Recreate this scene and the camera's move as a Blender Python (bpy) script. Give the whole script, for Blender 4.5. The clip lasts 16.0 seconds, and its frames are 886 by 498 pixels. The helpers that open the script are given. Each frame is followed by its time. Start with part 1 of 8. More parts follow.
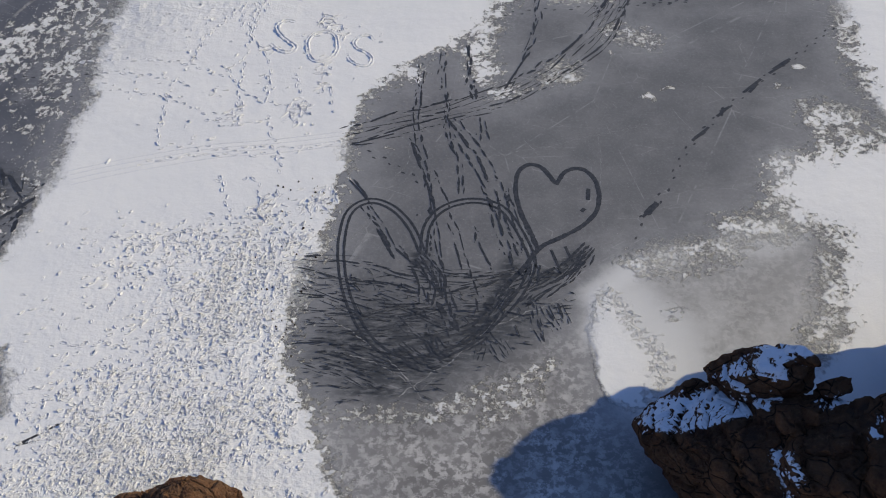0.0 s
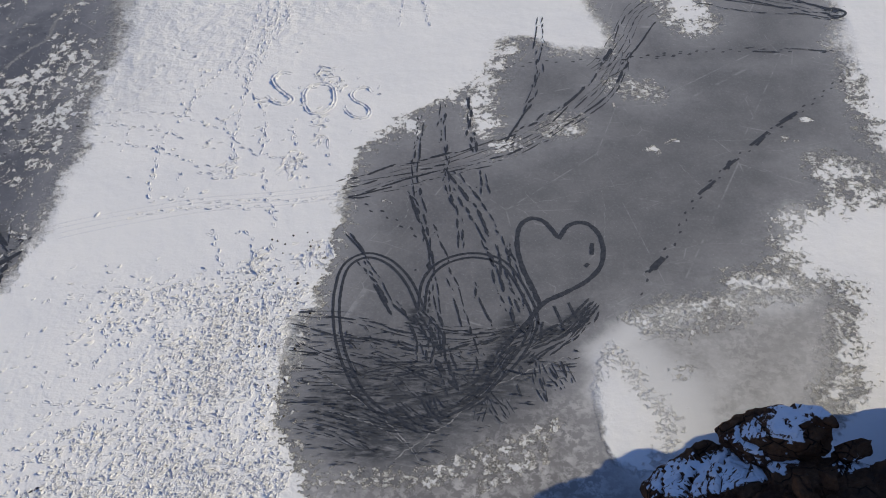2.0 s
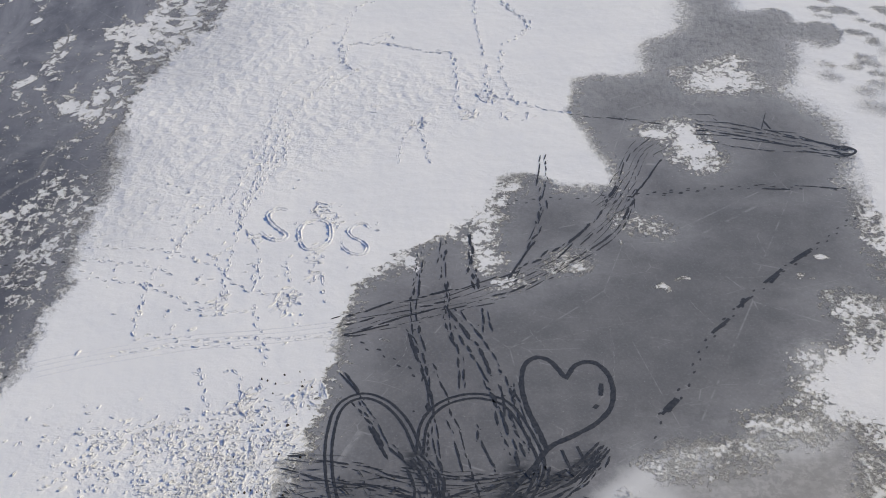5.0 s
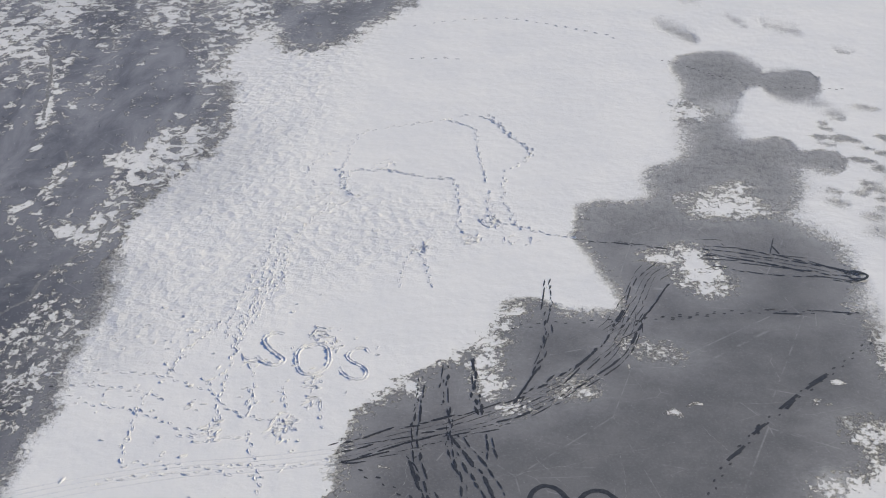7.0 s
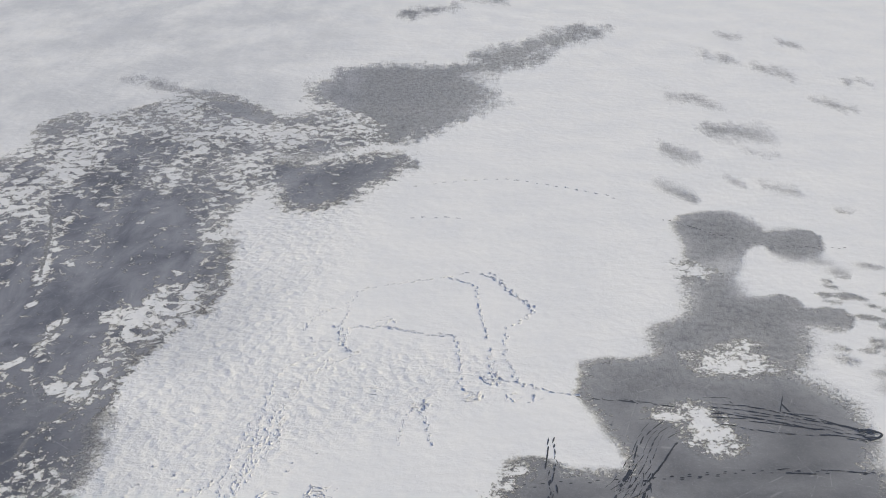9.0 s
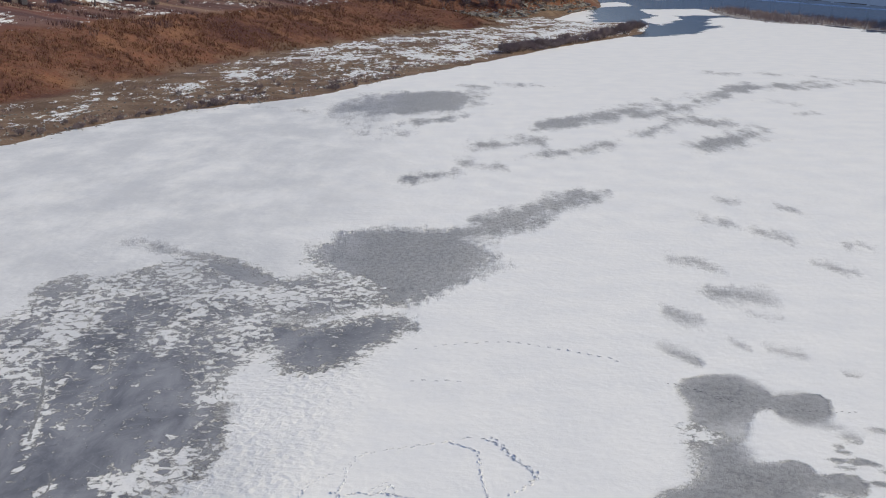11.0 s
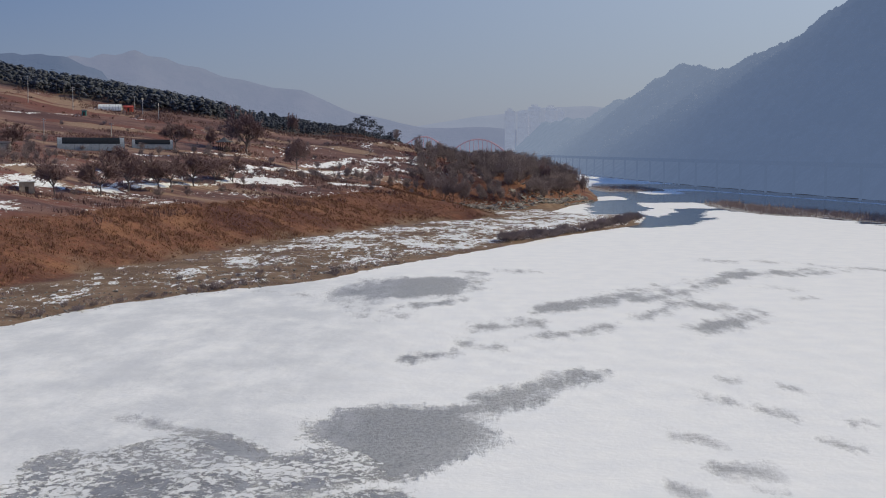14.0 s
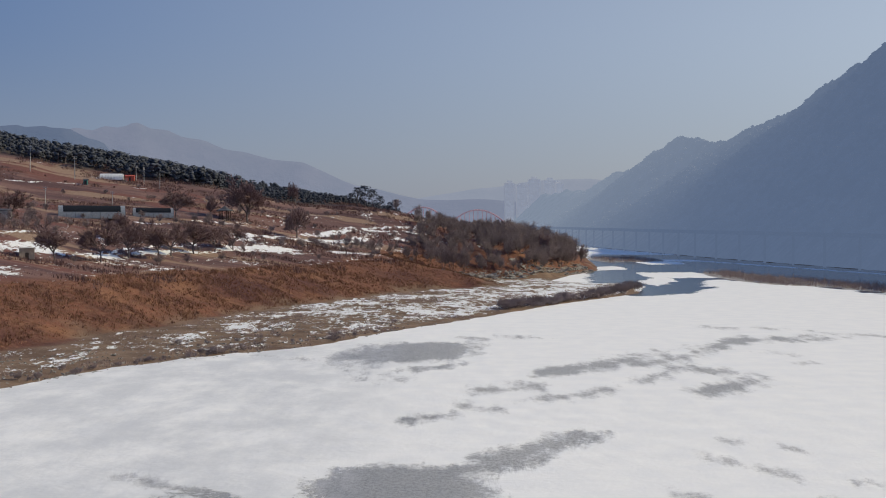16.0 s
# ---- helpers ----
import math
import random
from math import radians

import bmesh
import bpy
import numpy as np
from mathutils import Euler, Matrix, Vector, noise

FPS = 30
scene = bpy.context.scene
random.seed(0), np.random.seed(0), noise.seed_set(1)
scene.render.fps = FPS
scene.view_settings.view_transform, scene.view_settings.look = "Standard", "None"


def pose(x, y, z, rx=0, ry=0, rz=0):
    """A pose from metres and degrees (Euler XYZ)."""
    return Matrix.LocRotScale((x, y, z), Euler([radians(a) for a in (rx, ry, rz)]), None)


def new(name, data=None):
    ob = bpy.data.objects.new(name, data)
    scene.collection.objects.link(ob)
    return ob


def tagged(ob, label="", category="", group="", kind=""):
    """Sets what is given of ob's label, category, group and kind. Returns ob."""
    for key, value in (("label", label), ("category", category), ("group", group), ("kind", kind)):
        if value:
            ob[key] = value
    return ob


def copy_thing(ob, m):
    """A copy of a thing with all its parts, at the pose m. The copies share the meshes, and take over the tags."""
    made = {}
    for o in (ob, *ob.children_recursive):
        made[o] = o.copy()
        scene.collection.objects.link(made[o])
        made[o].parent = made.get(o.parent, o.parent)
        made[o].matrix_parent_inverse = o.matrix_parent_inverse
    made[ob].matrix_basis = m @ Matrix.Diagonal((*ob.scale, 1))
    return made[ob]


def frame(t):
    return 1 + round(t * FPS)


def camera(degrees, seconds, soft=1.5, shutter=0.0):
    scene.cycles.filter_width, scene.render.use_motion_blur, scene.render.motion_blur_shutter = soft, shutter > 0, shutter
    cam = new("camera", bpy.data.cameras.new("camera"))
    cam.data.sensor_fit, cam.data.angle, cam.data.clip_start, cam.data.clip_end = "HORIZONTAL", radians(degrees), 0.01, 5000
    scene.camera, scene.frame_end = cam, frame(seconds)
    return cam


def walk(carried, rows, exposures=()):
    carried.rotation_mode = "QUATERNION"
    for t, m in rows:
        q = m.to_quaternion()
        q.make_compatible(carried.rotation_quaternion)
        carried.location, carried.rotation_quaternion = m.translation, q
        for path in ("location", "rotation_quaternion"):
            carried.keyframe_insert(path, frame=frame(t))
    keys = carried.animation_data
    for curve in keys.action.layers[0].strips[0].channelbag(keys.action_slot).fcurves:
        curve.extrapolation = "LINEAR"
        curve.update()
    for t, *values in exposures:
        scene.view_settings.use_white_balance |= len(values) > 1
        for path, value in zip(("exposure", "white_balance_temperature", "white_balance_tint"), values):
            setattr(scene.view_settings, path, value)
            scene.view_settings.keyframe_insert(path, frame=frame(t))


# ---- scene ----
cam = camera(40.0, 16.0, soft=1.0)
# seconds, x, y, z, tilt from straight down, lean
PATH = [
    (0, 0, 0, 40, 43.247, -0.420),
    (0.5, 0.008, 0.276, 39.624, 43.807, -0.400),
    (1, 0.033, 0.553, 39.255, 44.448, -0.380),
    (1.5, 0.063, 0.824, 38.882, 45.17, -0.360),
    (2, 0.056, 1.096, 38.517, 46.116, -0.340),
    (2.5, 0.072, 1.369, 38.147, 47.218, -0.320),
    (3, 0.096, 1.623, 37.751, 48.335, -0.300),
    (3.5, 0.109, 1.87, 37.335, 49.538, -0.280),
    (4, 0.103, 2.116, 36.908, 50.821, -0.260),
    (6.5, 0.014, 3.255, 34.409, 58.576, -0.161),
    (7, -0.011, 3.48, 34.037, 60.42, -0.141),
    (7.5, -0.012, 3.685, 33.677, 62.268, -0.121),
    (8, -0.001, 3.893, 33.354, 64.304, -0.101),
    (8.5, -0.003, 4.094, 33.041, 66.272, -0.081),
    (9, -0.031, 4.315, 32.765, 68.385, -0.061),
    (11.5, -0.067, 5.672, 31.775, 78.067, 0.039),
    (12, -0.067, 5.728, 31.409, 79.887, 0.059),
    (12.5, -0.046, 5.774, 31.043, 81.421, 0.079),
    (13, -0.009, 5.811, 30.669, 82.816, 0.099),
    (13.5, 0.021, 5.844, 30.281, 84.035, 0.119),
    (14, 0.04, 5.867, 29.889, 85.316, 0.139),
    (14.5, 0.057, 5.874, 29.476, 86.208, 0.159),
    (15, 0.07, 5.873, 29.056, 87.062, 0.179),
    (15.5, 0.082, 5.866, 28.626, 87.863, 0.199),
    (16, 0.086, 5.857, 28.199, 88.723, 0.219),
]
walk(cam, [(t, pose(x, y, z, tilt) @ pose(0, 0, 0, 0, 0, lean)) for t, x, y, z, tilt, lean in PATH],
     exposures=[(0, -0.48, 6060, 14), (3.5, -0.44, 6080, 14), (7, -0.36, 6130, 13), (9, -0.32, 6220, 11.5), (12.5, -0.28, 6080, 12.5), (16, -0.21, 6340, 11.5)])

# ---- daylight: low winter sun over the ridge on the far bank, hazy blue sky ----
SUN_EL, SUN_AZ = radians(35.0), radians(81.5)   # azimuth clockwise from +y
sun = new("sun", bpy.data.lights.new("sun", "SUN"))
sun.data.energy, sun.data.angle, sun.data.color = 4.05, radians(0.55), (1.0, 0.855, 0.53)
sun_dir = Vector((math.sin(SUN_AZ) * math.cos(SUN_EL), math.cos(SUN_AZ) * math.cos(SUN_EL), math.sin(SUN_EL)))
sun.matrix_world = Matrix.Translation((200, 0, 300)) @ sun_dir.to_track_quat("Z", "Y").to_matrix().to_4x4()
world = bpy.data.worlds.new("world")
scene.world = world
world.use_nodes = True
sky = world.node_tree.nodes.new("ShaderNodeTexSky")
sky.sky_type, sky.sun_disc, sky.sun_elevation, sky.sun_rotation = "NISHITA", False, SUN_EL, SUN_AZ
sky.air_density, sky.dust_density, sky.ozone_density, sky.altitude = 1.0, 1.0, 2.0, 100
backing = world.node_tree.nodes["Background"]
backing.inputs["Strength"].default_value = 0.105
# winter haze: blue away from the sun, paler and brighter towards it
aim = world.node_tree.nodes.new("ShaderNodeTexCoord")
toward = world.node_tree.nodes.new("ShaderNodeVectorMath")
toward.operation, toward.inputs[1].default_value = "DOT_PRODUCT", (sun_dir.x, sun_dir.y, 0.0)
share = world.node_tree.nodes.new("ShaderNodeMapRange")
share.inputs["From Min"].default_value, share.inputs["From Max"].default_value = -0.2, 0.62
glow = world.node_tree.nodes.new("ShaderNodeMix")
glow.data_type = "RGBA"
glow.inputs["A"].default_value, glow.inputs["B"].default_value = (1.0, 1.7, 3.6, 1), (6.6, 7.2, 7.7, 1)
haze = world.node_tree.nodes.new("ShaderNodeMix")
haze.data_type = "RGBA"
haze.inputs["Factor"].default_value = 0.72
world.node_tree.links.new(aim.outputs["Generated"], toward.inputs[0])
world.node_tree.links.new(toward.outputs["Value"], share.inputs["Value"])
world.node_tree.links.new(share.outputs["Result"], glow.inputs["Factor"])
# deeper blue overhead
upward = world.node_tree.nodes.new("ShaderNodeSeparateXYZ")
climb = world.node_tree.nodes.new("ShaderNodeMapRange")
climb.interpolation_type = "SMOOTHSTEP"
climb.inputs["From Min"].default_value, climb.inputs["From Max"].default_value = 0.1, 0.75
dome = world.node_tree.nodes.new("ShaderNodeMix")
dome.data_type = "RGBA"
dome.inputs["B"].default_value = (1.05, 2.1, 4.7, 1)
world.node_tree.links.new(aim.outputs["Generated"], upward.inputs[0])
world.node_tree.links.new(upward.outputs["Z"], climb.inputs["Value"])
world.node_tree.links.new(climb.outputs["Result"], dome.inputs["Factor"])
# grey murk low over the hills
murk = world.node_tree.nodes.new("ShaderNodeMapRange")
murk.interpolation_type = "SMOOTHSTEP"
for key, value in (("From Min", 0.0), ("From Max", 0.17), ("To Min", 0.5), ("To Max", 0.0)):
    murk.inputs[key].default_value = value
low_air = world.node_tree.nodes.new("ShaderNodeMix")
low_air.data_type = "RGBA"
low_air.inputs["B"].default_value = (2.8, 2.8, 3.25, 1)
world.node_tree.links.new(upward.outputs["Z"], murk.inputs["Value"])
world.node_tree.links.new(murk.outputs["Result"], low_air.inputs["Factor"])
world.node_tree.links.new(glow.outputs["Result"], low_air.inputs["A"])
world.node_tree.links.new(low_air.outputs["Result"], dome.inputs["A"])
world.node_tree.links.new(dome.outputs["Result"], haze.inputs["B"])
world.node_tree.links.new(sky.outputs["Color"], haze.inputs["A"])
world.node_tree.links.new(haze.outputs["Result"], backing.inputs["Color"])


# ---- materials ----
class Net:
    """A node material under construction, with short calls for the usual nodes."""

    def __init__(self, name, rough=0.8, metal=0.0, spec=0.3):
        self.mat = bpy.data.materials.new(name)
        self.mat.use_nodes = True
        self.tree = self.mat.node_tree
        self.bsdf = self.tree.nodes["Principled BSDF"]
        self.bsdf.inputs["Roughness"].default_value = rough
        self.bsdf.inputs["Metallic"].default_value = metal
        self.bsdf.inputs["Specular IOR Level"].default_value = spec
        self.coord = self.tree.nodes.new("ShaderNodeTexCoord").outputs["Object"]

    def plug(self, socket, value):
        if isinstance(value, bpy.types.NodeSocket):
            self.tree.links.new(value, socket)
        elif isinstance(value, tuple) and len(value) == 3 and socket.type == "RGBA":
            socket.default_value = (*value, 1)
        else:
            socket.default_value = value

    def noise(self, scale, detail=4.0, rough=0.55, stretch=None, warp=0.0):
        node = self.tree.nodes.new("ShaderNodeTexNoise")
        vec = self.coord
        if stretch:
            vec = self.scaled(stretch)
        self.tree.links.new(vec, node.inputs["Vector"])
        node.inputs["Scale"].default_value, node.inputs["Detail"].default_value = scale, detail
        node.inputs["Roughness"].default_value, node.inputs["Distortion"].default_value = rough, warp
        return node.outputs["Fac"]

    def scaled(self, stretch, turn=0.0):
        node = self.tree.nodes.new("ShaderNodeMapping")
        node.inputs["Scale"].default_value = stretch
        node.inputs["Rotation"].default_value = (0, 0, turn)
        self.tree.links.new(self.coord, node.inputs["Vector"])
        return node.outputs["Vector"]

    def cracks(self, scale, stretch=(1, 1, 1), turn=0.0):
        node = self.tree.nodes.new("ShaderNodeTexVoronoi")
        node.feature = "DISTANCE_TO_EDGE"
        self.tree.links.new(self.scaled(stretch, turn), node.inputs["Vector"])
        node.inputs["Scale"].default_value = scale
        return node.outputs["Distance"]

    def cells(self, scale, stretch=(1, 1, 1)):
        node = self.tree.nodes.new("ShaderNodeTexVoronoi")
        self.tree.links.new(self.scaled(stretch), node.inputs["Vector"])
        node.inputs["Scale"].default_value = scale
        return node.outputs["Distance"], node.outputs["Color"]

    def attr(self, name):
        node = self.tree.nodes.new("ShaderNodeAttribute")
        node.attribute_name = name
        return node.outputs["Fac"]

    def random(self):
        return self.tree.nodes.new("ShaderNodeObjectInfo").outputs["Random"]

    def island(self):
        return self.tree.nodes.new("ShaderNodeNewGeometry").outputs["Random Per Island"]

    def facing_up(self):
        node = self.tree.nodes.new("ShaderNodeSeparateXYZ")
        self.tree.links.new(self.tree.nodes.new("ShaderNodeNewGeometry").outputs["Normal"], node.inputs[0])
        return node.outputs["Z"]

    def calc(self, op, a, b=0.0, clamp=False):
        node = self.tree.nodes.new("ShaderNodeMath")
        node.operation, node.use_clamp = op, clamp
        self.plug(node.inputs[0], a), self.plug(node.inputs[1], b)
        return node.outputs[0]

    def step(self, value, low, high, smooth=True):
        node = self.tree.nodes.new("ShaderNodeMapRange")
        node.interpolation_type = "SMOOTHSTEP" if smooth else "LINEAR"
        self.plug(node.inputs["Value"], value)
        node.inputs["From Min"].default_value, node.inputs["From Max"].default_value = low, high
        return node.outputs["Result"]

    def mix(self, fac, a, b, mode="MIX"):
        node = self.tree.nodes.new("ShaderNodeMix")
        node.data_type, node.blend_type = "RGBA", mode
        self.plug(node.inputs["Factor"], fac), self.plug(node.inputs["A"], a), self.plug(node.inputs["B"], b)
        return node.outputs["Result"]

    def blend(self, fac, a, b):
        node = self.tree.nodes.new("ShaderNodeMix")
        self.plug(node.inputs["Factor"], fac), self.plug(node.inputs["A"], a), self.plug(node.inputs["B"], b)
        return node.outputs["Result"]

    def done(self, color=None, rough=None, height=None, depth=0.02, strength=1.0):
        if color is not None:
            self.plug(self.bsdf.inputs["Base Color"], color)
        if rough is not None:
            self.plug(self.bsdf.inputs["Roughness"], rough)
        if height is not None:
            bump = self.tree.nodes.new("ShaderNodeBump")
            bump.inputs["Distance"].default_value, bump.inputs["Strength"].default_value = depth, strength
            self.plug(bump.inputs["Height"], height)
            self.tree.links.new(bump.outputs["Normal"], self.bsdf.inputs["Normal"])
        return self.mat


def river_material():
    n = Net("river_ice_and_snow", spec=0.5)
    fine, mid, big = n.noise(5.0, 5, 0.65), n.noise(1.1, 5, 0.6), n.noise(0.18, 4, 0.55)
    wide = n.attr("spread")
    # bare ice where the field is positive, with a ragged edge, soft in some stretches and crisp in others
    blown = n.noise(0.5, 7, 0.64, stretch=(1.1, 0.35, 1.0))
    rag = n.calc("ADD", n.calc("MULTIPLY", n.calc("SUBTRACT", mid, 0.5), 3.6), n.calc("MULTIPLY", n.calc("SUBTRACT", n.noise(4.0, 8, 0.75), 0.5), 4.6))
    speck = n.noise(1.3, 7, 0.72, stretch=(0.9, 1.0, 1.0))
    drift = n.calc("ADD", n.calc("MULTIPLY", n.calc("SUBTRACT", blown, 0.5), 4.0), n.calc("MULTIPLY", n.calc("SUBTRACT", speck, 0.5), 3.0))
    rag = n.blend(n.attr("wind"), rag, drift)
    wisp = n.noise(0.13, 8, 0.68, stretch=(1.0, 0.3, 1.0))
    rag = n.calc("ADD", rag, n.calc("MULTIPLY", n.calc("SUBTRACT", wisp, 0.5), n.calc("MULTIPLY", n.attr("far"), 14.0)))
    edge = n.calc("ADD", n.attr("bare"), n.calc("MULTIPLY", rag, wide))
    feather = n.calc("ADD", n.blend(n.step(n.noise(0.11, 3), 0.46, 0.66), 0.16, 2.0), n.calc("ADD", n.attr("fade"), n.calc("ADD", n.calc("MULTIPLY", n.attr("wind"), 2.2), n.calc("MULTIPLY", n.attr("far"), 3.0))))
    bare = n.step(n.calc("DIVIDE", edge, feather), -0.5, 0.55)
    # soft edges break up into blown grains
    grains = n.step(n.calc("ADD", bare, n.calc("MULTIPLY", n.calc("SUBTRACT", n.noise(3.4, 6, 0.68), 0.5), 2.2)), 0.32, 0.68)
    bare = n.blend(n.calc("MULTIPLY", n.step(n.attr("fade"), 0.2, 1.2), 0.5), bare, grains)
    veil = n.step(edge, 0.0, 3.0)
    # flakes of old snow left on the ice
    fleck = n.noise(1.15, 11, 0.76, stretch=(1.0, 0.85, 1.0), warp=0.5)
    fleck = n.blend(n.attr("dark"), fleck, n.noise(2.1, 10, 0.77, stretch=(1.0, 0.8, 1.0), warp=0.3))
    cover = n.step(n.calc("ADD", n.calc("SUBTRACT", fleck, 0.86), n.calc("MULTIPLY", n.attr("mottle"), n.blend(n.step(n.noise(0.16, 5, 0.6, stretch=(1.0, 0.6, 1.0)), 0.35, 0.65), 0.32, 0.45))), 0.0, 0.03)
    crumb = n.step(n.calc("ADD", n.calc("SUBTRACT", n.noise(5.0, 6, 0.7, stretch=(1.0, 0.6, 1.0)), 0.9), n.calc("MULTIPLY", n.attr("mottle"), 0.31)), 0.0, 0.03)
    cover = n.calc("MAXIMUM", cover, n.calc("MULTIPLY", crumb, 0.75))
    bare = n.calc("MULTIPLY", bare, n.calc("SUBTRACT", 1.0, n.calc("MULTIPLY", cover, 0.95)))
    dust = n.noise(2.6, 9, 0.8)
    dusting = n.step(n.calc("ADD", n.calc("SUBTRACT", dust, 0.84), n.calc("MULTIPLY", n.attr("spatter"), 0.34)), 0.0, 0.05)
    bare = n.calc("MULTIPLY", bare, n.calc("SUBTRACT", 1.0, n.calc("MULTIPLY", dusting, 0.85)))
    # thin cover pales the ice: snow dusting and painted grazing reflection together
    bare = n.calc("MULTIPLY", bare, n.calc("SUBTRACT", 1.0, n.calc("MULTIPLY", n.attr("thin"), n.step(n.noise(2.4, 9, 0.76, stretch=(1.0, 0.6, 1.0)), 0.28, 0.62))))
    # frosted places: pale crystals in fine blotches
    rime = n.calc("ADD", n.calc("MULTIPLY", n.step(n.noise(2.7, 8, 0.68, warp=0.25), 0.45, 0.57), n.blend(n.step(n.noise(0.6, 7, 0.68), 0.4, 0.6), 0.3, 0.9)), n.calc("MULTIPLY", n.step(n.noise(0.35, 4, 0.6), 0.45, 0.65), 0.2), True)
    # ice
    grain = n.noise(7.0, 9, 0.82)
    cloud = n.noise(0.45, 8, 0.68)
    ice = n.mix(n.step(cloud, 0.33, 0.67), (0.155, 0.156, 0.161), (0.205, 0.204, 0.208))
    ice = n.mix(n.calc("MULTIPLY", n.step(grain, 0.49, 0.66), 0.5), ice, (0.31, 0.31, 0.315))
    ice = n.mix(n.calc("MULTIPLY", n.step(grain, 0.46, 0.3), 0.4), ice, (0.06, 0.063, 0.07))
    ice = n.mix(n.attr("cold"), ice, n.mix(n.step(n.noise(0.2, 9, 0.68, stretch=(1.5, 0.6, 1.0), warp=0.6), 0.28, 0.7), (0.128, 0.132, 0.15), (0.34, 0.343, 0.37)))
    ice = n.mix(n.calc("MULTIPLY", n.attr("dark"), 0.7), ice, (0.085, 0.09, 0.108))
    ice = n.mix(n.calc("MULTIPLY", n.step(n.noise(11.0, 2, 0.5), 0.7, 0.75), 0.5), ice, (0.5, 0.5, 0.5))
    seam = n.calc("MULTIPLY", n.step(n.cracks(0.16, (1.0, 0.7, 1.0), 0.6), 0.007, 0.0), n.step(mid, 0.45, 0.6))
    hair = n.calc("MULTIPLY", n.step(n.cracks(0.5, (0.6, 1.3, 1.0), 1.1), 0.012, 0.0), n.step(cloud, 0.5, 0.62))
    ice = n.mix(n.calc("MULTIPLY", n.calc("ADD", seam, hair, True), 0.32), ice, (0.5, 0.5, 0.5))
    scuff = n.noise(2.2, 7, 0.7, stretch=(0.6, 1.6, 1.0))
    ice = n.mix(n.calc("MULTIPLY", n.attr("worn"), n.step(scuff, 0.68, 0.4), True), ice, (0.055, 0.057, 0.06))
    ice = n.mix(n.attr("frost"), ice, n.mix(rime, n.mix(n.attr("mist"), (0.2, 0.193, 0.188), (0.33, 0.32, 0.31)), n.mix(n.attr("mist"), (0.54, 0.525, 0.515), (0.5, 0.49, 0.475))))
    ice = n.mix(n.calc("MULTIPLY", n.calc("SUBTRACT", 1.0, veil), 0.28), ice, (0.55, 0.55, 0.57))
    powder = n.calc("MULTIPLY", n.attr("powder"), n.step(n.calc("ADD", n.noise(0.9, 9, 0.72), n.calc("MULTIPLY", n.attr("powder"), 0.5)), 0.42, 0.85))
    ice = n.mix(powder, ice, (0.72, 0.72, 0.72))
    # snow
    lump = n.noise(1.15, 7, 0.62)
    snow = n.mix(n.step(big, 0.3, 0.7), (0.845, 0.85, 0.865), (0.9, 0.898, 0.898))
    snow = n.mix(n.calc("MULTIPLY", n.step(fine, 0.62, 0.8), 0.25), snow, (0.66, 0.67, 0.71))
    snow = n.mix(n.calc("MULTIPLY", n.attr("drab"), n.step(n.noise(0.1, 8, 0.7, stretch=(1.0, 0.5, 1.0)), 0.3, 0.65)), snow, (0.6, 0.615, 0.65))
    color = n.mix(bare, snow, ice)
    # open water
    ripple = n.noise(0.35, 3, 0.5, stretch=(0.5, 2.0, 1.0))
    wet = n.step(n.calc("ADD", n.attr("water"), n.calc("MULTIPLY", n.calc("SUBTRACT", n.noise(0.08, 7, 0.66), 0.5), 26.0)), -1.0, 1.0)
    color = n.mix(wet, color, (0.02, 0.035, 0.055))
    silt = n.step(n.calc("ADD", n.attr("silt"), n.calc("MULTIPLY", n.calc("SUBTRACT", n.noise(0.15, 4), 0.5), 8.0)), -0.5, 0.8)
    color = n.mix(silt, color, n.mix(n.step(n.noise(0.3, 5), 0.42, 0.6), (0.13, 0.095, 0.07), (0.45, 0.44, 0.44)))
    rough = n.blend(bare, 0.75, n.blend(n.step(grain, 0.3, 0.7), 0.38, 0.55))
    rough = n.blend(n.calc("MULTIPLY", wet, n.calc("SUBTRACT", 1.0, silt)), rough, 0.12)
    dunes = n.attr("crust")
    relief = n.calc("ADD", n.calc("MULTIPLY", n.calc("ADD", lump, n.calc("MULTIPLY", n.cells(1.5)[0], 0.3)), n.calc("ADD", -0.1, dunes)), n.calc("ADD", n.calc("MULTIPLY", fine, 0.05), n.calc("MULTIPLY", n.noise(0.5, 4, 0.5), 0.3)))
    relief = n.calc("ADD", relief, n.calc("MULTIPLY", n.noise(3.2, 4, 0.5), n.calc("MULTIPLY", n.attr("churn"), 0.75)))
    relief = n.calc("MULTIPLY", relief, n.calc("SUBTRACT", 1.0, bare))
    relief = n.calc("ADD", relief, n.calc("MULTIPLY", n.calc("SUBTRACT", 1.0, bare), 0.35))
    relief = n.calc("ADD", relief, n.calc("MULTIPLY", n.calc("MULTIPLY", grain, bare), 0.04))
    relief = n.calc("MULTIPLY", relief, n.calc("SUBTRACT", 1.0, wet))
    relief = n.calc("ADD", relief, n.calc("MULTIPLY", n.calc("MULTIPLY", ripple, wet), 0.3))
    return n.done(color, rough, relief, 0.15)


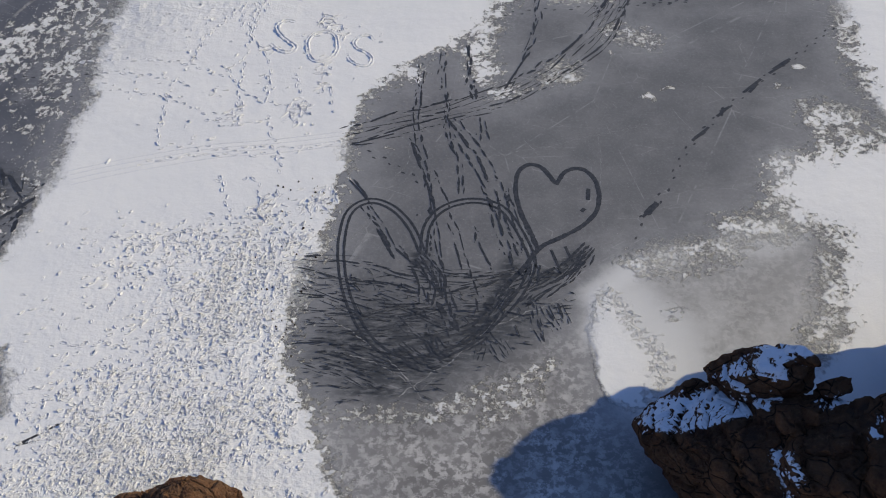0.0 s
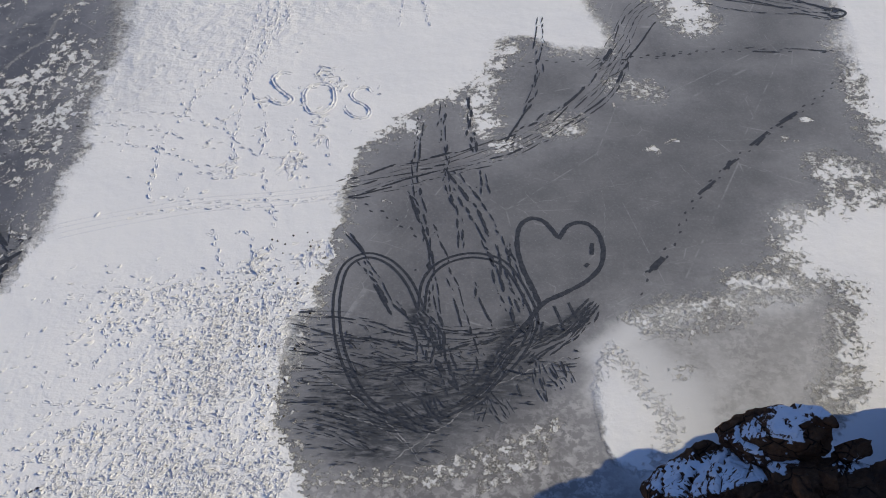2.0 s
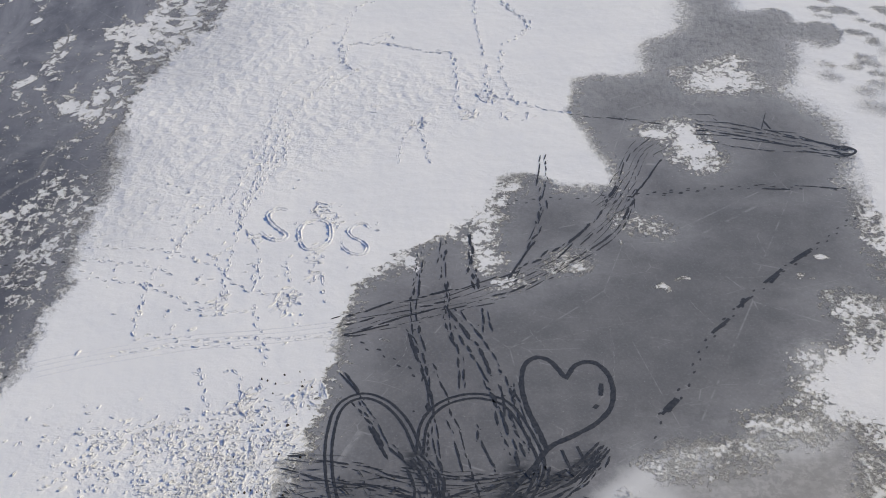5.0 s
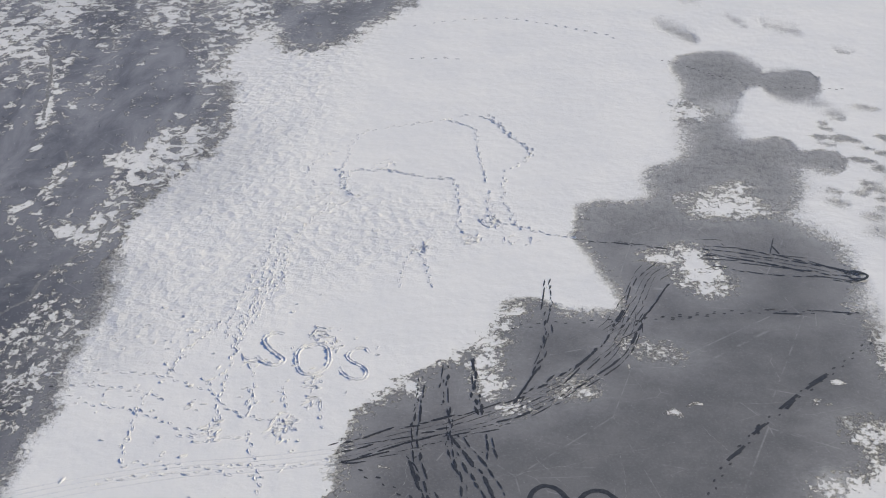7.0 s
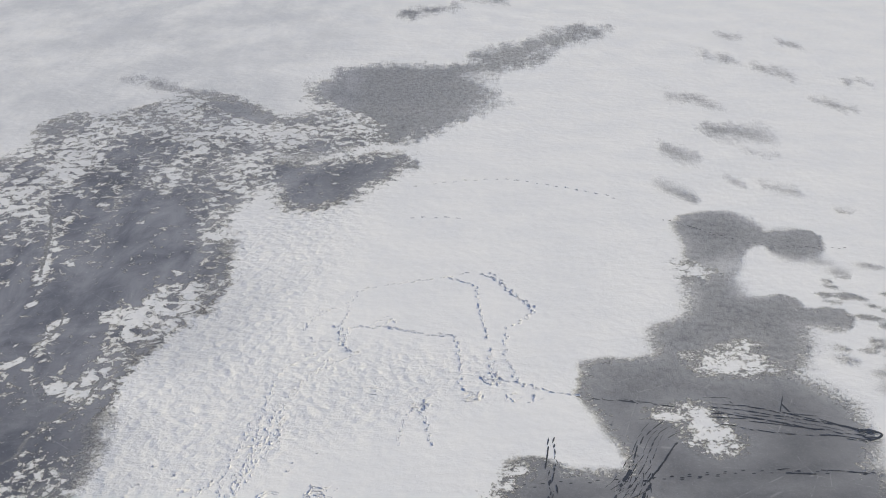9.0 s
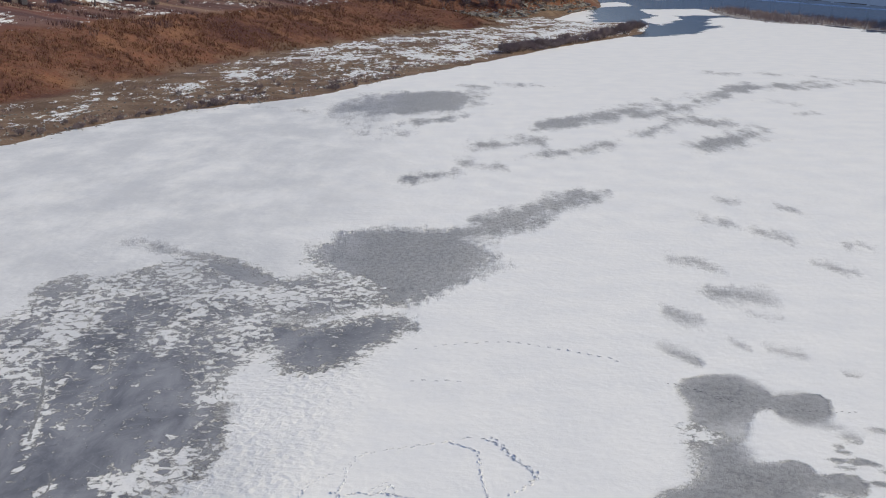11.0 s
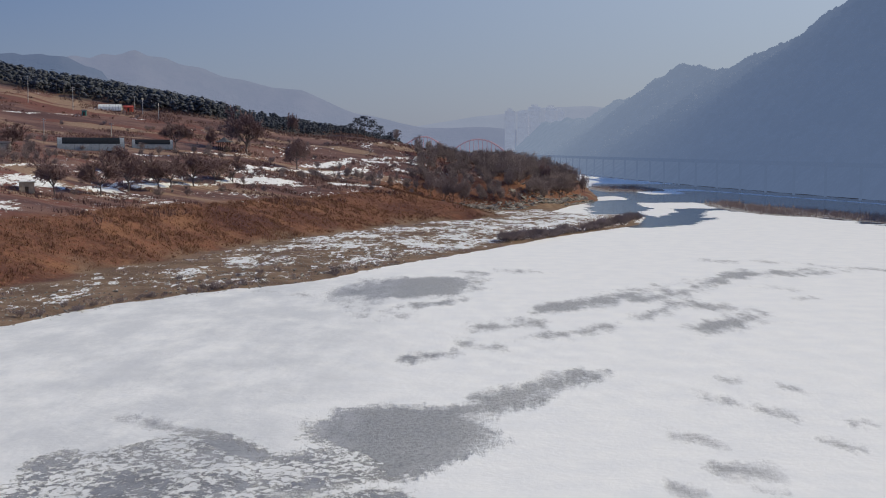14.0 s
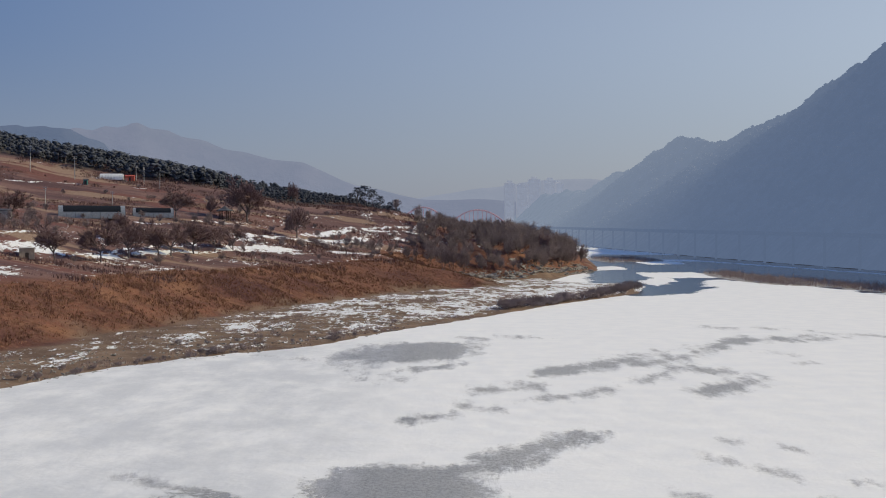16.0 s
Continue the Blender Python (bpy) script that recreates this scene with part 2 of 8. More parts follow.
def land_material():
    n = Net("bank_and_fields", spec=0.15)
    fine, mid, big = n.noise(0.9, 6, 0.65), n.noise(0.16, 5, 0.6), n.noise(0.025, 4, 0.5)
    streak = n.noise(0.14, 6, 0.62, stretch=(0.55, 1.0, 1.0))
    grass = n.mix(n.step(mid, 0.32, 0.68), (0.1, 0.038, 0.03), (0.215, 0.09, 0.057))
    grass = n.mix(n.step(fine, 0.35, 0.75), grass, (0.17, 0.098, 0.066))
    grass = n.mix(n.step(big, 0.5, 0.66), grass, (0.085, 0.036, 0.034))
    grass = n.mix(n.calc("MULTIPLY", n.step(n.noise(0.06, 5, 0.6), 0.5, 0.66), 0.7), grass, (0.25, 0.125, 0.07))
    fibre = n.noise(1.5, 7, 0.7, stretch=(1.0, 0.4, 1.0))
    grass = n.mix(n.calc("MULTIPLY", n.step(fibre, 0.54, 0.68), 0.6), grass, (0.27, 0.15, 0.085))
    grass = n.mix(n.calc("MULTIPLY", n.step(fibre, 0.45, 0.33), 0.65), grass, (0.06, 0.026, 0.022))
    sand = n.mix(n.step(streak, 0.35, 0.65), (0.15, 0.1, 0.072), (0.25, 0.175, 0.125))
    sand = n.mix(n.step(fine, 0.52, 0.75), sand, (0.13, 0.085, 0.065))
    field = n.mix(n.step(n.noise(0.05, 5, 0.6, stretch=(0.25, 1.5, 1.0)), 0.38, 0.6), (0.1, 0.058, 0.06), (0.2, 0.12, 0.107))
    field = n.mix(n.step(n.noise(0.022, 3, 0.5, stretch=(0.5, 1.6, 1.0)), 0.53, 0.56), field, (0.17, 0.078, 0.066))
    field = n.mix(n.step(n.noise(0.03, 2, 0.5, stretch=(0.4, 1.8, 1.0)), 0.56, 0.59), field, (0.28, 0.195, 0.145))
    field = n.mix(n.calc("MULTIPLY", n.step(fine, 0.45, 0.8), 0.7), field, (0.12, 0.063, 0.058))
    forest = n.mix(n.step(fine, 0.3, 0.7), (0.055, 0.055, 0.062), (0.095, 0.08, 0.078))
    color = n.mix(n.attr("slope"), sand, grass)
    color = n.mix(n.attr("field"), color, field)
    color = n.mix(n.attr("forest"), color, forest)
    snow = n.step(n.calc("ADD", n.calc("SUBTRACT", n.calc("ADD", n.noise(0.5, 10, 0.76, stretch=(1.0, 0.42, 1.0)), n.calc("MULTIPLY", n.calc("SUBTRACT", n.noise(0.07, 4, 0.6, stretch=(1.0, 0.6, 1.0)), 0.5), 0.55)), 0.86), n.calc("MULTIPLY", n.attr("snow"), 0.44)), 0.0, 0.035)
    color = n.mix(snow, color, (0.8, 0.81, 0.84))
    rut = n.noise(0.5, 4, 0.6, stretch=(0.3, 1.0, 1.0))
    return n.done(color, 0.9, n.calc("ADD", fine, n.calc("ADD", n.calc("MULTIPLY", snow, 0.3), rut)), 0.35)


def rock_material(name, k=1.0):
    """Weathered rock; k scales how pale it is."""
    n = Net(name, spec=0.2)
    fine, mid = n.noise(5.0, 9, 0.72), n.noise(0.8, 6, 0.62)
    strata = n.noise(1.4, 7, 0.65, stretch=(0.5, 0.5, 2.4))
    color = n.mix(n.step(mid, 0.3, 0.7), (0.055 * k, 0.026 * k, 0.015 * k), (0.16 * k, 0.08 * k, 0.039 * k))
    color = n.mix(n.step(strata, 0.45, 0.62), color, (0.105 * k, 0.057 * k, 0.031 * k))
    color = n.mix(n.calc("MULTIPLY", n.step(fine, 0.5, 0.7), 0.6), color, (0.22 * k, 0.125 * k, 0.066 * k))
    color = n.mix(n.calc("MULTIPLY", n.step(fine, 0.46, 0.32), 0.7), color, (0.03, 0.016, 0.01))
    color = n.mix(n.step(n.noise(0.45, 5, 0.6), 0.58, 0.68), color, (0.055 * k, 0.034 * k, 0.024 * k))
    split = n.cracks(1.1, (0.8, 1.0, 1.9), 0.5)
    color = n.mix(n.calc("MULTIPLY", n.step(split, 0.05, 0.0), n.step(mid, 0.42, 0.55)), color, (0.012, 0.008, 0.006))
    lie = n.calc("ADD", n.calc("MULTIPLY", n.facing_up(), 0.75), n.calc("MULTIPLY", n.calc("SUBTRACT", n.noise(1.5, 8, 0.68, stretch=(0.7, 1.3, 1.0)), 0.5), 1.3))
    snow = n.step(n.calc("MULTIPLY", lie, n.attr("snow")), 0.56, 0.62)
    color = n.mix(snow, color, (0.8, 0.82, 0.86))
    high = n.calc("ADD", n.calc("ADD", fine, n.calc("MULTIPLY", strata, 0.8)), n.calc("MULTIPLY", n.step(split, 0.0, 0.08), 0.5))
    high = n.blend(snow, high, n.calc("ADD", 1.1, n.calc("MULTIPLY", mid, 0.2)))
    return n.done(color, 0.85, high, 0.22)


def plain_material(name, low, high, scale=3.0, rough=0.8, metal=0.0, depth=0.01, spec=0.3):
    n = Net(name, rough, metal, spec)
    fac = n.noise(scale, 6, 0.65)
    return n.done(n.mix(n.step(fac, 0.3, 0.7), low, high), None, fac, depth)


def haze_glow_material(name, low, high, glow, scale=0.02, deep=None):
    """Far hills and other distance behind the place, with winter haze painted in as emission."""
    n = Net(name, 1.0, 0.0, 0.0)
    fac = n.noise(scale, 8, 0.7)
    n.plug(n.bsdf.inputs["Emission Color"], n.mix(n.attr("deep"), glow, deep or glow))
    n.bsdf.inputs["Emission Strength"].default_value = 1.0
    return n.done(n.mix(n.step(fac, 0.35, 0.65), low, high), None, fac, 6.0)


RIVER, LAND, ROCK = river_material(), land_material(), rock_material("weathered_brown_rock", 1.1)
ORANGE_ROCK = rock_material("orange_brown_rock", 1.9)
# outlines of bare ice, drifts and worn places on the river, in metres
BARE_SOUTH = [
    (-3.9, 48.6), (-4.6, 45.5), (-4.8, 42.8), (-5.1, 41.1), (-5.4, 39), (-5.5, 37.6), (-6.3, 36.8), (-6.4, 34.9), (-6.5, 33),
    (-6.7, 31.2), (-5.8, 29.7), (-5.3, 28), (-4.5, 25.9), (-3.9, 24.6), (-2.9, 21.9), (10.7, 22), (14.2, 29.6), (17.2, 32.8),
    (16.6, 34.5), (17.5, 36.5), (18.1, 38.2), (16.9, 38.7), (15.7, 39.4), (15.6, 41.1), (16.3, 43.1), (18, 43.7), (19.8, 44.8),
    (21.7, 44.7), (22.3, 46.2), (21.8, 49.5), (21.7, 52.4), (22.2, 57), (3.7, 56.8), (3.1, 55.7), (2.5, 53.7), (0.7, 52.9),
    (-1.1, 51.6), (-2.5, 49.7),
]
BARE_NORTH = [
    (3.5, 56.4), (3.9, 58.1), (4.9, 58.2), (6.1, 57.2), (6.6, 56.4), (7.4, 55.9), (8.2, 55.5), (9, 55.8), (9.3, 57.2),
    (9.2, 58.6), (9, 59.5), (8.5, 61), (8.1, 62.8), (7.4, 64.8), (7.8, 66.9), (8.1, 68.7), (9.5, 69.4), (11.2, 69.2),
    (12.6, 69.8), (12.7, 71.3), (22.5, 72), (22.1, 70.1), (20.9, 68.2), (20.5, 66.8), (21.3, 66), (22.1, 64.4), (22.6, 63.4),
    (22.5, 62.1), (22.8, 60), (22.2, 58.5), (21.6, 57.4), (21.4, 55.8), (21.5, 54.2), (6, 53.3),
]
BARE_LOBES = [
    (12.5, 68.9), (12.6, 69.8), (12.7, 71.3), (12.8, 72.9), (13.4, 74.1), (14.5, 74.5), (15.5, 75.4), (16.3, 78), (16.4, 80.4),
    (17.3, 84.9), (17.8, 88.1), (17.5, 91), (17.6, 92.5), (18.5, 94), (20.4, 95), (22.7, 95), (23.5, 93.7), (24.2, 91.8),
    (24.4, 90.3), (25, 90.7), (26.6, 91), (27.8, 90.7), (28.2, 89.2), (27.7, 86.9), (26.7, 85), (25.6, 84.6), (24.6, 84.8),
    (23.9, 85.9), (23.6, 87.5), (23.1, 87.8), (22.1, 87), (21.2, 84.8), (20.6, 82.8), (20, 81.6), (20, 80.3), (19.9, 78.5),
    (20.7, 78.2), (22.4, 78.7), (23.3, 78), (23.5, 76.4), (24.9, 76.6), (25.9, 76.2), (26.2, 74.9), (25.8, 73.6), (24.7, 73.2),
    (23.7, 73.7), (22.8, 73.7), (22.5, 72), (21.2, 68.1),
]
BARE_WEST = [
    (-18.6, 42.9), (-18.6, 46.2), (-18, 47.9), (-18.2, 50.1), (-18.5, 52.4), (-18.1, 54.4), (-17.9, 56.5), (-18, 58.7), (-18.4, 61.1),
    (-18.4, 63), (-18.5, 66.3), (-18.3, 68.8), (-17.5, 71.1), (-16.4, 73.9), (-15.3, 76.9), (-14.6, 79.6), (-15, 84), (-16.1, 89.5),
    (-17.2, 93.6), (-15.9, 98.5), (-14.6, 106), (-15.4, 116.5), (-17.3, 122.1), (-20.1, 126.9), (-23.5, 129.7), (-28, 131.1), (-31.3, 127),
    (-33.4, 123.7), (-37.7, 124.8), (-39.7, 120.2), (-38.4, 112.5), (-39.8, 108.9), (-41.8, 106.1), (-50, 100), (-41.8, 80.7), (-26.6, 46.8),
    (-22, 36), (-19.9, 37.2),
]
BARE_MIDDLE = [
    (-14.2, 130.3), (-14.1, 137.5), (-12, 143.2), (-8.3, 145.6), (-4.3, 146.6), (-0.3, 146), (3, 146.9), (4, 150.8), (6.8, 155.2),
    (10.7, 160.6), (15.3, 166.8), (19, 170.1), (21.7, 169.3), (20.7, 164.5), (17.1, 159.5), (13.3, 153.5), (12.2, 148.6), (9.6, 144.8),
    (6.9, 143.6), (4.7, 141.5), (4.2, 136.8), (5.5, 132.6), (5.6, 129.2), (3.7, 125), (0.9, 120.7), (-1.3, 117.6), (-3.4, 114.3),
    (-4.9, 113.7), (-6.1, 116.6), (-7.9, 120.2), (-10.4, 124.5),
]
BARE_BAY = [
    (-14.1, 101), (-13.6, 105.3), (-11, 107.7), (-8.2, 109.4), (-5.8, 110.8), (-3.3, 109.8), (-3, 106.9), (-4.9, 103.3), (-6.6, 101),
    (-7.4, 98.5), (-9, 96.6), (-10.6, 95.5), (-12, 96), (-13.1, 97.5),
]
BARE_FAR = [
    (-24.3, 254.1), (-21.3, 266.9), (-16.1, 282.3), (-8.5, 289.5), (0.7, 292.1), (7.3, 287.3), (8.9, 276.9), (6.7, 264.2), (1.8, 254.4),
    (-2.8, 248.8), (-9.7, 250.6), (-15.5, 251.4), (-21.1, 250.4),
]
STREAKS = [
    (19.2, 232.3, 30.9, 245.7, 6.6), (30.9, 245.7, 39.4, 256.7, 5.5), (38.8, 260.6, 48, 265.7, 3), (6.2, 208.4, 16.7, 214.3, 2.9), (3.5, 190.6, 9.1, 188.5, 1.9), (11.7, 196, 19.8, 201.2, 2.3),
    (19.8, 201.2, 27.4, 209.8, 2.1), (27.4, 209.8, 37.6, 225, 2), (37.6, 225, 44, 237.4, 1.9), (42.8, 208.1, 49.7, 215.3, 5.2), (49.7, 215.3, 58.4, 225.9, 5.6), (42.3, 203.2, 47.6, 206.3, 1.8),
    (45.2, 240.7, 54.1, 234.3, 2.5), (37.5, 244.9, 53.9, 264.7, 3.2), (54.2, 268.9, 69.7, 295.5, 4.6), (70.3, 298.1, 81.9, 300.8, 5.2), (81.9, 300.8, 93.9, 313.2, 3.4), (-5.2, 178.2, 1.7, 183.5, 1.4),
]
FAINT_STREAKS = [
    (46.9, 273, 57, 279.8, 2.2), (70, 335.7, 84.2, 331.1, 2.4), (84.2, 331.1, 97.6, 320.6, 2.4), (84, 298.2, 100.3, 306.4, 2), (68.3, 269, 74.6, 265, 2.6), (71.1, 248.8, 74.8, 249.7, 1.3),
    (96.7, 317.6, 110.4, 307.9, 2.1), (-25.3, 246.8, -15.9, 240.9, 1.3), (-15.9, 240.9, -8.5, 235.2, 1.2), (-8.5, 235.2, -0.5, 240.2, 1.2), (-0.5, 240.2, 5.2, 248.9, 1.3), (-20.1, 238.3, -12.6, 231.2, 1.2),
    (-12.6, 231.2, -4.5, 222.4, 1.1), (-37.3, 259.7, -25.8, 251.3, 1.4), (-25.8, 251.3, -14.1, 247.8, 0.9), (13.3, 305.2, 26.1, 300.1, 2), (3.5, 302.4, 10.3, 297.3, 2), (-14.7, 222.3, -2.5, 220.3, 0.8),
]
SPOTS = [
    (31.7, 150.9, 34.4, 149.3, 1.2), (37, 143.5, 39, 140.9, 1.4), (42.9, 157.9, 44.4, 156.1, 0.9), (36.2, 162.6, 37.8, 161.5, 0.8), (24.3, 131.7, 27.1, 130.5, 1.2), (25.7, 118.3, 30.6, 116.8, 2.2),
    (20.6, 111.7, 22.1, 109.4, 2), (18.4, 101.2, 20.3, 98, 1.6), (24.5, 103, 25.1, 101.5, 0.9), (39.3, 128.7, 42.2, 126.1, 1.1), (31.2, 95, 32.3, 94.4, 0.6), (27.1, 128.1, 28.5, 126.5, 0.5),
    (28.2, 110.8, 30, 110, 0.4), (44.8, 137.6, 47.2, 137.1, 0.4), (26.9, 101.2, 29.2, 99.5, 0.8), (-18.7, 31, -18.1, 29.3, 1.2), (-17.8, 106.0, -12.9, 104.4, 4.5),
]
DRIFTS = [
    (15.8, 68.4, 18.2, 68.4, 1.2), (16.8, 69.7, 18.1, 70.9, 0.8), (14.9, 69.6, 15.9, 68.5, 0.4), (13.6, 62.5, 14.2, 59.7, 1.2), (11.9, 62.5, 13.9, 62.2, 0.5), (9.4, 53.7, 11.1, 52.9, 0.4),
    (5.8, 50, 6.4, 50.2, 0.4), (2.8, 48.4, 3.8, 48.8, 0.3), (16.7, 83.3, 17.5, 82.8, 1.3), (19, 46.6, 19.9, 46.2, 0.9), (13.1, 38.9, 15.1, 38.7, 0.4), (1.8, 53.6, 2.2, 50.2, 0.6),
    (-2.5, 50, -1.7, 50.2, 0.4),
]
SOFT = [
    (6.6, 56.3, 9, 55.8, 0.7, 1.4), (9, 56.4, 8.2, 62.5, 0.6, 0.7), (8.1, 68.9, 12.9, 69, 0.5, 1), (12.8, 70.5, 13.1, 73.7, 1, 1.6), (15.5, 75.4, 17.9, 88.1, 1.9, 1.4), (17.7, 92.2, 24.1, 93.3, 0.8, 0.5),
    (24.8, 90.6, 27.4, 85.9, 0.9, 0.45), (21.4, 87, 20, 78.5, 0.7, 0.6), (20, 78.3, 23.4, 76.9, 0.4, 0.5), (23, 73.7, 20.7, 67.5, 1.5, 2), (21.3, 66, 22.7, 62.8, 1, 2), (22.1, 58.5, 21.5, 54.2, 0.6, 0.8),
    (22.3, 60.3, 22.5, 62.1, 0.6, 1.2),
]
SOFT_WEST = [
    (-18.5, 61.1, -17.9, 56.5, 0.5, 0.8), (-17.9, 56.5, -18.5, 52.4, 0.6, 1), (-18.5, 52.4, -18, 47.9, 0.6, 1), (-18, 47.9, -18.6, 42.9, 0.4, 1),
    (9, 32, 8.8, 29, 0.8, 2.6), (9, 32, 7.6, 34.4, 0.7, 2.4), (7.4, 34.6, 6.9, 35.2, 0.4, 1.6),
]
BARE_LINK = [
    (-16.6, 122.1), (-13, 125.8), (-8.3, 124.7), (-4.7, 119.4), (-5, 115), (-8.6, 112.4), (-12.4, 109.3), (-15.2, 111),
]
DARK_RIM = [
    (-34.9, 139.8, -30, 135.1, 1.0), (-30, 135.1, -23.1, 130.6, 1.0), (-23.1, 130.6, -17.2, 122.1, 1.3),
]
THIN_CRUST = [
    (-15.8, 70.3, -13.7, 80.1, 2.5, 0.8), (-17.2, 61.1, -16.8, 52.4, 1.3, 0.6), (-15.6, 96.8, -14.9, 102.3, 2.8, 0.5), (-10, 94.8, -16, 99.5, 1.3, 0.4),
]
RIDGE = [
    (15.7, 32.6, 17.4, 33.8, 0.3), (8.5, 36.5, 10, 37.1, 0.3), (10, 37.1, 12.6, 37.3, 0.3), (13.1, 39, 15.2, 39.2, 0.4),
]
FLECKS = [
    (11.5, 49, 11.9, 49.1, 0.3), (10.3, 48.1, 10.8, 48.3, 0.3), (10.9, 47.5, 11, 47.6, 0.3), (17.3, 48.9, 17.7, 48.9, 0.3),
    (18.6, 50.7, 19.1, 50.8, 0.3), (8.5, 51.6, 9, 51.8, 0.3), (4.6, 48.3, 4.7, 48.4, 0.3), (-2.7, 44.4, -2.5, 44.3, 0.3),
]
WINDROWS = [
    (-21.9, 45.3, -21, 48.6, 0.4), (-21, 48.6, -20.1, 50.9, 0.6), (-20.1, 50.9, -18.2, 54.9, 0.5), (-23.5, 51.4, -22, 52.9, 0.5),
    (-23.6, 52.8, -21, 56.5, 0.6), (-20.2, 47.3, -20.5, 50, 0.4), (-22.3, 60.1, -20.6, 61.9, 0.5), (-20.6, 61.9, -19.3, 65.9, 0.5),
    (-22.3, 65.9, -20.8, 65.2, 1), (-30.8, 90.8, -30.9, 94.4, 2.4), (-29.9, 90.9, -27.4, 80.4, 0.4), (-24.5, 70.2, -24.3, 75.4, 0.4),
    (-25.5, 68.7, -24.2, 70.2, 0.3), (-21.2, 75.5, -19.2, 73, 1.2), (-21.6, 72.6, -20.3, 73, 0.4),
]
SPATTER = [
    (-3.7, 28.5, -0.5, 28.5, 0.5), (-0.5, 28.5, 2.2, 29.8, 0.6), (2.2, 29.8, 5.3, 31.3, 0.5), (1.8, 28.4, 3.6, 29.5, 0.6),
    (6.2, 33.7, 6.6, 31.9, 0.4), (9.9, 35.7, 13, 36.4, 0.3), (7.1, 32.8, 10.1, 33.8, 0.4), (13, 38.5, 15.9, 38.9, 0.5),
    (-5.1, 29.4, -4.1, 28.3, 0.3), (10.6, 37.2, 14.2, 37.8, 0.3),
]
MOTTLED_SOUTH = [
    (-6, 29.3), (-3.2, 28.5), (-0.5, 28.9), (2.3, 30.9), (5.2, 32.5), (6.4, 33.7), (6.4, 29.5), (8.6, 22), (-4.5, 21.9),
    (-5.3, 26.7),
]
MOTTLED_EAST = [
    (6.8, 35), (8.7, 36.4), (13.2, 37.8), (17.9, 38.2), (16.2, 32.6), (14, 31.3), (9.2, 30.1), (7.6, 32.5),
]
DRIFT_EAST = [
    (6.8, 34.6), (6.2, 32.9), (6.3, 30.3), (6.6, 29.2), (7.9, 28.6), (8.7, 29.6), (8.8, 31.4), (8.1, 32.8), (7.5, 34.2),
    (7.2, 35),
]
POWDER = [
    (9.0, 32.6, 9.4, 29.4, 2.4, 1), (8.2, 34.4, 9, 32.4, 1.6, 0.95), (10.7, 32.8, 11, 29.9, 3.2, 0.5), (6.4, 32.5, 6.8, 34.7, 0.8, 0.8),
    (6.8, 34.7, 8.4, 36.2, 1, 1), (8.4, 36.4, 10.5, 37.1, 0.8, 0.9), (13.4, 37.8, 15.3, 38.2, 1.4, 0.7),
    (13.7, 31.9, 16.8, 33.2, 3, 0.4), (9, 35, 15.2, 35.1, 4, 0.18), (16.7, 43.1, 15.9, 38.5, 1.2, 0.6),
    (1.4, 82.4, 2.8, 76.7, 3, 0.6), (5.4, 122.9, 16.3, 111.6, 10, 0.3), (20.2, 83.5, 21.6, 82.5, 2.5, 0.6),
    (17, 99.2, 22.8, 105.1, 6, 0.4),
]
POWDER_WEST = [
    (-21.7, 48.2, -21.1, 50.3, 0.6, 0.25), (-21.1, 50.3, -21.1, 52.1, 0.8, 0.25), (-21.1, 52.1, -20.3, 53.6, 0.6, 0.25), (-20.3, 53.6, -19, 56.6, 0.6, 0.25), (-24.8, 57.3, -21.3, 65.7, 2.1, 0.2),
]
RAGGED = [
    (16.2, 43.1, 15.4, 39.8, 0.5),
    (18, 43.7, 21.5, 44.7, 0.4), (18.1, 38.2, 16.8, 34.5, 0.4), (15.7, 39.4, 17.9, 38.4, 0.4), (22, 53.9, 21.8, 49.5, 0.4),
    (3.5, 56.3, 2.2, 53.6, 0.6),
]
SMUDGES = [
    (3.1, 36.7, 2.1, 34.3, 0.3), (2.1, 34.3, 1.1, 32.4, 0.3), (6.2, 37.2, 4.4, 35.8, 0.3), (-5.7, 31.8, -1.9, 30.6, 0.3),
    (-4.2, 29.7, -1.4, 29.8, 0.3), (-1.1, 37.3, -1, 36.6, 0.3), (-5.3, 32.4, -3.4, 32.4, 0.3),
]
SEAMS = [
    (-31.7, 96.2, -28.8, 87.6, 0.3), (-28.8, 87.6, -27.9, 81.3, 0.3), (-23.4, 92.4, -22.7, 97.6, 0.3),
    (-30.8, 85.4, -31.3, 83.3, 0.3), (-24.5, 74.9, -24.8, 73.1, 0.3), (-27.3, 79.4, -26.9, 76.6, 0.3),
]
MOTTLED_WEST = [
    (-46.3, 113), (-41.7, 114.8), (-41.2, 123.6), (-37.5, 124.7), (-27.2, 133.8), (-20.8, 136.3), (-13.7, 133.9), (-4.6, 116.9),
    (-6.5, 113.2), (-16, 113.2), (-12.1, 97), (-17.9, 99), (-14.7, 85.5), (-14.5, 79.4), (-16.2, 73.1), (-18.4, 67.1), (-20.3, 64.3),
    (-22, 67.1), (-21.2, 73.1), (-20.2, 78.5), (-18.2, 83.4), (-19.2, 93.7), (-25, 99.6), (-26, 94.3), (-31.3, 98.9), (-29.6, 87.6),
    (-32.5, 87.1), (-36.5, 86.5),
]
TRAMPLED = [
    (-6.5, 31.2), (-6.4, 33.6), (-6.3, 36.6), (-3.6, 36.6), (0.4, 35.6), (2.9, 36.3), (5.4, 36.7), (6.5, 37.4), (6, 34.4),
    (3.5, 31.8), (2.3, 30.9), (-0.5, 29.2), (-3.2, 28.6), (-5.8, 29.7),
]
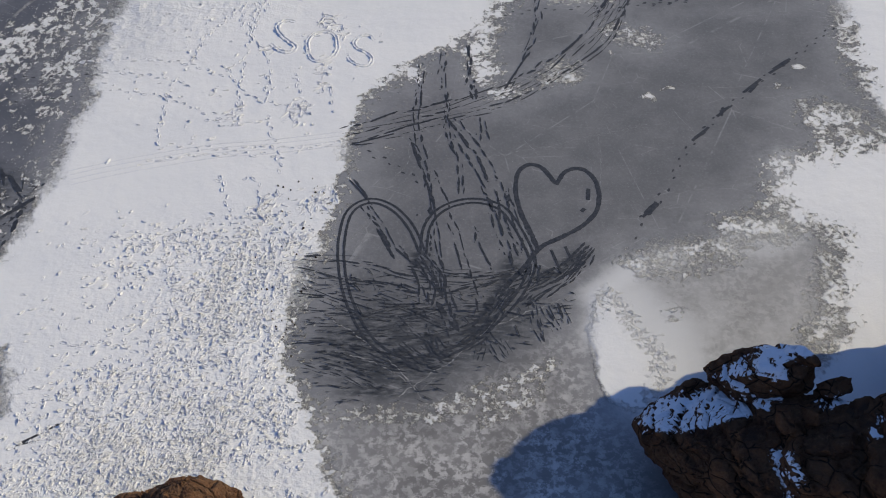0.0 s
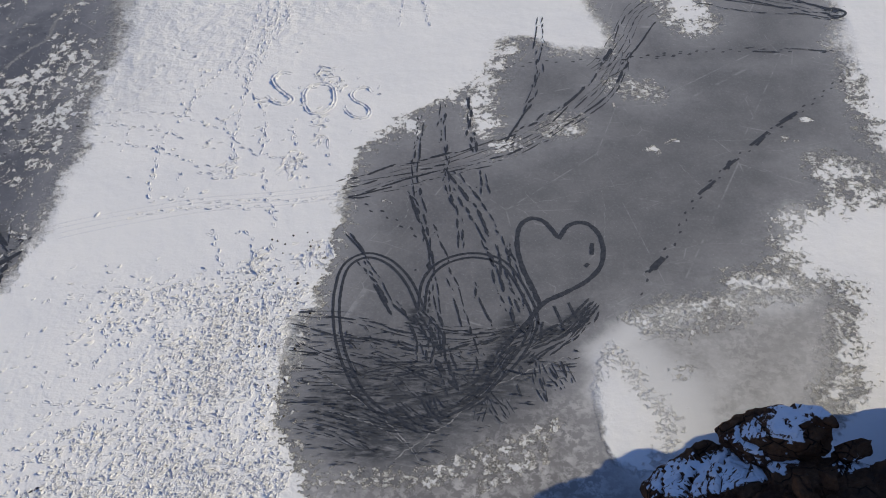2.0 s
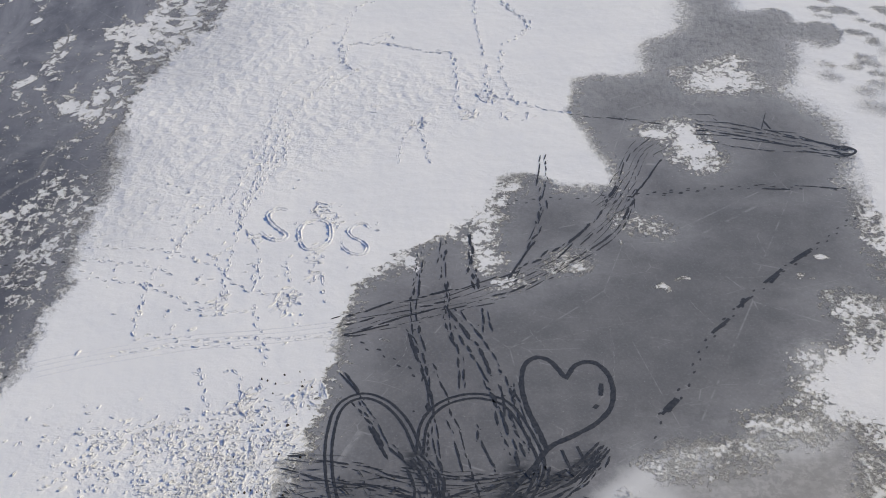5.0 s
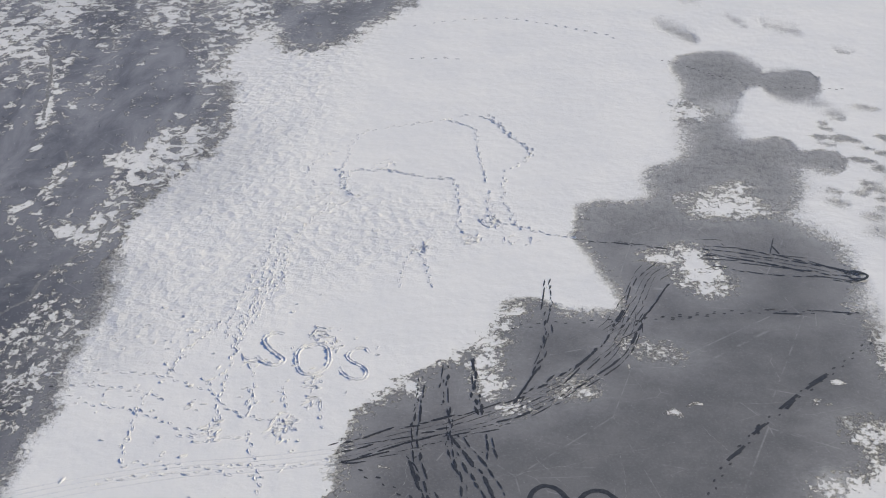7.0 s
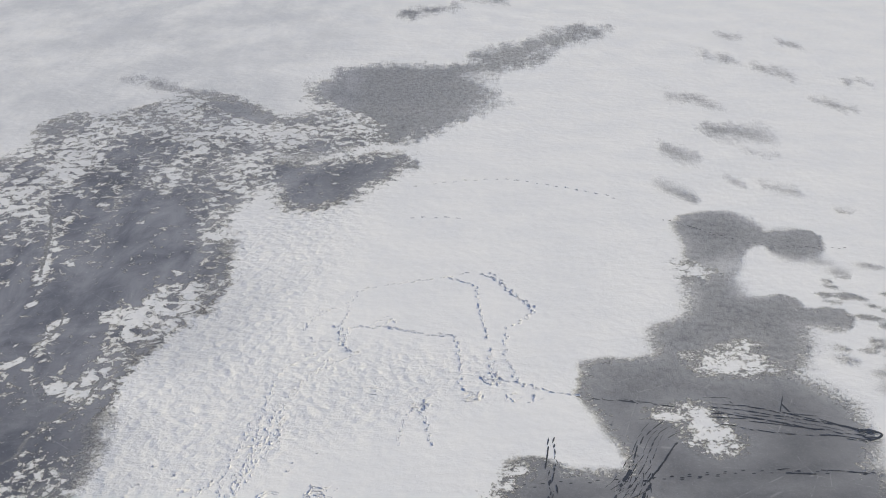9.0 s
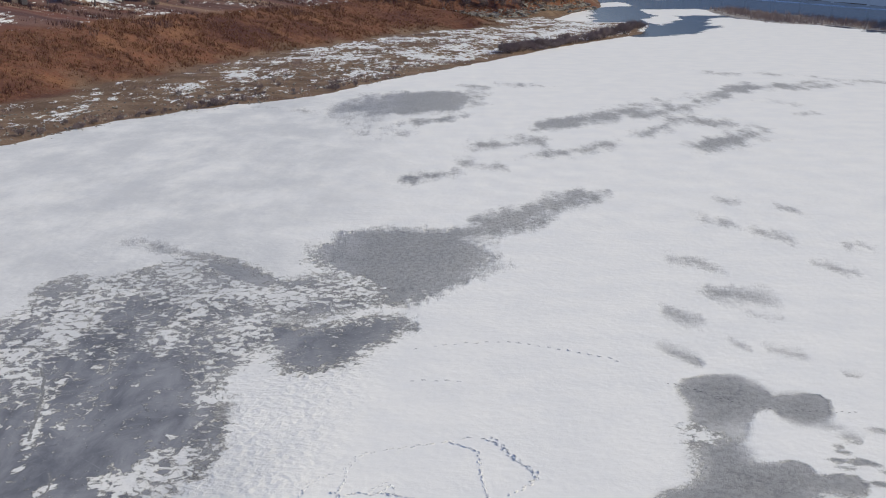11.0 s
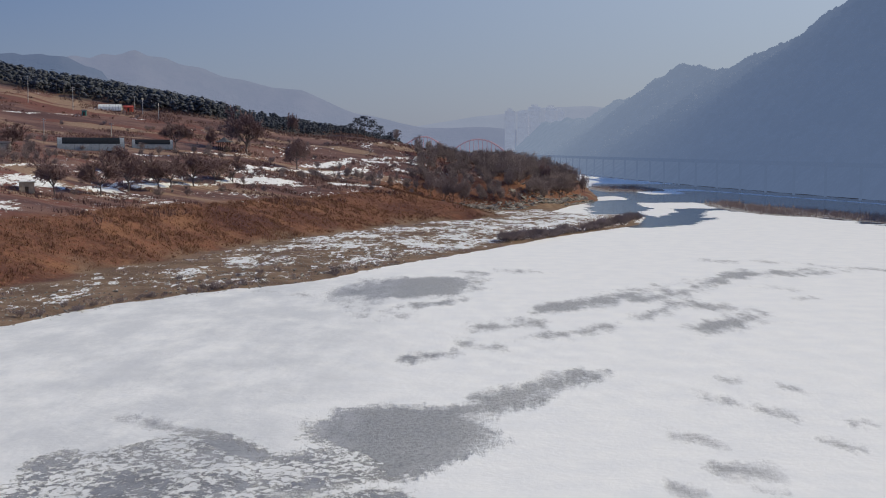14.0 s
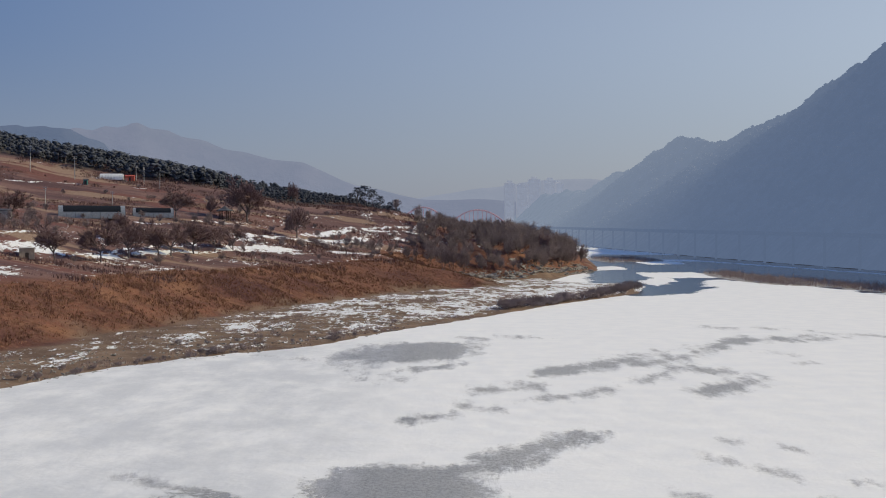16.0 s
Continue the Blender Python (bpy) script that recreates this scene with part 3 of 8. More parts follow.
RUTTED_WEST = [
    (-21.5, 43.5), (-19.4, 42.7), (-19, 41.1), (-19.8, 38.9), (-20, 37.8), (-21.6, 37.8), (-23.1, 43.4),
]
WATER = [
    (63.5, 539.1), (79.3, 572.2), (76.3, 516.4), (67.2, 485.2), (74.8, 470.4), (99.6, 491.1), (116.9, 531.5), (119.6, 569.8),
    (135, 613.3), (165.9, 566.9), (175.5, 487), (211.8, 564.1), (395, 1048.2), (132.7, 1078.9), (95.1, 837.4), (78.2, 662.4),
]
FLOES = [
    (111.3, 660, 141.3, 664.9, 34.6), (85.7, 739.6, 109.7, 764.7, 26.7), (140.7, 856.1, 164.2, 865.8, 29.3),
    (146.8, 918.5, 188.3, 914.4, 19.9), (188.3, 914.4, 245.5, 686.5, 14.5), (80.5, 562, 86.4, 542.4, 12),
    (96.3, 571.2, 112.1, 614.8, 22.1),
]
SANDBARS = [
    (120, 925, 158, 950, 60), (150, 637.9, 164, 636.5, 60), (153.9, 612, 184.6, 576.2, 50.1),
    (178.1, 556.1, 197.7, 526.8, 41.6),
]
# small bare pits melted into the snow beside the ice
pits = random.Random(19)
PITTED = [(27.4 + pits.uniform(-3.2, 4.5) + (y - 74) * 0.16, y, pits.uniform(0.08, 0.45), pits.uniform(0.08, 0.26)) for y in (pits.uniform(65, 85) for _ in range(46))]
LITTERED = [(-8.43, 41.62), (-5.02, 42.83), (-5.48, 37.96), (-6.24, 34.89), (-6.15, 31.16), (-5.4, 27.78), (-6.91, 29.42), (-8.45, 34.87)]

# where people milled about on the snow
TROD = [(-13.32, 36.66), (-11.56, 37.54), (-9.36, 38.27), (-6.56, 38.66), (-6.61, 34.89), (-6.62, 32.36), (-6.51, 29.99), (-5.38, 27.51), (-4.54, 25.19), (-3.98, 23.25), (-15.05, 23.16), (-16.36, 25.09), (-15.34, 28.23), (-13.88, 29.92), (-11.54, 31.11), (-12.66, 33.54)]
TROD_TRAILS = [(-17.24, 55.46), (-10.8, 58.19), (-6.6, 57.65), (-4.75, 52.51), (-5.74, 48.46), (-5.89, 44.88), (-15.57, 44.85), (-17.38, 49.71)]
TROD_THIN = [(-16.95, 38.91), (-12.64, 39.5), (-8, 40.11), (-5.82, 39.03), (-6.22, 37.6), (-12.11, 36.16), (-14.34, 31.08), (-16.5, 29.33), (-16.83, 26.1), (-17.65, 25.08), (-19.41, 33.48), (-16.53, 35.78)]
# places on the land: x, y, then sizes in metres
SNOW_STRIPS = [
    (-216.7, 603.5, -182, 626.4, 1.8), (-161.6, 636.4, -153.5, 639.4, 2), (-129.2, 628.2, -119.3, 632.2, 1.4), (-118.6, 331.6, -117, 335.6, 2.4), (80, 502, 89, 550, 3), (88, 545, 78, 564, 3),
    (-125.3, 350.1, -120.5, 364.4, 1.2), (-120.5, 364.4, -114.3, 394.2, 1.2), (-114.3, 394.2, -107.9, 425.7, 1.6), (-107.9, 425.7, -94.3, 474.1, 1.6), (-131.6, 370.1, -126.2, 386.8, 8), (-128.5, 368.3, -123.4, 381.1, 4),
    (-113.3, 390.8, -107.9, 404, 3), (-107, 400.6, -98.4, 402.8, 2), (-104.1, 418, -80.7, 483.7, 3),
]
SNOW_TRACKS = [
    (-115.8, 323.7, -114.3, 325.8, 4), (-80.7, 483.7, -65.2, 500.9, 6), (-72.1, 500.6, -61.1, 504.9, 3), (-64.1, 491.9, -52, 506, 1.4), (-82.4, 507.5, -72.6, 557.1, 4), (-67.2, 554.3, -39.9, 602.5, 5),
    (-65.4, 584.1, -49, 613.1, 4), (-52.2, 617, -18.8, 637.2, 1.6), (-41.1, 621.4, -12.8, 629.6, 1.6), (-44.8, 517.2, -30.3, 531.6, 4), (-22.3, 613.3, -18, 609.9, 2.4), (-81.3, 523.3, -78.6, 545.7, 2),
    (-109.9, 528, -99.1, 562.9, 2), (-126.3, 507, -113.7, 512.9, 2), (-141.4, 394.9, -135.1, 414.1, 2.2),
]
ORCHARD = [(-114.1, 363.5, 9.8, 9.5), (-106.1, 383.4, 10.7, 10.5), (-103.6, 407.3, 9.9, 10.2), (-95.7, 416.5, 11.2, 10.9), (-95.1, 431.7, 9.7, 9.8), (-90.6, 448.4, 10.0, 11.2), (-86.1, 465.0, 9.5, 9.4), (-81.2, 476.5, 9.3, 9.6), (-114.3, 436.8, 8.1, 8.9), (-155.9, 446.3, 8.3, 10.1), (-117.1, 539.4, 11.3, 12.2)]
LARGE_TREES = [(-93, 584.5, 24.4, 26.6), (-108.7, 575.6, 10.7, 8), (-67, 564.3, 15.7, 14.7), (-82.4, 676.3, 12.6, 8.2), (55, 662, 17, 8)]
THICKET = [(-67.9, 521.9, 3.4), (-61.6, 528.9, 3.9), (-54.7, 532.9, 4.5), (-45.7, 541.9, 5), (-38.6, 547.9, 6.6), (-33.5, 546.8, 6.6), (-32, 564, 7.9), (-24.4, 568, 7.4), (-16.5, 564.9, 7.9), (-12.9, 580, 7), (-6.3, 578, 10.7), (0.4, 571.9, 13.3), (4.3, 565.9, 14.4), (9.5, 566.9, 16.3), (14, 558.9, 15), (18.4, 560.9, 15.6), (22, 553.8, 15.9), (26.1, 560.9, 15.1), (29.9, 558.9, 16.6), (33.6, 555.8, 16), (37.7, 560.9, 18.2), (41.4, 557.8, 17.1), (45.5, 561.8, 19.3), (48.9, 564.8, 21), (52.5, 567.7, 18.4), (56.8, 570.6, 15.9), (59.4, 570.5, 11.7)]
HEDGES = [(-82, 478.7, 4.9), (-76.8, 473.7, 4.4), (-78.3, 439.5, 3.3), (-90.3, 434.6, 2), (-48.6, 519.8, 3.9), (-49.8, 591.4, 5.5), (-59.4, 579.4, 4.8), (-77.9, 559.3, 4.7), (-127.5, 521.3, 3.4), (-158.7, 472.4, 5.7), (-169, 483.5, 6.3), (-161, 499.4, 5.1), (-13.3, 665.4, 8.6), (-3.2, 812.7, 11.3), (-25.8, 671.6, 8.1), (-66.0, 506.4, 4.5), (-58.7, 513.7, 4.5), (-51.8, 527.8, 4.2), (-43.3, 548.2, 5.5), (-37.7, 569.7, 6), (-29.7, 576.5, 6.5), (-22.1, 585.3, 6), (-30.0, 507.8, 4.6), (-3.3, 592.7, 5), (-10.9, 605.2, 5), (-16.5, 606.4, 5)]
COPSE = [(-142.5, 399.6, 6), (-140.1, 404.2, 5.5), (-138.6, 410.7, 6), (-137.7, 419.1, 5), (-135.9, 425.6, 5.5), (-148.7, 424.2, 6), (-144.5, 433.1, 6), (-137.5, 439.0, 4.5), (-132.6, 437.6, 4), (-128.9, 445.3, 4), (-128.3, 465.2, 4.2), (-122.3, 499.3, 4.5), (-117.2, 509.2, 5), (-111.1, 513.4, 4.5), (-106.5, 528.7, 4.5), (-103.9, 549.2, 5), (-100.0, 606.1, 5), (-95.4, 603.3, 4.5), (-75.6, 623.0, 5), (-68.7, 625.3, 4.5)]
POLES = [(-213.1, 634.8, 13.6), (-190.4, 635.6, 12.1), (-166.5, 666.8, 8.4), (-160.5, 659.7, 8.9), (-148.5, 644.5, 8.7), (-150.4, 683.9, 7.6), (-140.9, 698.9, 7.8), (-166.1, 514.5, 9.1), (-152.2, 566.7, 7.1), (-148, 685.9, 5.7)]
BOULDER_FOOT = [(8, 556), (20, 574), (34, 592), (48, 617), (64, 650), (76, 682), (87, 708)]
PINES = [(-48.3, 694, 9.7), (-44.5, 699, 11), (-40.7, 705.9, 9.8), (-31.2, 812, 9.8), (-42.1, 820.2, 9.1), (-51.8, 690, 7), (-35.3, 820.1, 6.9)]


# ---- large structure ----
def part(name, bm, material, parent=None, label="", smooth=False):
    """Links a bmesh as one mesh object, under its thing or part."""
    mesh = bpy.data.meshes.new(name)
    bm.to_mesh(mesh)
    bm.free()
    return meshed(name, mesh, material, parent, label, smooth)


def meshed(name, mesh, material, parent=None, label="", smooth=False):
    if smooth:
        mesh.polygons.foreach_set("use_smooth", [True] * len(mesh.polygons))
    mesh.materials.append(material)
    ob = new(name, mesh)
    ob.parent = parent
    return tagged(ob, label)


def signed(px, py, outline):
    """Distance to a closed outline, positive inside."""
    pts = np.array(outline)
    best, inside = np.full(px.shape, 1e9), np.zeros(px.shape, bool)
    for (ax, ay), (bx, by) in zip(pts, np.roll(pts, -1, 0)):
        t = np.clip(((px - ax) * (bx - ax) + (py - ay) * (by - ay)) / ((bx - ax) ** 2 + (by - ay) ** 2 + 1e-9), 0, 1)
        best = np.minimum(best, np.hypot(px - ax - t * (bx - ax), py - ay - t * (by - ay)))
        cross = ((ay > py) != (by > py)) & (px < (bx - ax) * (py - ay) / (by - ay + 1e-12) + ax)
        inside ^= cross
    return np.where(inside, best, -best)


def capsule(px, py, ax, ay, bx, by, half, squash=1.0):
    """Distance to a fat line, positive inside; squash: how much longer than wide its round is along y."""
    py, ay, by, half = py / squash, ay / squash, by / squash, half / squash
    t = np.clip(((px - ax) * (bx - ax) + (py - ay) * (by - ay)) / ((bx - ax) ** 2 + (by - ay) ** 2 + 1e-9), 0, 1)
    return half - np.hypot(px - ax - t * (bx - ax), py - ay - t * (by - ay))


def soft(value, low, high):
    t = np.clip((value - low) / (high - low), 0, 1)
    return t * t * (3 - 2 * t)


def lattice(px, py, size, seed):
    """Smooth random field in -1..1, by bilinear value noise at a size in metres."""
    rng = np.random.RandomState(seed)
    table = rng.uniform(-1, 1, (256, 256))
    u, v = px / size, py / size
    i, j = np.floor(u).astype(int), np.floor(v).astype(int)
    fu, fv = u - i, v - j
    fu, fv = fu * fu * (3 - 2 * fu), fv * fv * (3 - 2 * fv)
    at = lambda a, b: table[a % 256, b % 256]
    return (at(i, j) * (1 - fu) + at(i + 1, j) * fu) * (1 - fv) + (at(i, j + 1) * (1 - fu) + at(i + 1, j + 1) * fu) * fv


def wind_blown(py):
    return soft(py, 70, 100)


def river_fields(px, py):
    """What covers the river at each place: metres of bare ice, spread of its edge, flecks, wear, open water."""
    bare = np.full(px.shape, -60.0)
    for outline in (BARE_SOUTH, BARE_NORTH, BARE_LOBES, BARE_WEST, BARE_MIDDLE, BARE_BAY, BARE_LINK, BARE_FAR):
        bare = np.maximum(bare, signed(px, py, outline))
    for row in STREAKS:
        bare = np.maximum(bare, capsule(px, py, *row, 3.0) * 2.0 - 0.1)
    for row in SPOTS:
        bare = np.maximum(bare, capsule(px, py, *row, 3.0) * 1.5 - 0.25)
    for row in DARK_RIM:
        bare = np.maximum(bare, capsule(px, py, *row) * 0.8 - 0.2)
    for x, y, long, wide in PITTED:
        bare = np.maximum(bare, capsule(px, py, x - long, y + long * 0.5, x + long, y - long * 0.5, wide) + 0.1)
    for row in FAINT_STREAKS:
        bare = np.maximum(bare, capsule(px, py, *row, 3.0) * 2.0 - 0.9)
    spread = np.clip((np.hypot(px, py) - 60) * 0.012, 0, 1.5) + 0.5
    for outline, most in ((BARE_BAY, 2.3), (BARE_MIDDLE, 2.4)):
        spread = np.maximum(spread, most * soft(signed(px, py, outline), -5, -1))
    smooth_edge = soft(py, 54, 60) * (1 - soft(py, 96, 108)) * soft(px, 2, 8)
    spread = spread * (1 - 0.72 * smooth_edge)
    for row in DRIFTS + RIDGE:
        inside = capsule(px, py, *row)
        bare = np.minimum(bare, 0.15 - inside)
        spread = np.maximum(spread, 1.7 * soft(inside, -2.0, 0.2))
    for row in RAGGED:
        spread = np.maximum(spread, 2.0 * soft(capsule(px, py, *row), -2.0, 0.3))
    beside = soft(signed(px, py, DRIFT_EAST), -2.0, -0.3)
    inside = signed(px, py, DRIFT_EAST)
    bare = np.minimum(bare, -inside)
    spread = np.where(inside > -1.5, 0.14, spread)
    powder = np.zeros(px.shape)
    for ax, ay, bx, by, half, share in POWDER + POWDER_WEST:
        powder = np.maximum(powder, share * soft(capsule(px, py, ax, ay, bx, by, half), -half * 0.6, half * 0.9))
    powder = np.where(px < DRIFT_EAST[2][0] - 0.3, np.where(py < 36, powder * soft(px - DRIFT_EAST[2][0], -2.5, 0), powder), powder)
    frost = np.maximum(soft(signed(px, py, MOTTLED_SOUTH), -1.2, 1.6), soft(signed(px, py, MOTTLED_EAST), -1.0, 1.5) * 0.8)
    west = signed(px, py, BARE_WEST)
    mottle = np.maximum(0.97 * soft(signed(px, py, MOTTLED_WEST), -2.5, 1.2), (0.76 + 0.18 * soft(py, 58, 75)) * soft(-west, -9, -1.0) * soft(west, -3, 0))
    mottle = np.maximum(mottle, 0.9 * soft(west, -1, 1) * soft(py, 98, 108))
    mottle = np.maximum(mottle, 0.86 * soft(signed(px, py, BARE_BAY), -1.5, 0.5) * (0.75 + 0.25 * soft(py, 103, 109)))
    mottle = np.maximum(mottle, 0.96 * soft(signed(px, py, BARE_LINK), -1.5, 0.5))
    mottle = np.maximum(mottle, soft(west, -1, 1) * (0.84 - 0.14 * soft(py, 58, 75)))
    for row in DARK_RIM:
        mottle = mottle * (1 - 0.7 * soft(capsule(px, py, *row), -1.0, 0.5))
    for row in WINDROWS:
        mottle = np.maximum(mottle, 0.96 * soft(capsule(px, py, *row), -1.3, 0.4))
    far = soft(py, 120, 240)
    spatter = 0.93 * soft(-bare, -2.6, -0.2) * (1 - wind_blown(py)) * (1 - 0.3 * soft(-px - 10, 0, 4))
    for row in SPATTER:
        spatter = np.maximum(spatter, 1.05 * soft(capsule(px, py, *row), -1.3, 0.5))
    spatter = spatter * (1 - 0.5 * beside)
    # grows with distance: a snow dusting, also painting the ice's grazing sheen
    thin = soft(py, 56, 75) * soft(px, 0, 6) * (0.24 - 0.08 * soft(py, 108, 125)) + soft(py, 108, 125) * 0.18 + soft(py, 165, 195) * 0.1
    thin = thin + 0.14 * soft(signed(px, py, BARE_MIDDLE), -1, 3) + 0.1 * soft(signed(px, py, BARE_FAR), -2, 4)
    dark = soft(-px - 14, 0, 3) * (1 - soft(py, 56, 72))
    wind = soft(py, 90, 115) * (1 - 0.85 * soft(-px - 1, 0, 6) * (1 - soft(py, 128, 140)))
    worn = np.maximum(soft(signed(px, py, TRAMPLED), -1.0, 2.0) * (0.35 + 0.6 * soft(-py, -35.5, -32.5)), soft(signed(px, py, RUTTED_WEST), -0.8, 0.8))
    mist = soft(signed(px, py, MOTTLED_EAST), -1.0, 1.2)
    fade = soft(signed(px, py, MOTTLED_EAST), -2.5, 0.5) * 1.3 + 0.25 * smooth_edge
    for ax, ay, bx, by, half, share in SOFT + SOFT_WEST:
        fade = np.maximum(fade, share * soft(capsule(px, py, ax, ay, bx, by, half), -1.5, 0.3))
    for row in SMUDGES:
        worn = np.maximum(worn, 1.6 * soft(capsule(px, py, *row), -0.5, 0.5))
    for row in FLECKS:
        mottle = np.maximum(mottle, 0.86 * soft(capsule(px, py, *row), -0.4, 0.05))
    for row in SEAMS:
        mottle = np.maximum(mottle, 1.02 * soft(capsule(px, py, *row), -0.5, 0.1))
    churn = np.maximum(soft(signed(px, py, TROD), -2, 1.5), 0.35 * soft(signed(px, py, TROD_THIN), -2, 1))
    cold = np.maximum(soft(-px - 7, 0, 5) * soft(py, 20, 40), 0.6 * soft(signed(px, py, BARE_BAY), -3, 0))
    drab = 0.8 * soft(-px + 4, 0, 30) * (1 - soft(py, 260, 330)) * soft(py, 80, 120)
    for ax, ay, bx, by, half, share in THIN_CRUST:
        drab = np.maximum(drab, 0.7 * share * soft(capsule(px, py, ax, ay, bx, by, half), -2.5, 1.5))
    water = signed(px, py, WATER)
    for row in FLOES:
        water = np.minimum(water, -capsule(px, py, *row, 7.0) * 4)
    silt = np.full(px.shape, -40.0)
    for row in SANDBARS:
        silt = np.maximum(silt, capsule(px, py, *row, 7.0) * 3)
    crust = 0.34 + 1.1 * soft(signed(px, py, [(-19, 50), (-5, 60), (4, 66), (3, 70), (-8, 72), (-6, 100), (-15, 95), (-20, 66)]), -3, 3)
    return dict(bare=bare, dark=dark, mist=mist, drab=drab, churn=churn, powder=powder, fade=fade, spread=spread, frost=frost, thin=thin, far=far, spatter=spatter, wind=wind, mottle=mottle, worn=worn, cold=cold, water=water, silt=silt, crust=crust)


def sheet(name, xs, ys, heights, fields, material):
    """A sheet of ground over a grid of lines, with named fields on its corners."""
    gx, gy = np.meshgrid(xs, ys)
    px, py = gx.ravel(), gy.ravel()
    co = np.stack([px, py, heights(px, py)], 1)
    w, h = len(xs), len(ys)
    base = (np.arange(h - 1)[:, None] * w + np.arange(w - 1)[None, :]).ravel()
    faces = np.stack([base, base + 1, base + w + 1, base + w], 1)
    mesh = bpy.data.meshes.new(name)
    mesh.vertices.add(len(co)), mesh.loops.add(faces.size), mesh.polygons.add(len(faces))
    mesh.vertices.foreach_set("co", co.ravel())
    mesh.loops.foreach_set("vertex_index", faces.ravel())
    mesh.polygons.foreach_set("loop_start", np.arange(len(faces)) * 4)
    mesh.update(calc_edges=True)
    for key, values in fields(px, py).items():
        mesh.attributes.new(key, "FLOAT", "POINT").data.foreach_set("value", np.ascontiguousarray(values, np.float32))
    return meshed(name, mesh, material, smooth=True)


def lines(low, high, fine_low, fine_high, step, grow):
    """Grid lines, even between the fine limits and widening beyond."""
    mid = list(np.arange(fine_low, fine_high + step / 2, step))
    up, down, s = [mid[-1]], [mid[0]], step
    while up[-1] < high:
        s *= grow
        up.append(up[-1] + s)
    s = step
    while down[-1] > low:
        s *= grow
        down.append(down[-1] - s)
    return np.array(down[:0:-1] + mid + up[1:])


# banks: the shore runs away from the camera, land on its left side; the far bank has land on its right
SHORE = [
    (-128, -900), (-125, -50), (-118, 60), (-98, 150), (-74, 209), (-63, 237), (-46, 262), (-28, 279), (-12, 319), (11, 363), (40, 425),
    (62, 462), (78, 490), (90, 545), (84, 562), (62, 572), (52, 592), (68, 655), (90, 715), (98, 780), (108, 900), (140, 1300), (200, 2000), (300, 4200),
]
FAR_SHORE = [(300, -900), (295, 300), (280, 600), (262, 720), (215, 1000), (178, 1324), (150, 1700), (120, 2400), (-100, 4200)]


def from_line(px, py, line):
    """Signed distance to an open line, positive on its left, and the y of the nearest place on it."""
    best, side, near = np.full(px.shape, 1e9), np.ones(px.shape), np.zeros(px.shape)
    for (ax, ay), (bx, by) in zip(line, line[1:]):
        t = np.clip(((px - ax) * (bx - ax) + (py - ay) * (by - ay)) / ((bx - ax) ** 2 + (by - ay) ** 2), 0, 1)
        d = np.hypot(px - ax - t * (bx - ax), py - ay - t * (by - ay))
        better = d < best
        best = np.where(better, d, best)
        side = np.where(better, np.sign((bx - ax) * (py - ay) - (by - ay) * (px - ax)), side)
        near = np.where(better, ay + t * (by - ay), near)
    return best * side, near


def land_place(px, py):
    d, _ = from_line(px, py, SHORE)
    near = 209 + ((px + 74) * 0.475 + (py - 209) * 0.88) * 0.88
    width = np.interp(near, [0, 200, 237, 280, 320, 363, 400, 455, 500, 524, 545, 580, 640], [22, 22, 37, 53, 62, 68, 70, 74, 58, 42, 24, 4, 3])
    return d, near, d - width


def land_height(px, py):
    d, near, e = land_place(px, py)
    rise = np.interp(e, [0, 28, 56, 95, 300, 430, 800, 2000], [1.7, 12, 16.5, 26, 50, 72, 92, 100])
    keep = np.interp(near, [200, 330, 420, 490, 530, 580, 800, 1200], [1, 1, 0.95, 0.98, 0.88, 0.75, 0.75, 0.7])
    shore = np.interp(d, [-40, -12, 0, 4, 30, 100], [-2.5, -1.2, 0.0, 0.35, 1.0, 1.6])
    z = np.where(e > 0, 1.6 + (rise - 1.7) * keep, np.minimum(shore, 1.6))
    bumpy = lattice(px, py, 5.0, 3) * 0.2 + lattice(px, py, 17.0, 4) * 0.6 * soft(e, -5, 15) + lattice(px, py, 60.0, 5) * 1.6 * soft(e, 20, 80)
    terrace = (d + lattice(px, py, 22.0, 9) * 2.5) / 4.5
    z = z + 0.28 * (soft(terrace - np.floor(terrace), 0.1, 0.45) - 0.5) * soft(d, 1, 4) * (1 - soft(e, -8, 0)) * (1 - soft(near, 300, 360))
    z = z + bumpy * soft(d, 2, 14) + lattice(px, py, 2.2, 6) * 0.1 * soft(d, -6, 1)
    z = z + np.interp(d, [0, 60, 130, 206, 350, 600, 1500], [0, 8, 15, 24, 36, 45, 50]) * soft(py, 470, 790) * (1 - 0.75 * soft(px, -70, 10))
    z = z + 5 * soft(e, 3, 18) * soft(px, 0, 40) * soft(py, 590, 630) * (1 - soft(py, 720, 790))
    z = z + 10 * np.exp(-((px + 12) / 46) ** 2 - ((py - 670) / 62) ** 2) * soft(e, 8, 45)
    z = z * (1 - 0.75 * soft(py, 830, 960) * soft(d, 0, 20) * soft(z, 6, 20))
    z = z - np.interp(px, [-130, -60, -30], [9, 4, 0]) * soft(py, 690, 810) * soft(z, 10, 30) - 5 * np.exp(-((px + 142) / 14) ** 2) * soft(py, 700, 780) * soft(z, 10, 30)
    far, _ = from_line(px, py, FAR_SHORE)
    return np.maximum(z, np.interp(-far, [-30, 0, 3, 30], [-2.5, 0.0, 0.6, 3.0]))


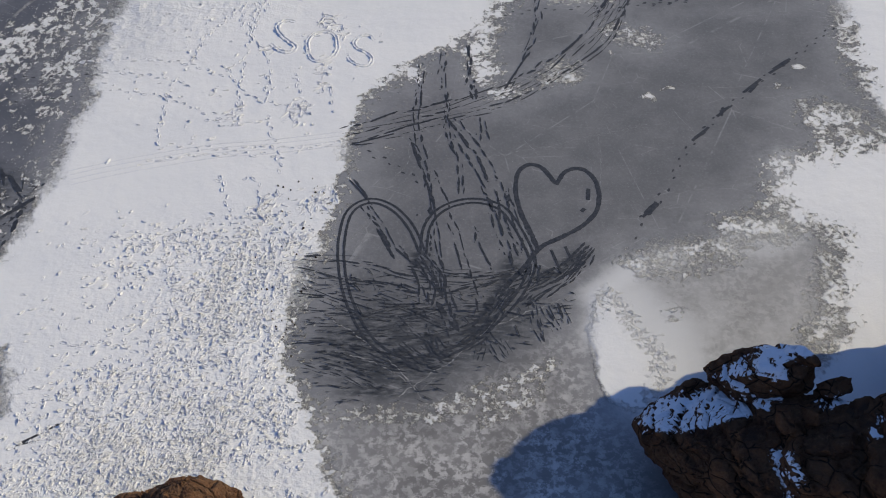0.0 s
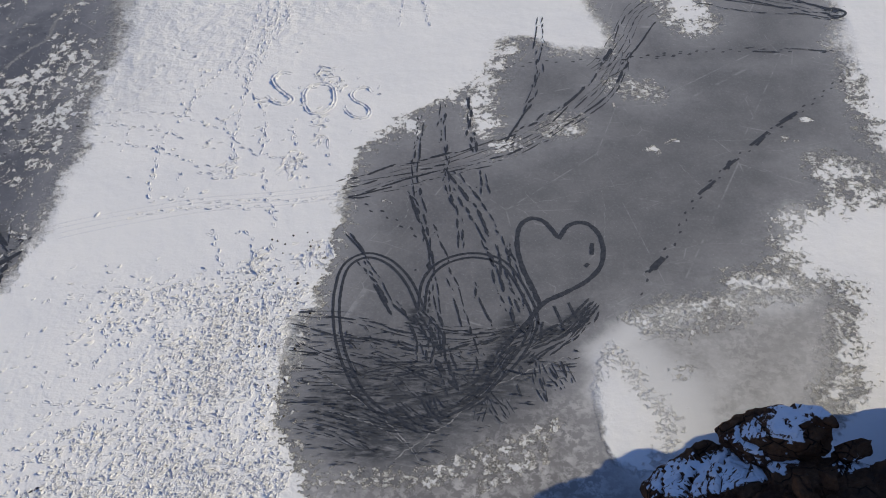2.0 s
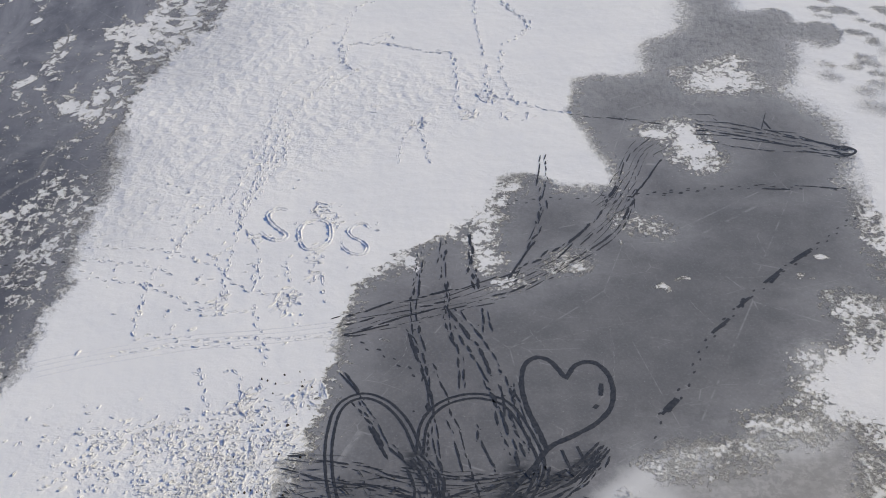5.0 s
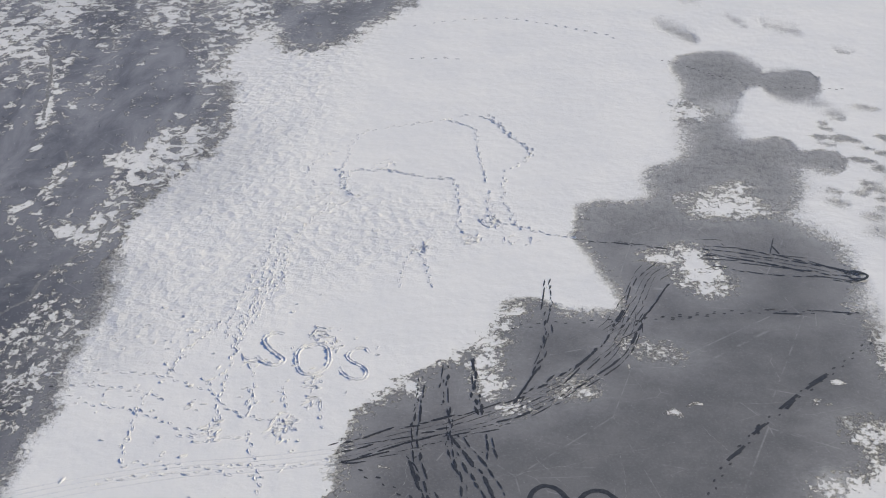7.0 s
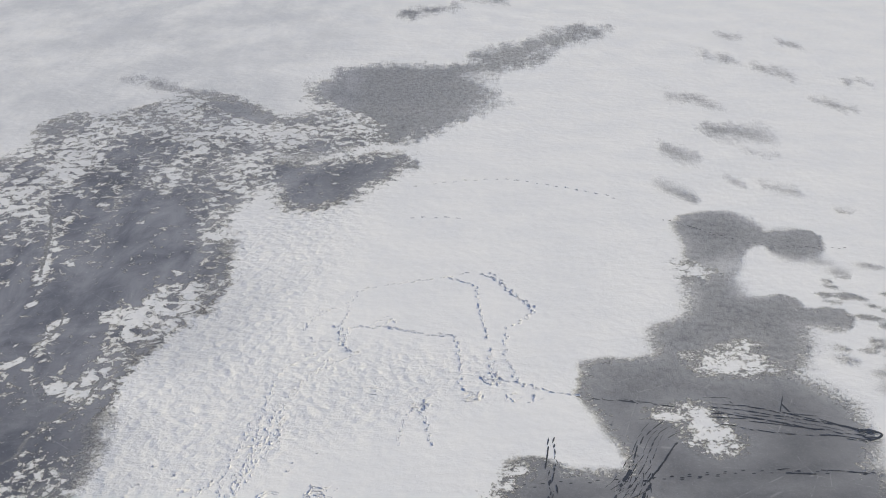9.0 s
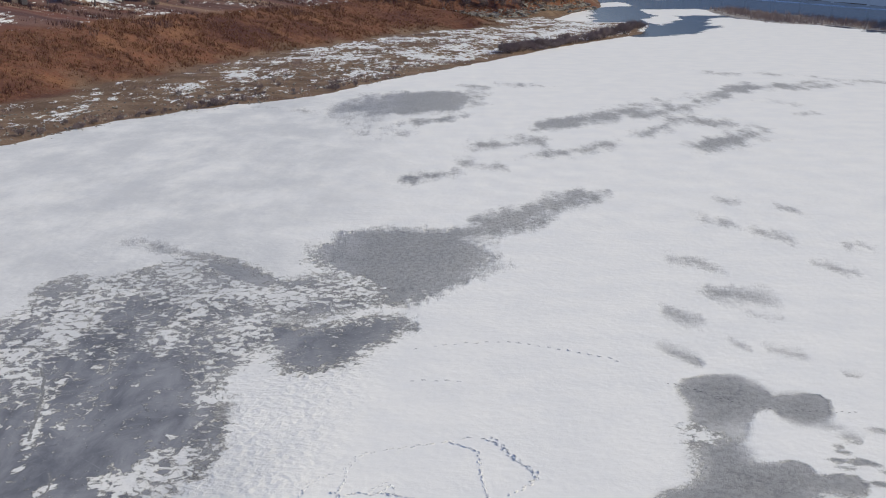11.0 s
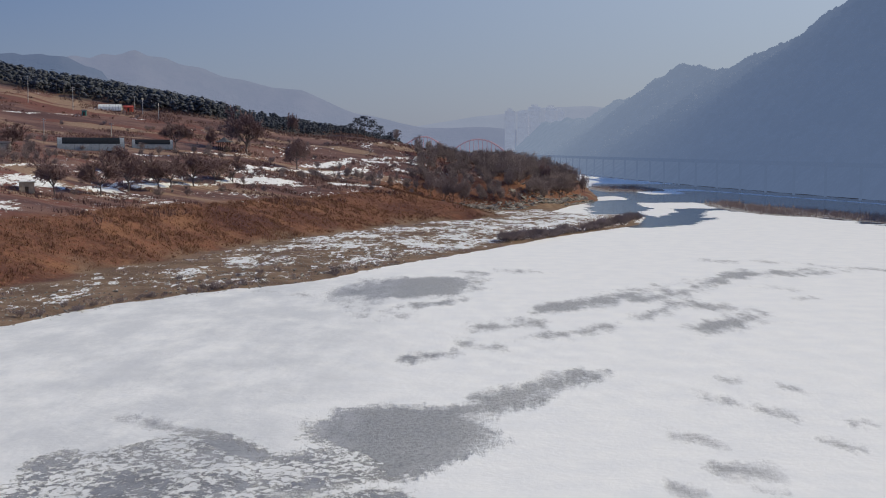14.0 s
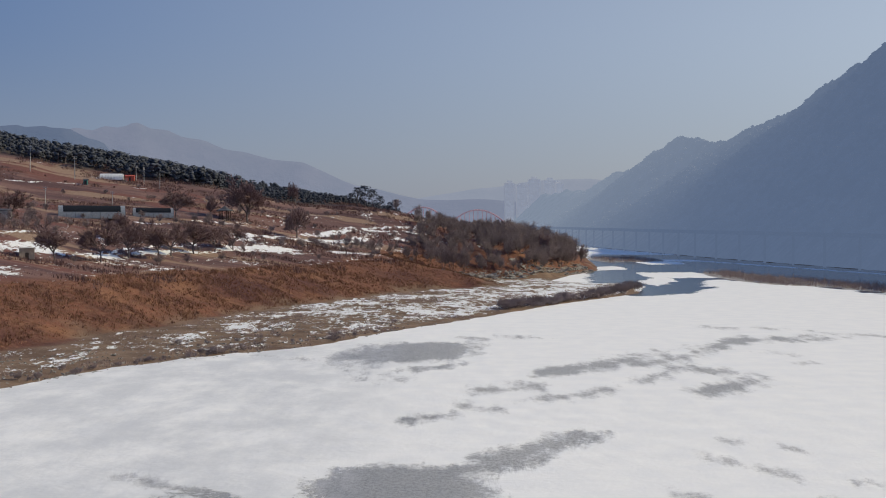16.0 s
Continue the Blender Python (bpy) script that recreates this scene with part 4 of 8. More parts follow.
def land_fields(px, py):
    d, near, e = land_place(px, py)
    wob = lattice(px, py, 9.0, 7) * 5 + lattice(px, py, 30.0, 8) * 5
    slope = soft(e + wob, -4, 4)
    field = soft(e + wob * 0.5 - 35, -5, 5)
    forest = soft(e + wob - np.interp(near, [300, 500, 700], [300, 275, 205]), -8, 8)
    forest = np.maximum(forest, soft(py - 676 + wob * 1.5, -12, 12) * soft(e, 110, 150))
    snow = 0.35 + 0.25 * soft(d, -2, 9) * (1 - soft(e, -8, 3)) * np.interp(near, [200, 240, 300, 360, 480], [1.0, 1.2, 1.6, 2.0, 2.1])
    snow = snow * (1 - 0.95 * soft(e + wob * 0.6, -4, 6)) + 0.40 * soft(e - 26, -5, 5) * (1 - 0.7 * forest) + 0.2 * soft(e - 26, -5, 5) * (1 - soft(e - 100, -10, 10))
    for row in SNOW_STRIPS + SNOW_TRACKS:
        snow = np.maximum(snow, 0.98 * soft(capsule(px, py, *row), -3.0, 2.0))
    return dict(slope=slope, field=field, forest=forest, snow=snow)


def drift_height(px, py):
    """Low wind-blown swells of snow on the far part of the river."""
    swell = lattice(px, py, 5.0, 61) * 0.06 + lattice(px, py * 0.6, 2.2, 62) * 0.04 + 0.05
    return np.maximum(swell, 0.0) * soft(py, 125, 160) * (1 - soft(py, 300, 420)) * soft(px + 0.15 * py, -60, -30)


river = sheet("river", lines(-420, 420, -30, 34, 0.4, 1.028), lines(-400, 2600, 20, 100, 0.4, 1.018),
              drift_height, river_fields, RIVER)
tagged(river, "frozen river with white snow and bare grey ice", "river", kind="structure")
ground = sheet("ground", lines(-2600, 2600, -170, 110, 2.2, 1.06), lines(-900, 4200, 190, 620, 2.2, 1.05), land_height, land_fields, LAND)
tagged(ground, "river bank of dry red-brown grass, sand and fields with patchy snow", "ground", kind="structure")

# ---- ridge on the far bank and the hills behind ----
CREST_Y = [-900, 300, 420, 523, 620, 800, 1100, 1400, 1600, 1740, 2000, 2200, 2400]
CREST_X = [420, 420, 415, 405, 405, 405, 402, 415, 365, 335, 315, 265, 205]
CREST_Z = [170, 165, 158, 146, 150, 168, 192, 165, 134, 150, 114, 94, 90]


def ridge_height(px, py):
    foot = np.interp(py, [p[1] for p in FAR_SHORE], [p[0] for p in FAR_SHORE])
    top, high = np.interp(py, CREST_Y, CREST_X), np.interp(py, CREST_Y, CREST_Z)
    t = (px - foot) / (top - foot)
    rise = np.where(t < 1, np.clip(t, -0.1, 1) ** 1.0 * high, high * (1 - np.clip((t - 1) * 0.35, 0, 0.8)))
    spur = lattice(px, py, 130.0, 21) * 9 + lattice(px, py, 45.0, 22) * 4 + lattice(px, py, 14.0, 23) * 2.0 + lattice(px, py, 7.0, 24) * 2.2
    return rise + spur * soft(t, 0.02, 0.4)


# the ridge's blue haze is its own emission, paler farther off
RIDGE_HAZE_GLOW = haze_glow_material("wooded_ridge_in_winter_air", (0.015, 0.02, 0.025), (0.075, 0.073, 0.072), (0.112, 0.157, 0.248), 0.06, (0.245, 0.295, 0.37))
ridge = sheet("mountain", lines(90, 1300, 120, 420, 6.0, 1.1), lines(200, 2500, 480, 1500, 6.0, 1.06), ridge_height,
              lambda px, py: dict(deep=soft(py, 900, 2200)), RIDGE_HAZE_GLOW)
tagged(ridge, "steep wooded mountain ridge, winter haze painted blue over it", "mountain", kind="structure")


def ridge_wood(count, seed):
    """Bare woods on the ridge: small rough crowns, closest together along the crest."""
    rng = np.random.RandomState(seed)
    ys = 480 + 1700 * rng.uniform(0, 1, count) ** 1.3
    foot, top = np.interp(ys, [p[1] for p in FAR_SHORE], [p[0] for p in FAR_SHORE]), np.interp(ys, CREST_Y, CREST_X)
    t = np.where(rng.uniform(0, 1, count) < 0.35, rng.normal(0.99, 0.03, count), rng.uniform(0.1, 1.0, count))
    xs = foot + (top - foot) * t
    zs, size = ridge_height(xs, ys), rng.uniform(1.6, 3.6, count)
    verts, faces = [], []
    for x, y, z, s in zip(xs, ys, zs, size):
        base = len(verts)
        verts += [(x, y, z + s * rng.uniform(0.8, 1.5)), (x, y, z - s * 0.5)]
        for k in range(5):
            a, r = k * 1.257, s * rng.uniform(0.6, 1.2)
            verts.append((x + r * math.cos(a), y + r * math.sin(a), z + s * rng.uniform(0.2, 0.9)))
        for k in range(5):
            p, q = base + 2 + k, base + 2 + (k + 1) % 5
            faces += [(base, p, q), (base + 1, q, p)]
    mesh = bpy.data.meshes.new("ridge_wood")
    mesh.from_pydata(verts, [], faces)
    # crowns carry the slope's painted haze, paler with distance
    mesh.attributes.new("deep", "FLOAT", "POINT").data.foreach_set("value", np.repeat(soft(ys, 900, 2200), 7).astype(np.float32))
    return tagged(meshed("ridge_wood", mesh, RIDGE_HAZE_GLOW), "bare winter woods covering the mountain ridge", "wood", kind="stuff")


ridge_wood(14000, 71)


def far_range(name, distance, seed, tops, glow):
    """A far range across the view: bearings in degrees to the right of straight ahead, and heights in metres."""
    # an even emission over the whole range paints its haze
    mat = haze_glow_material(name + "_air", (0.05, 0.06, 0.07), (0.07, 0.075, 0.085), glow, 0.01)
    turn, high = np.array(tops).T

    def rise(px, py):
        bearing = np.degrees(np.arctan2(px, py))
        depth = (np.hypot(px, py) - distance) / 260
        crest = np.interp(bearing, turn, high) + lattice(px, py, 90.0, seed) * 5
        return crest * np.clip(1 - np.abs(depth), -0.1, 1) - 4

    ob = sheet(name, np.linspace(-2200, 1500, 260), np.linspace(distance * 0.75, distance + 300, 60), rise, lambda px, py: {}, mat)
    return tagged(ob, "pale blue-grey mountain range, distant haze painted in", "mountain", kind="structure")


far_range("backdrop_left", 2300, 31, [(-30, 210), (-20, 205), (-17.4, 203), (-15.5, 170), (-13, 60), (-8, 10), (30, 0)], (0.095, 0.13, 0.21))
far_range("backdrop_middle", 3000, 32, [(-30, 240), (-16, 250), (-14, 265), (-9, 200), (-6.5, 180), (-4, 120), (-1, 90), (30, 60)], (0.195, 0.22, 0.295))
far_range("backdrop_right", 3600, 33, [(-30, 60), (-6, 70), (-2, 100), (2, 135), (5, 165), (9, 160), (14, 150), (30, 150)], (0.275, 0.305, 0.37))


# ---- rock outcrops at the near bank ----
def craggy(points, cuts, rough, seed, crack=0.0):
    """A rock: the hull of a few corners, cut fine and broken up with ridged noise and bedding."""
    bm = bmesh.new()
    for p in points:
        bm.verts.new(p)
    bmesh.ops.convex_hull(bm, input=bm.verts)
    bmesh.ops.delete(bm, geom=[v for v in bm.verts if not v.link_faces], context="VERTS")
    bmesh.ops.triangulate(bm, faces=bm.faces)
    for _ in range(cuts):
        longest = [e for e in bm.edges if e.calc_length() > 0.16]
        if not longest:
            break
        bmesh.ops.subdivide_edges(bm, edges=longest, cuts=1)
        bmesh.ops.triangulate(bm, faces=[f for f in bm.faces if len(f.verts) > 3])
        bmesh.ops.smooth_vert(bm, verts=bm.verts, factor=0.12, use_axis_x=True, use_axis_y=True, use_axis_z=True)
    bm.normal_update()
    shift = Vector((seed * 7.3, seed * 3.1, seed * 1.7))
    moves = []
    for v in bm.verts:
        q = v.co + shift
        big = noise.fractal(q * 0.3, 1.0, 2.0, 3) * 0.55
        fine = noise.fractal(q * 2.6, 0.8, 2.1, 5) * 0.26
        block, slot = 0.0, 0.0
        for scale, share in ((0.36, 0.85), (0.95, 0.28)):
            bent = q + noise.noise_vector(q * 0.9) * 0.35
            near, cell = noise.voronoi(Vector((bent.x * scale * 0.8, bent.y * scale, (bent.z + bent.x * 0.25) * scale * 2.3)))
            block += share * noise.cell(cell[0] * 7.1) * 0.9
            slot -= share * 0.55 * crack * max(0.0, 1 - (near[1] - near[0]) * 14)
        moves.append(v.normal * rough * (big + block + fine + slot))
    for v, m in zip(bm.verts, moves):
        v.co += m
    bm.normal_update()
    return bm


SNOWY_LEDGES = [(7.6, 26.2, 9.0, 26.0, 0.7), (9.0, 26.0, 11.2, 26.3, 1.0), (11.6, 27.2, 12.6, 26.8, 0.55), (13.4, 25.2, 14.4, 25.0, 0.3), (11.4, 23.2, 11.7, 21.6, 0.25), (14.6, 23.6, 16.5, 23.4, 0.5)]


def rock_part(name, bm, parent, snow, label="", material=ROCK):
    ob = part(name, bm, material, parent, label)
    mesh = ob.data
    px, py = (np.array([v.co[k] + parent.location[k] for v in mesh.vertices]) for k in (0, 1))
    lies = np.full(px.shape, 0.45)
    for row in SNOWY_LEDGES:
        lies = np.maximum(lies, 0.45 + 0.75 * soft(capsule(px, py, *row), -0.5, 0.4))
    mesh.attributes.new("snow", "FLOAT", "POINT").data.foreach_set("value", np.ascontiguousarray(lies * snow, np.float32))
    return ob


outcrop = tagged(new("rock_outcrop"), "brown cracked rock outcrop with patches of snow", "rock")
outcrop.location = (12, 24, 0)
O = Vector((12, 24, 0))
rock_part("rock_body", craggy([Vector(p) - O for p in (
    (6.9, 26.55, 2.3), (7.3, 25.5, 2.8), (8.75, 27.2, 3.2), (10.2, 27.6, 4.1), (13.4, 25.4, 5.0), (9.0, 24.4, 4.1), (11.2, 23.2, 5.0), (15.5, 22.4, 6.2),
    (9.8, 25.4, -0.6), (11.2, 22.0, -0.6), (12.5, 18.0, -0.6), (18, 17.0, -0.6), (18, 25, -0.6), (11.5, 26.8, -0.6), (12.6, 19.5, 4.6), (17.5, 20, 6.8), (17.5, 23.6, 6.2))], 7, 0.36, 1, 1.0), outcrop, 1.0)
rock_part("cap_block", craggy([Vector(p) - O for p in (
    (9.5, 27.8, 3.9), (10.4, 27.9, 4.6), (11.7, 27.3, 5.9), (12.8, 26.8, 6.3), (13.2, 26.2, 6.3), (12.5, 25.6, 5.8), (11.0, 26.2, 5.6), (10.0, 26.6, 4.6), (12.8, 25.8, 4.4), (10.6, 25.9, 3.8), (13.1, 26.8, 4.6))], 6, 0.26, 2, 0.9), outcrop, 0.9)
rock_part("knob", craggy([Vector(p) - O for p in (
    (13.0, 26.1, 5.3), (13.1, 25.3, 5.4), (13.8, 26.0, 6.0), (14.2, 25.6, 6.2), (14.3, 25.2, 5.7), (13.5, 25.0, 5.6), (14.1, 25.8, 5.2), (13.4, 25.6, 4.4))], 5, 0.16, 3, 0.6), outcrop, 0.8)
rock_part("shoulder", craggy([Vector(p) - O for p in (
    (13.0, 25.0, 4.8), (14.4, 24.9, 5.9), (15.6, 24.8, 6.7), (17.2, 24.4, 7.4), (18.5, 24.0, 8.0), (14.6, 22.4, 6.3), (16.5, 21.0, 7.2), (18.5, 20.5, 8.0), (19, 24.0, 4), (14, 21.6, 4.8))], 6, 0.28, 4, 0.9), outcrop, 0.7)
for k, (x, y, z, r) in enumerate(((11.6, 24.0, 5.6, 0.5), (12.5, 24.3, 5.8, 0.4))):
    turn = random.Random(k)
    rock_part("loose_stone", craggy([Vector((x + r * turn.uniform(-1, 1), y + r * turn.uniform(-1, 1), z + r * turn.uniform(-0.8, 0.8))) - O for _ in range(11)], 4, 0.08, 5 + k), outcrop, 0.4)
crag = tagged(new("rock_crag"), "tall brown rock crag on the near bank", "rock")
crag.location = (23, 24, 0)
O = Vector((23, 24, 0))
rock_part("crag_body", craggy([Vector(p) - O for p in (
    (17.6, 29.0, 11.7), (18.0, 30.4, 9.2), (18.3, 31.3, 7.9), (19.0, 31.4, 6.2), (19.4, 31.0, 4.5), (17.9, 27.0, 8.2), (18.5, 24, 8.6), (20.4, 28.4, 10.2), (27, 24, 14.5), (27, 30.8, 8),
    (18.6, 20, 8.5), (20, 15, 9), (28, 14, 13), (19.5, 32.3, -0.6), (19.4, 31.2, 2.2), (28, 34, -0.6), (18, 14, -0.6), (29, 12, -0.6), (30, 24, 14))], 5, 0.4, 6, 1.0), crag, 0.8)
low_rock = tagged(new("shore_rock"), "low orange-brown rock beside trodden snow", "rock")
low_rock.location = (-9.5, 22.0, 0)
O = Vector((-9.5, 22.0, 0))
rock_part("rock_body", craggy([Vector(p) - O for p in (
    (-14.0, 23.6, 0.4), (-12.6, 24.2, 0.9), (-11, 24.5, 1.2), (-10.4, 23.9, 2.4), (-9.2, 24.0, 2.7), (-8.2, 23.9, 2.2), (-7.6, 24.2, 1.6), (-6.9, 24.0, 0.9), (-6.2, 23.6, -0.4),
    (-13, 19, -0.5), (-5.5, 19, -0.5), (-8.5, 18, 4.0), (-11.5, 19, 3.0), (-10.5, 24.8, -0.4), (-7.5, 24.7, -0.4))], 6, 0.3, 9, 0.9), low_rock, 0.0, "", ORANGE_ROCK)


# ---- marks on ice and snow ----
def scraped_material():
    n = Net("scraped_dark_ice", spec=0.5)
    fac = n.noise(6.0, 7, 0.7)
    color = n.mix(n.step(fac, 0.35, 0.7), (0.03, 0.032, 0.036), (0.075, 0.077, 0.082))
    return n.done(color, n.blend(n.step(fac, 0.3, 0.7), 0.3, 0.5), fac, 0.006)


def trodden_material():
    n = Net("trodden_snow", 0.75)
    fac = n.noise(7.0, 5, 0.6)
    return n.done(n.mix(n.step(fac, 0.3, 0.75), (0.78, 0.79, 0.83), (0.86, 0.86, 0.87)), None, fac, 0.03)


SCRAPED, TRODDEN = scraped_material(), trodden_material()
marks = random.Random(7)
layer = [0]


def spline(points, step=0.12, shift=0.0):
    """Even samples (x, y, angle) along a smooth line through the points, moved sideways by shift."""
    p = [Vector(q) for q in points]
    p = [p[0] * 2 - p[1]] + p + [p[-1] * 2 - p[-2]]
    fine = []
    for a, b, c, d in zip(p, p[1:], p[2:], p[3:]):
        n = max(2, int((c - b).length / 0.08))
        for i in range(n):
            t = i / n
            fine.append(0.5 * ((2 * b) + (c - a) * t + (2 * a - 5 * b + 4 * c - d) * t * t + (3 * b - a - 3 * c + d) * t ** 3))
    fine.append(p[-2])
    rows, run, at = [], 0.0, 0.0
    for a, b in zip(fine, fine[1:]):
        seg = (b - a).length
        while seg > 0 and at <= run + seg:
            q, along = a.lerp(b, (at - run) / seg), math.atan2(b.y - a.y, b.x - a.x)
            rows.append((q.x - math.sin(along) * shift, q.y + math.cos(along) * shift, along))
            at += step
        run += seg
    return rows


def ice_track(points, width, shift=0.0, broken=0.0, name="ice_track"):
    """A dark line where feet or runners scraped the frost off; broken: share of it that is missing."""
    rows = spline(points, 0.07, shift)
    bm = bmesh.new()
    layer[0] = (layer[0] + 1) % 24
    z, i = 0.005 + layer[0] * 0.0007, 0
    while i < len(rows) - 1:
        if broken:
            i += int(marks.expovariate(1.0) * broken * 5)
            n = 4 + int(marks.expovariate(1.0) * (1.05 - broken) * 10)
        else:
            n = len(rows)
        loose = 1 if broken else 0
        dash, side, fat = rows[i:i + n], marks.gauss(0, 0.28) * width * loose, width * (marks.uniform(0.4, 1.05) if broken else 1.0)
        skew, last, left, right = marks.gauss(0, 0.03) * loose, None, fat * 0.5, fat * 0.5
        for k, (x, y, a) in enumerate(dash):
            taper = 1.0 if not broken else min(1.0, 0.3 + 0.25 * min(k, len(dash) - 1 - k))
            rough = (0.3, 1.6) if broken else (0.7, 1.3)
            left = left * 0.6 + fat * 0.5 * marks.uniform(*rough) * 0.4
            right = right * 0.6 + fat * 0.5 * marks.uniform(*rough) * 0.4
            s, c, o = math.sin(a), math.cos(a), side + skew * k * 0.25
            pair = [bm.verts.new((x - s * (o + left * taper), y + c * (o + left * taper), z)), bm.verts.new((x - s * (o - right * taper), y + c * (o - right * taper), z))]
            if last:
                bm.faces.new((last[0], last[1], pair[1], pair[0]))
            last = pair
        i += n
        if broken and marks.random() < 0.5 and i < len(rows):
            x, y, a = rows[i]
            r, o = width * marks.uniform(0.1, 0.22), marks.gauss(0, 0.8) * width
            ring = [bm.verts.new((x - math.sin(a) * o + r * math.cos(t) * marks.uniform(0.7, 1.6), y + math.cos(a) * o + r * math.sin(t) * marks.uniform(0.7, 1.6), z)) for t in (0, 1.2, 2.5, 3.8, 5.1)]
            bm.faces.new(ring)
    if not bm.faces:
        bm.free()
        return None
    label = {"drawn_heart": "dark heart outline scraped into frosted grey ice", "drawn_oval": "double dark arc scraped into frosted grey ice",
             "sled_line": "thin dark sled lines across bare grey ice"}.get(name, "dark scuffed trail scraped across bare grey ice")
    if broken:
        return tagged(part(name, bm, SCRAPED), label, "track", kind="stuff")
    return tagged(part(name, bm, SCRAPED), label, "track", group="tracks on the ice")


CRACK = plain_material("healed_ice_crack", (0.19, 0.19, 0.195), (0.36, 0.36, 0.36), 4.0, 0.6)


def ice_crack(points, wide=1.0):
    """A thin pale seam wandering through the ice."""
    rows, bm, last, drift = spline(points, 0.1), bmesh.new(), None, 0.0
    for x, y, a in rows:
        drift = drift * 0.85 + marks.gauss(0, 0.025)
        w = marks.uniform(0.004, 0.02) * wide
        pair = [bm.verts.new((x - math.sin(a) * (drift + s * w), y + math.cos(a) * (drift + s * w), 0.003)) for s in (1, -1)]
        if last:
            bm.faces.new((last[0], last[1], pair[1], pair[0]))
        last = pair
    return tagged(part("ice_crack", bm, CRACK), "thin pale healed crack in grey ice", "crack", group="cracks in the ice")


def pit(verts, faces, x, y, turn, length, width, rim, seg=9, skew=0.0):
    """One trodden print: a raised rim round a sunken oval floor."""
    base, face = len(verts), marks.uniform(0, 6.283)
    for r, h in ((1.42, -0.004), (1.0, rim), (0.82, rim * 0.2), (0.5, 0.004)):
        for k in range(seg):
            a = 2 * math.pi * k / seg
            u, v = math.cos(a) * length * 0.5 * r, math.sin(a) * width * 0.5 * r
            wob = marks.uniform(0.72, 1.28)
            verts.append((x + (u * math.cos(turn) - v * math.sin(turn)) * wob, y + (u * math.sin(turn) + v * math.cos(turn)) * wob,
                          h * marks.uniform(0.7, 1.3) * (0.4 + 0.8 * max(0.0, math.cos(a - face))) if h > 0.01 else h))
    for ring in range(3):
        for k in range(seg):
            a, b = base + ring * seg + k, base + ring * seg + (k + 1) % seg
            faces.append((a, b, b + seg, a + seg))
    faces.append(tuple(base + 3 * seg + k for k in range(seg)))


def joined(name, verts, faces, material, smooth=True):
    mesh = bpy.data.meshes.new(name)
    mesh.from_pydata(verts, [], faces)
    return meshed(name, mesh, material, smooth=smooth)


def footprints(points, on_ice=False, small=False):
    """A walker's trail: left and right prints in turn."""
    rows = spline(points, 0.46 if not small else 0.9)
    if on_ice:
        bm = bmesh.new()
        for k, (x, y, a) in enumerate(rows):
            if marks.random() < 0.12:
                continue
            off, turn = (0.11 if k % 2 else -0.11) + marks.uniform(-0.05, 0.05), a + marks.uniform(-0.25, 0.25)
            x, y = x - math.sin(a) * off, y + math.cos(a) * off
            size = marks.uniform(0.75, 1.1)
            ring = []
            for i in range(8):
                b = 2 * math.pi * i / 8
                u, v = math.cos(b) * 0.13 * size * marks.uniform(0.8, 1.1), math.sin(b) * 0.06 * size
                ring.append(bm.verts.new((x + u * math.cos(turn) - v * math.sin(turn), y + u * math.sin(turn) + v * math.cos(turn), 0.006)))
            bm.faces.new(ring)
        return tagged(part("footprint_trail", bm, SCRAPED), "dark footprints walked across bare grey ice", "footprints", kind="stuff")
    verts, faces = [], []
    for k, (x, y, a) in enumerate(rows):
        if marks.random() < 0.07:
            continue
        off, grow = (0.07 if k % 2 else -0.07) + marks.uniform(-0.06, 0.06), 1.12 if y > 57 else 1.0
        pit(verts, faces, x - math.sin(a) * off, y + math.cos(a) * off, a + marks.uniform(-0.3, 0.3),
            marks.uniform(0.24, 0.36) * grow, marks.uniform(0.1, 0.14) * grow, marks.uniform(0.04, 0.07) * grow)
    return tagged(joined("footprint_trail", verts, faces, TRODDEN), "trail of footprints pressed into white snow", "footprints", kind="stuff")


def groove(points, shift=0.0, depth=0.06, width=0.2, name="sled_groove"):
    """A line trodden into the snow: a low floor between two raised lips."""
    rows = spline(points, 0.10, shift)
    verts, faces = [], []
    section = ((-1.6, -0.004), (-0.95, 0.9), (-0.5, 0.25), (0.0, 0.05), (0.5, 0.25), (0.95, 0.8), (1.6, -0.004))
    for i, (x, y, a) in enumerate(rows):
        end = min(1.0, 0.2 + 0.25 * min(i, len(rows) - 1 - i))
        for u, h in section:
            w = u * width * 0.5 * marks.uniform(0.72, 1.3)
            verts.append((x - math.sin(a) * w, y + math.cos(a) * w, max(h * depth * end * marks.uniform(0.25, 1.5), 0.004) if h > 0 else h))
        if i:
            b = (i - 1) * 7
            faces += [(b + k, b + 7 + k, b + 8 + k, b + 1 + k) for k in range(6)]
    label = "letter trodden deep into white snow" if name == "snow_letter" else "thin sled groove pressed into white snow"
    return tagged(joined(name, verts, faces, TRODDEN), label, "track", group="lines in the snow")


def stirred_snow(x, y, reach, count):
    """A heap of kicked-up snow clods."""
    verts, faces = [], []
    for _ in range(count // 2):
        r, a = reach * math.sqrt(marks.random()), marks.uniform(0, 6.28)
        pit(verts, faces, x + r * math.cos(a) * 1.2, y + r * math.sin(a) * 1.6, marks.gauss(1.0, 0.7), marks.uniform(0.15, 0.75), marks.uniform(0.06, 0.15), marks.uniform(0.03, 0.09), 7)
    return tagged(joined("stirred_snow", verts, faces, TRODDEN), "patch of kicked-up snow clods and prints", "snow", kind="stuff")
